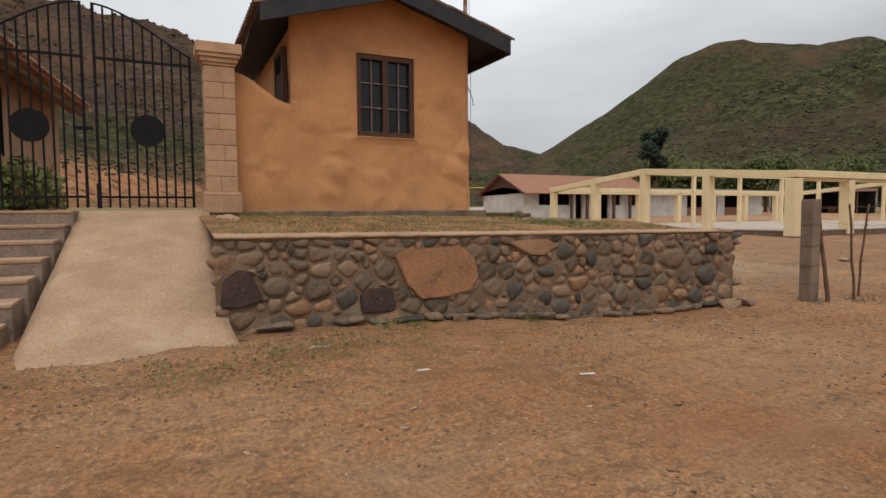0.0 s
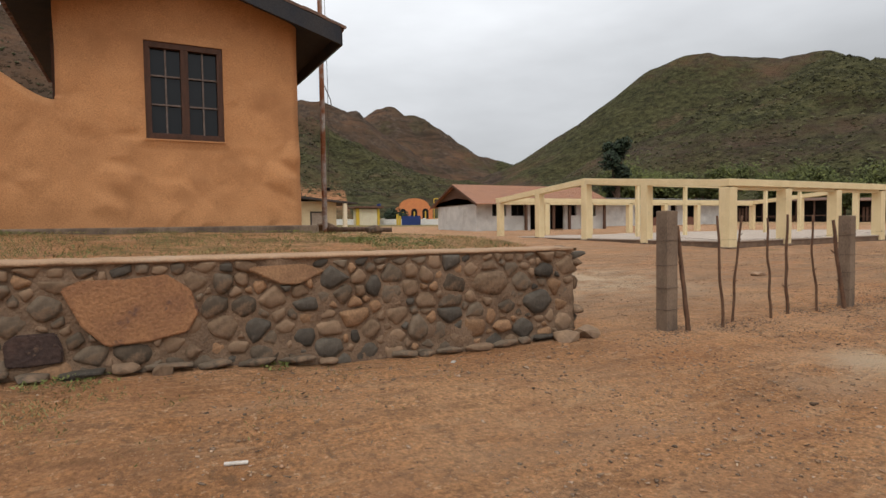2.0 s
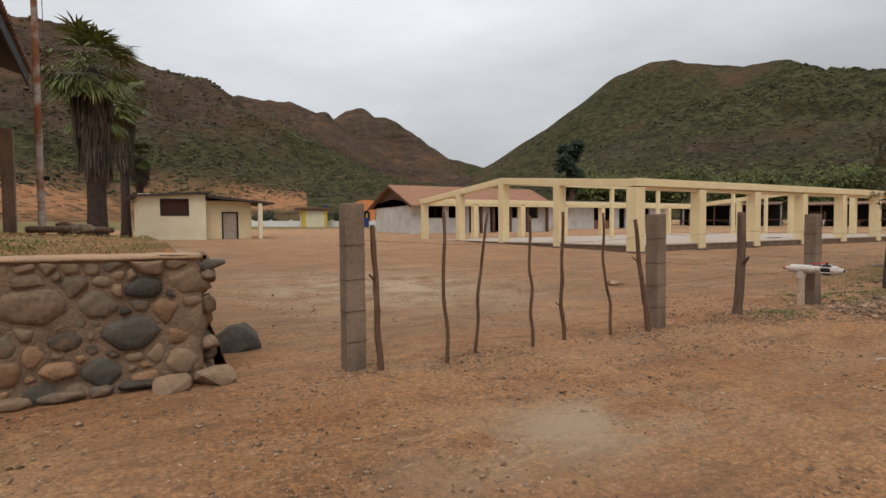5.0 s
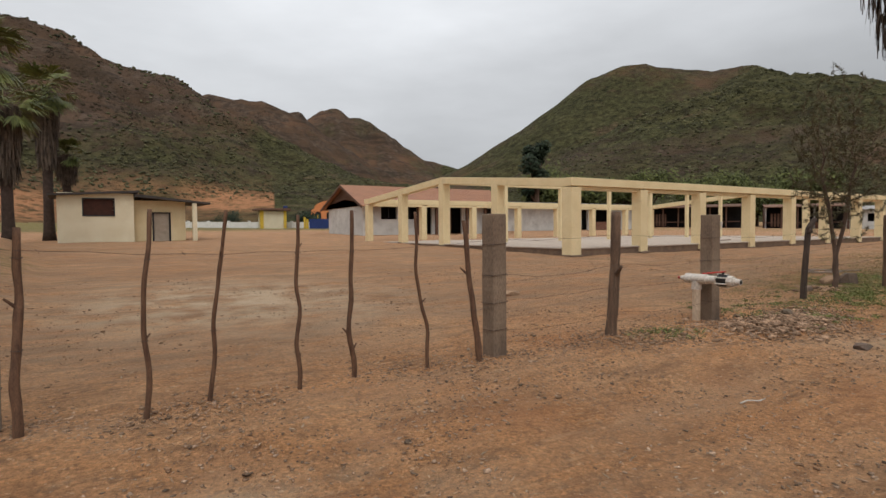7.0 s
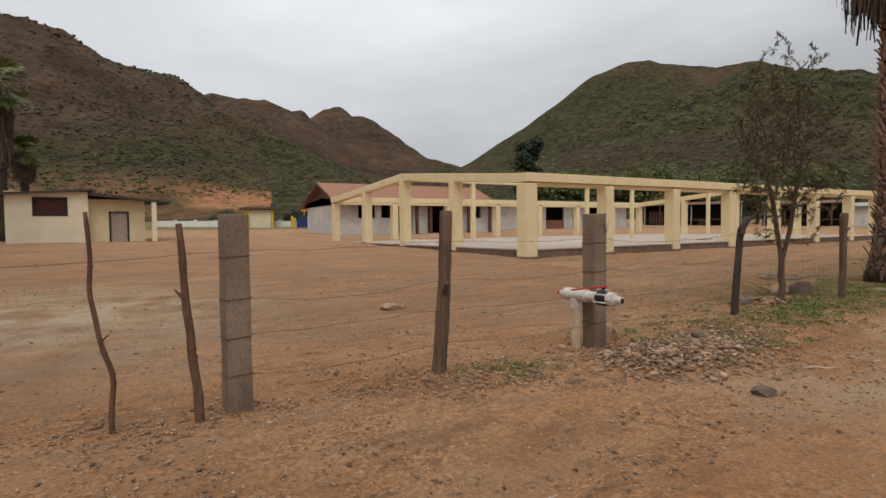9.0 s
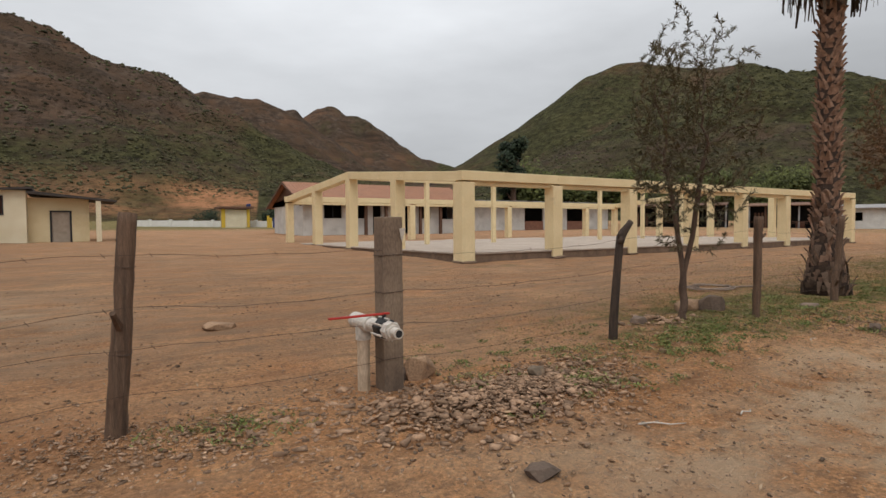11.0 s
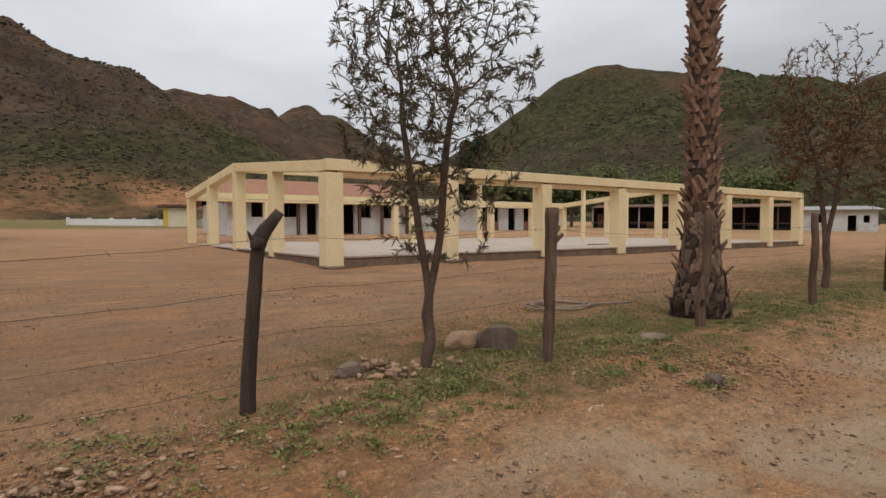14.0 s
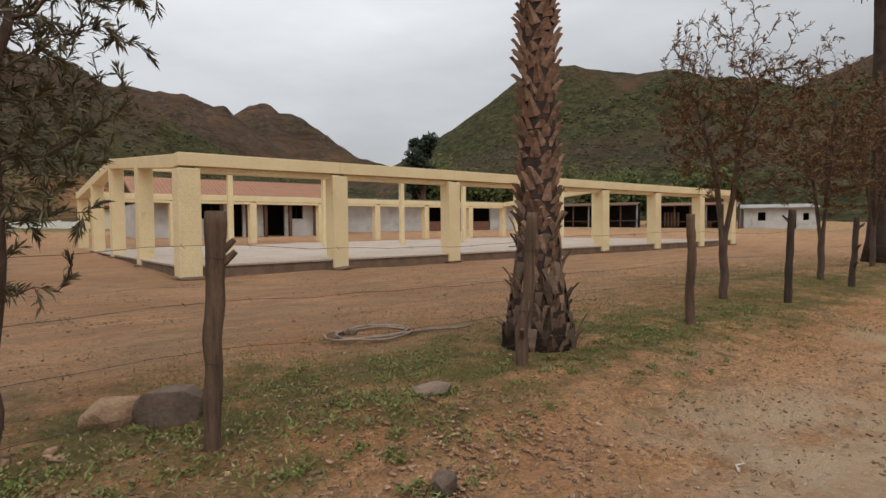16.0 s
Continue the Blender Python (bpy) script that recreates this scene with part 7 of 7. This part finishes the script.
def palm(x, y, trunk_h, r_base, r_top, skirt, crown_r, seed, label, boots=True, z=None, fronds=34, wide=0.55):
    """A fan palm: a trunk clad in cut leaf bases, a skirt of dead fronds and a crown of fans."""
    rnd = random.Random(seed)
    z = gz(x, y) if z is None else z
    p = thing("palm", x, y, z, label, "palm tree", "palms")
    pts = [(0.03 * noise.noise((i * 0.4, seed, 0)), 0.03 * noise.noise((i * 0.4, seed, 5)), -0.1 + (trunk_h + 0.1) * i / 14) for i in range(15)]
    rad = [r_top + (r_base - r_top) * math.exp(-3.2 * i / 14 * trunk_h / 2.6) for i in range(15)]
    part("trunk", tube(pts, rad, 16), M_PALMBARK, p, flat=False)

    def radius(h):
        return r_top + (r_base - r_top) * math.exp(-3.2 * (h + 0.1) / (trunk_h + 0.1) * trunk_h / 2.6)

    def boot_mesh(L, w, t, mtl):
        bm = bmesh.new()
        rows = []
        for k, (u, ww, bend) in enumerate(((0, 1.0, 0), (0.35, 0.8, 0.10), (0.7, 0.55, 0.30), (1.0, 0.28, 0.62))):
            c = Vector((0, -bend * L * 0.55, u * L))
            rows.append([bm.verts.new(c + Vector((sx * w * ww, sy * t, 0))) for sx, sy in ((-1, 0.2), (0, -1), (1, 0.2), (0, 0.5))])
        for a, b in zip(rows, rows[1:]):
            for k in range(4):
                bm.faces.new((a[k], a[(k + 1) % 4], b[(k + 1) % 4], b[k]))
        bm.faces.new(rows[-1])
        bmesh.ops.recalc_face_normals(bm, faces=bm.faces)
        return mesh_of("leaf_base", bm, mtl)

    if boots:
        up = [boot_mesh(0.15, 0.074, 0.028, M_BOOT), boot_mesh(0.18, 0.064, 0.030, M_BOOT), boot_mesh(0.12, 0.080, 0.030, M_BOOT)]
        low = [boot_mesh(0.30, 0.060, 0.016, M_OLDBOOT), boot_mesh(0.22, 0.052, 0.018, M_OLDBOOT), boot_mesh(0.26, 0.044, 0.014, M_BOOT)]
        count, h, k = 0, 0.02, 0
        rest = bmesh.new()
        while h < min(trunk_h, 6.2):
            r = radius(h)
            base_part = h < 1.35
            n = max(8, int(2 * math.pi * r / (0.095 if base_part else 0.125)))
            for i in range(n):
                a = (i + 0.5 * (k % 2)) * 2 * math.pi / n + rnd.uniform(-0.1, 0.1)
                mesh = (low if base_part else up)[rnd.randint(0, 2)]
                if base_part:
                    tilt = rnd.uniform(158, 182) if rnd.random() < 0.86 else rnd.uniform(2, 12)
                else:
                    tilt = rnd.uniform(4, 20)
                lift = 0.22 if tilt > 90 else 0.0
                m = pose(x + (r - 0.012) * math.sin(a), y - (r - 0.012) * math.cos(a), z + h + lift + rnd.uniform(-0.05, 0.05)) @ pose(0, 0, 0, 0, 0, math.degrees(a)) @ pose(0, 0, 0, tilt, rnd.uniform(-22, 22), 0) @ Matrix.Diagonal((rnd.uniform(0.7, 1.25), 1, rnd.uniform(0.7, 1.35), 1))
                if count < 300:
                    ob = new("leaf_base", mesh)
                    ob.matrix_world = m
                    ob.parent = p
                    ob.matrix_parent_inverse = p.matrix_world.inverted()
                else:
                    old = len(rest.verts)
                    rest.from_mesh(mesh)
                    rest.verts.ensure_lookup_table()
                    bmesh.ops.transform(rest, matrix=p.matrix_world.inverted() @ m, verts=rest.verts[old:])
                count += 1
            h += 0.105 if base_part else 0.125
            k += 1
        tagged(part("leaf_base_cladding", rest, M_BOOT, p), kind="stuff")
    # skirt of hanging dead fronds
    vs, fs = [], []
    s0, s1 = skirt
    for _ in range(int(900 * max(1.0, (s1 - s0) / 2))):
        a, h = rnd.uniform(0, 6.283), rnd.uniform(s0 + 0.4, s1)
        r = r_top + rnd.uniform(0.02, wide) * (0.45 + 0.55 * clamp((h - s0) / (s1 - s0) * 1.6))
        L, w = rnd.uniform(0.5, 1.1), rnd.uniform(0.015, 0.05)
        q = Vector((r * math.cos(a), r * math.sin(a), h))
        e = q + Vector((rnd.uniform(-0.12, 0.12), rnd.uniform(-0.12, 0.12), -L))
        o = Vector((-math.sin(a), math.cos(a), rnd.uniform(-0.3, 0.3))) * w
        n0 = len(vs)
        vs += [q - o, q + o, e + o * 0.5, e - o * 0.5]
        fs.append((n0, n0 + 1, n0 + 2, n0 + 3))
    ob = new("dead_skirt", sheet("dead_skirt", [tuple(v) for v in vs], fs, M_THATCH))
    ob.parent = p
    tagged(ob, "hanging skirt of dead grey-brown fronds")
    # green fans
    vs, fs = [], []
    stalk = bmesh.new()
    for i in range(fronds):
        a, el = rnd.uniform(0, 6.283), rnd.uniform(-0.7, 1.25)
        d = Vector((math.cos(a) * math.cos(el), math.sin(a) * math.cos(el), math.sin(el)))
        st = Vector((0, 0, trunk_h + 0.1))
        L = crown_r * rnd.uniform(0.45, 0.62)
        hub = st + d * L + Vector((0, 0, -0.12 * L))
        tube([st, st + d * L * 0.5, hub], [0.022, 0.016, 0.010], 4, stalk)
        side = d.cross(Vector((0, 0, 1))).normalized()
        upv = side.cross(d)
        for k in range(22):
            t = (k / 21 - 0.5) * 2.5
            ld = (d * math.cos(t) + side * math.sin(t)).normalized()
            tip = hub + ld * crown_r * rnd.uniform(0.36, 0.5)
            tip += Vector((0, 0, -0.22 * crown_r * rnd.uniform(0.3, 1.0)))
            mid = hub.lerp(tip, 0.55) + Vector((0, 0, 0.05 * crown_r))
            o = ld.cross(upv).normalized() * 0.022 * crown_r
            n0 = len(vs)
            vs += [hub, mid + o, tip, mid - o]
            fs.append((n0, n0 + 1, n0 + 2, n0 + 3))
    part("stalks", stalk, M_FROND, p)
    ob = new("crown", sheet("crown", [tuple(v) for v in vs], fs, M_FROND))
    ob.parent = p


palm(28.17, 6.34, 9.2, 0.46, 0.18, (6.0, 9.2), 2.2, 2, "tall fan palm with a rough boot-clad trunk by the fence", wide=1.25)
palm(47.0, 7.7, 12.4, 0.50, 0.22, (9.6, 12.4), 2.3, 3, "tall fan palm with a dead frond skirt along the fence", boots=False, wide=1.3)
palm(7.05, 28.0, 7.0, 0.40, 0.25, (2.9, 7.0), 2.3, 4, "tall fan palm with a long dead skirt near the shed", boots=False)
palm(7.3, 38.2, 7.2, 0.38, 0.26, (3.4, 7.2), 2.2, 5, "fan palm with a shaggy dead skirt near the shed", boots=False)
palm(9.93, 51.0, 6.2, 0.36, 0.26, (4.4, 6.2), 1.6, 9, "short fan palm with a green crown behind the shed", boots=False)
palm(8.84, 48.5, 10.2, 0.45, 0.3, (5.2, 10.2), 2.5, 6, "fan palm with yellowing fronds near the shed", boots=False)


def broad_tree(x, y, h, w, seed, label, foliage, n=2600, leaf=0.16, group="valley trees", columnar=False, bush=False):
    """A rounded valley tree: limbs and many small leaf clumps with gaps."""
    rnd = random.Random(seed)
    z = max(gz(x, y), float(hills_z(np.array([float(x)]), np.array([float(y)]))[0]))
    t = thing("tree", x, y, z, label, "tree", group)
    bm = bmesh.new()
    tube([(0, 0, -0.3), (0.1, 0, h * 0.25), (0, 0.1, h * 0.55)], [0.035 * h, 0.028 * h, 0.012 * h], 8, bm)
    lobes = []
    for k in range(9):
        a, u = rnd.uniform(0, 6.283), rnd.uniform(0.25, 0.8)
        c = Vector((w * 0.5 * u * math.cos(a), w * 0.5 * u * math.sin(a), h * (rnd.uniform(0.25, 0.9) if columnar else rnd.uniform(0.12, 0.6) if bush else rnd.uniform(0.4, 0.82))))
        lobes.append((c, w * rnd.uniform(0.16, 0.30)))
        tube([(0, 0, h * 0.25), c * 0.6 + Vector((0, 0, h * 0.1)), c], [0.014 * h, 0.009 * h, 0.003 * h], 5, bm)
    part("trunk", bm, M_BARK, t)
    vs, fs = [], []
    for i in range(n):
        c, r = lobes[rnd.randint(0, len(lobes) - 1)]
        d = Vector((rnd.gauss(0, 1), rnd.gauss(0, 1), rnd.gauss(0, 1))).normalized()
        q = c + d * r * rnd.uniform(0.45, 1.08) * (1 + 0.25 * noise.noise(d * 2 + c)) + Vector((0, 0, rnd.uniform(-0.1, 0.2) * r))
        o1 = Vector((rnd.uniform(-1, 1), rnd.uniform(-1, 1), rnd.uniform(-1, 1))).normalized()
        o2 = o1.orthogonal().normalized()
        s = leaf * rnd.uniform(0.6, 1.4)
        n0 = len(vs)
        vs += [q - o1 * s, q + o2 * s * 0.6, q + o1 * s, q - o2 * s * 0.6]
        fs.append((n0, n0 + 1, n0 + 2, n0 + 3))
    ob = new("crown", sheet("crown", [tuple(v) for v in vs], fs, foliage))
    ob.parent = t


broad_tree(80, 77, 16.5, 6.5, 1, "tall dark columnar tree beyond the yard", M_DARKFOL, 5000, 0.34, columnar=True)
_r = random.Random(77)
for i in range(13):
    broad_tree(86 + 5.2 * i + _r.uniform(-1.5, 1.5), 84 - 2.2 * i + _r.uniform(-3, 6), _r.uniform(9.5, 13.0), _r.uniform(9, 12.5), 100 + i, "rounded green tree in the row beyond the yard", M_TREEFOL, 3600, 0.36)
for i, (x, y, h, w) in enumerate(((47, 165, 5.5, 9.5), (45, 96, 3.4, 5.0), (52, 112, 4.0, 6.0))):
    broad_tree(x, y, h, w, 200 + i, "low dark bush at the foot of the hill", M_DARKFOL, 1400, 0.22, "far bushes", bush=True)


def scrub():
    """Bushes dotted over the lower hillsides, as one cover."""
    rnd = np.random.default_rng(7)
    N = 42000
    az = np.radians(rnd.uniform(-88, 30, N))
    r = 85 * (520 / 85) ** (rnd.random(N) ** 0.8)
    x, y = 12 - np.sin(az) * r, -2 + np.cos(az) * r
    h = hills_z(x, y)
    keep = (h > ground_z(x, y) + np.where(x < 160, 10.0, 1.0)) & (rnd.random(N) < 0.45 + 0.9 * fbm(x, y, 60, 3, 4))
    x, y, h = x[keep], y[keep], h[keep]
    s = rnd.uniform(0.25, 0.85, len(x)) ** 1.3 * (0.8 + h / 140)
    bm = bmesh.new()
    bmesh.ops.create_icosphere(bm, subdivisions=1, radius=1.0)
    bv = np.array([v.co[:] for v in bm.verts])
    bf = np.array([[v.index for v in f.verts] for f in bm.faces])
    bm.free()
    k = len(bv)
    jit = 1 + 0.35 * rnd.standard_normal((len(x), k, 1)).clip(-1.5, 1.5)
    v = bv[None] * jit * s[:, None, None] * np.array([1.0, 1.0, 0.72]) + np.stack([x, y, h + 0.25 * s], -1)[:, None, :]
    f = bf[None] + (np.arange(len(x)) * k)[:, None, None]
    tagged(new("hill_scrub", sheet("hill_scrub", v.reshape(-1, 3), f.reshape(-1, 3), M_SCRUB)), "dark green scrub bushes dotted over the hillsides", "scrub", kind="stuff")


M_SCRUB = mat("scrub_bush", (0.086, 0.080, 0.038), (0.060, 0.057, 0.029), 0.95, 0.05, 2, 0.0, vary=0.5, island=True)
scrub()

# ---------------------------------------------------------------- far side of the yard


def pump_house():
    x, y = 36.5, 89.3
    s = thing("pump_house", x, y, gz(x, y), "small white kiosk with yellow corner posts and a flat tiled roof", "kiosk")
    s.scale = (1.2, 1.2, 1.2)
    part("wall", box(-1.2, 1.4, 0, 2.4, -0.2, 2.25), M_SHED, s)
    part("corner_post", box(-1.62, -1.21, -0.1, 0.25, -0.2, 2.3), M_YELLOW, s)
    part("corner_post", box(1.41, 1.75, -0.1, 0.25, -0.2, 2.3), M_YELLOW, s)
    part("roof", box(-1.9, 2.2, -0.5, 2.8, 2.32, 2.62, 0.05), M_DARKTILE, s)
    part("post_cap", box(1.38, 1.80, -0.45, 0.1, 2.63, 2.95, 0.05), M_BLUE, s, "blue painted post cap")


pump_house()


def boundary_wall():
    a, b = Vector((24.0, 106.0, 0)), Vector((56.0, 76.0, 0))
    d = b - a
    w = thing("boundary_wall", a.x, a.y, 0, "low whitewashed boundary wall across the yard", "wall", yaw=math.degrees(math.atan2(d.y, d.x)), kind="structure")
    n = 12
    for i in range(n):
        u = d.length / n
        p = a + d * (i / n)
        z = gz(p.x, p.y)
        part("panel", box(i * u + 0.2, (i + 1) * u - 0.004, -0.1, 0.1, z - 0.4, z + 0.95), M_WHITEWALL, w)
        part("pier", box(i * u - 0.2, i * u + 0.196, -0.16, 0.16, z - 0.4, z + 1.15), M_WHITEWALL, w)


M_WHITEWALL = mat("bright_whitewash", (0.72, 0.70, 0.66), (0.64, 0.62, 0.57), 0.9, 1, 20, 0.1)
boundary_wall()


def arcade():
    """The bright orange arched front beyond the wall."""
    x, y = 51.0, 102.0
    s = thing("orange_arcade", x, y, gz(x, y), "small orange building front with three arches and a curved parapet", "building", yaw=-28)
    outline = [(-3.6, -0.3), (3.6, -0.3), (3.6, 3.0)] + [(2.9 * math.cos(math.pi * k / 14), 3.4 + 1.5 * math.sin(math.pi * k / 14)) for k in range(15)] + [(-3.6, 3.0)]
    part("front", prism(outline, 0, 0.3, "y"), M_ORANGE, s)
    for cx in (-2.2, 0, 2.2):
        arch = [(cx - 0.6, 0.9), (cx + 0.6, 0.9)] + [(cx + 0.6 * math.cos(math.pi * k / 8), 2.3 + 0.6 * math.sin(math.pi * k / 8)) for k in range(9)]
        # flat black shape on the solid front, painted as the arch's shade
        part("arch_shade", prism(arch, -0.04, -0.004, "y"), M_INSHADE, s, "flat black arch painted as the shade of an opening")
        part("column", box(cx - 0.12, cx + 0.12, -0.10, -0.042, 0.9, 2.3), M_YELLOW, s)
    part("body", box(-3.5, 3.5, 0.304, 5, -0.3, 3.0), M_ORANGE, s)
    g = thing("blue_panel", 42.2, 84.6, gz(42.2, 84.6), "blue painted panel beside yellow posts", "panel", yaw=-43)
    part("board", box(-1.6, 1.6, -0.05, 0.05, 0.02, 1.5), M_BLUE, g)
    part("post", box(-2.5, -2.2, -0.1, 0.1, -0.1, 1.8), M_YELLOW, g, "yellow post")
    part("post", box(-2.1, -1.75, -0.1, 0.1, -0.1, 1.5), M_YELLOW, g)
    f = thing("play_frame", 60, 104, gz(60, 104), "tall yellow tubular play frame", "play frame", yaw=-30)
    for px_ in (-3.2, 3.2):
        part("upright", tube([(px_, 0, -0.1), (px_, 0, 5.0)], 0.09, 8), M_YELLOW, f)
    part("crossbar", tube([(-3.2, 0, 5.0), (3.2, 0, 5.0)], 0.09, 8), M_YELLOW, f)
    h = thing("hut", 56, 112, gz(56, 112), "grey gabled hut at the foot of the hill", "hut", yaw=-28)
    part("wall", box(-3, 3, 0, 5, -0.3, 2.0), M_WHITE, h)
    part("roof", prism([(-3.8, 1.9), (0, 4.2), (3.8, 1.9), (3.8, 2.1), (0, 4.4), (-3.8, 2.1)], -0.6, 5.4, "y"), M_FELT, h)


arcade()


def open_shelters():
    """Low tin-roofed sheds beyond the pavilion."""
    for x, y, L, yaw, seed in ((104.0, 62.0, 16.0, -62, 1), (112.0, 47.0, 12.0, -60, 2)):
        s = thing("open_shelter", x, y, gz(x, y), "dark open shelter of poles under an old tin roof", "shelter", "open shelters", yaw=yaw)
        part("roof", prism([(-0.8, 3.6), (5.0, 4.2), (5.0, 4.3), (-0.8, 3.72)], -L / 2, L / 2, "x"), M_DARKTILE, s)
        # back wall coloured black for the shade under the roof
        part("back_wall", box(-L / 2, L / 2, 4.6, 4.75, -0.2, 4.1), M_INSHADE, s, "plank back wall coloured black for the shade under the roof")
        part("end_wall", box(-L / 2, -L / 2 + 0.12, 0.2, 4.59, -0.2, 3.7), M_BROWNPOST, s)
        n = int(L / 2.4)
        for i in range(n + 1):
            part("pole", tube([(-L / 2 + 0.2 + i * (L - 0.4) / n, -0.2, -0.2), (-L / 2 + 0.25 + i * (L - 0.4) / n, -0.2, 3.64)], 0.13, 8), M_BROWNPOST if i % 3 else M_GREYSHEET, s)
        for i in range(5):
            part("board", box(-L / 2 + 1 + i * 0.5, -L / 2 + 1.3 + i * 0.5, 0.3, 0.36, 0.3, 2.6), M_BROWNPOST, s)
        part("bench", box(-1.5, 2.5, 1.0, 1.6, 0.75, 0.85), M_BROWNPOST, s)
        part("crate", box(1.0, 2.2, 2.0, 3.0, -0.05, 1.0), M_BRICK, s)
        part("rail", box(-L / 2, L / 2, -0.45, -0.37, 1.0, 1.12), M_BROWNPOST, s)


open_shelters()


def white_house():
    x, y = 120.0, 38.0
    s = thing("white_house", x, y, gz(x, y), "low white house with a grey tin roof and dark windows", "house", yaw=-58)
    part("wall", opening_wall(-5.0, 5.0, -0.3, 3.2, 0, 0.25, [(-3.0, -1.9, 1.3, 2.6), (1.2, 2.3, 0, 2.4), (3.2, 4.0, 1.3, 2.4)]), M_WHITE, s)
    part("side_wall", box(-5.0, -4.75, 0.254, 5, -0.3, 3.4), M_WHITE, s)
    part("side_wall", box(4.75, 5.0, 0.254, 5, -0.3, 3.4), M_WHITE, s)
    # black sheet for the shade behind door and windows
    part("shade_sheet", box(-4.7, 4.7, 2.5, 2.6, -0.3, 3.2), M_INSHADE, s, "black sheet standing in for the shade indoors")
    part("roof", prism([(-0.7, 3.2), (5.3, 3.9), (5.3, 4.0), (-0.7, 3.32)], -5.6, 5.6, "x"), M_GREYSHEET, s)


white_house()
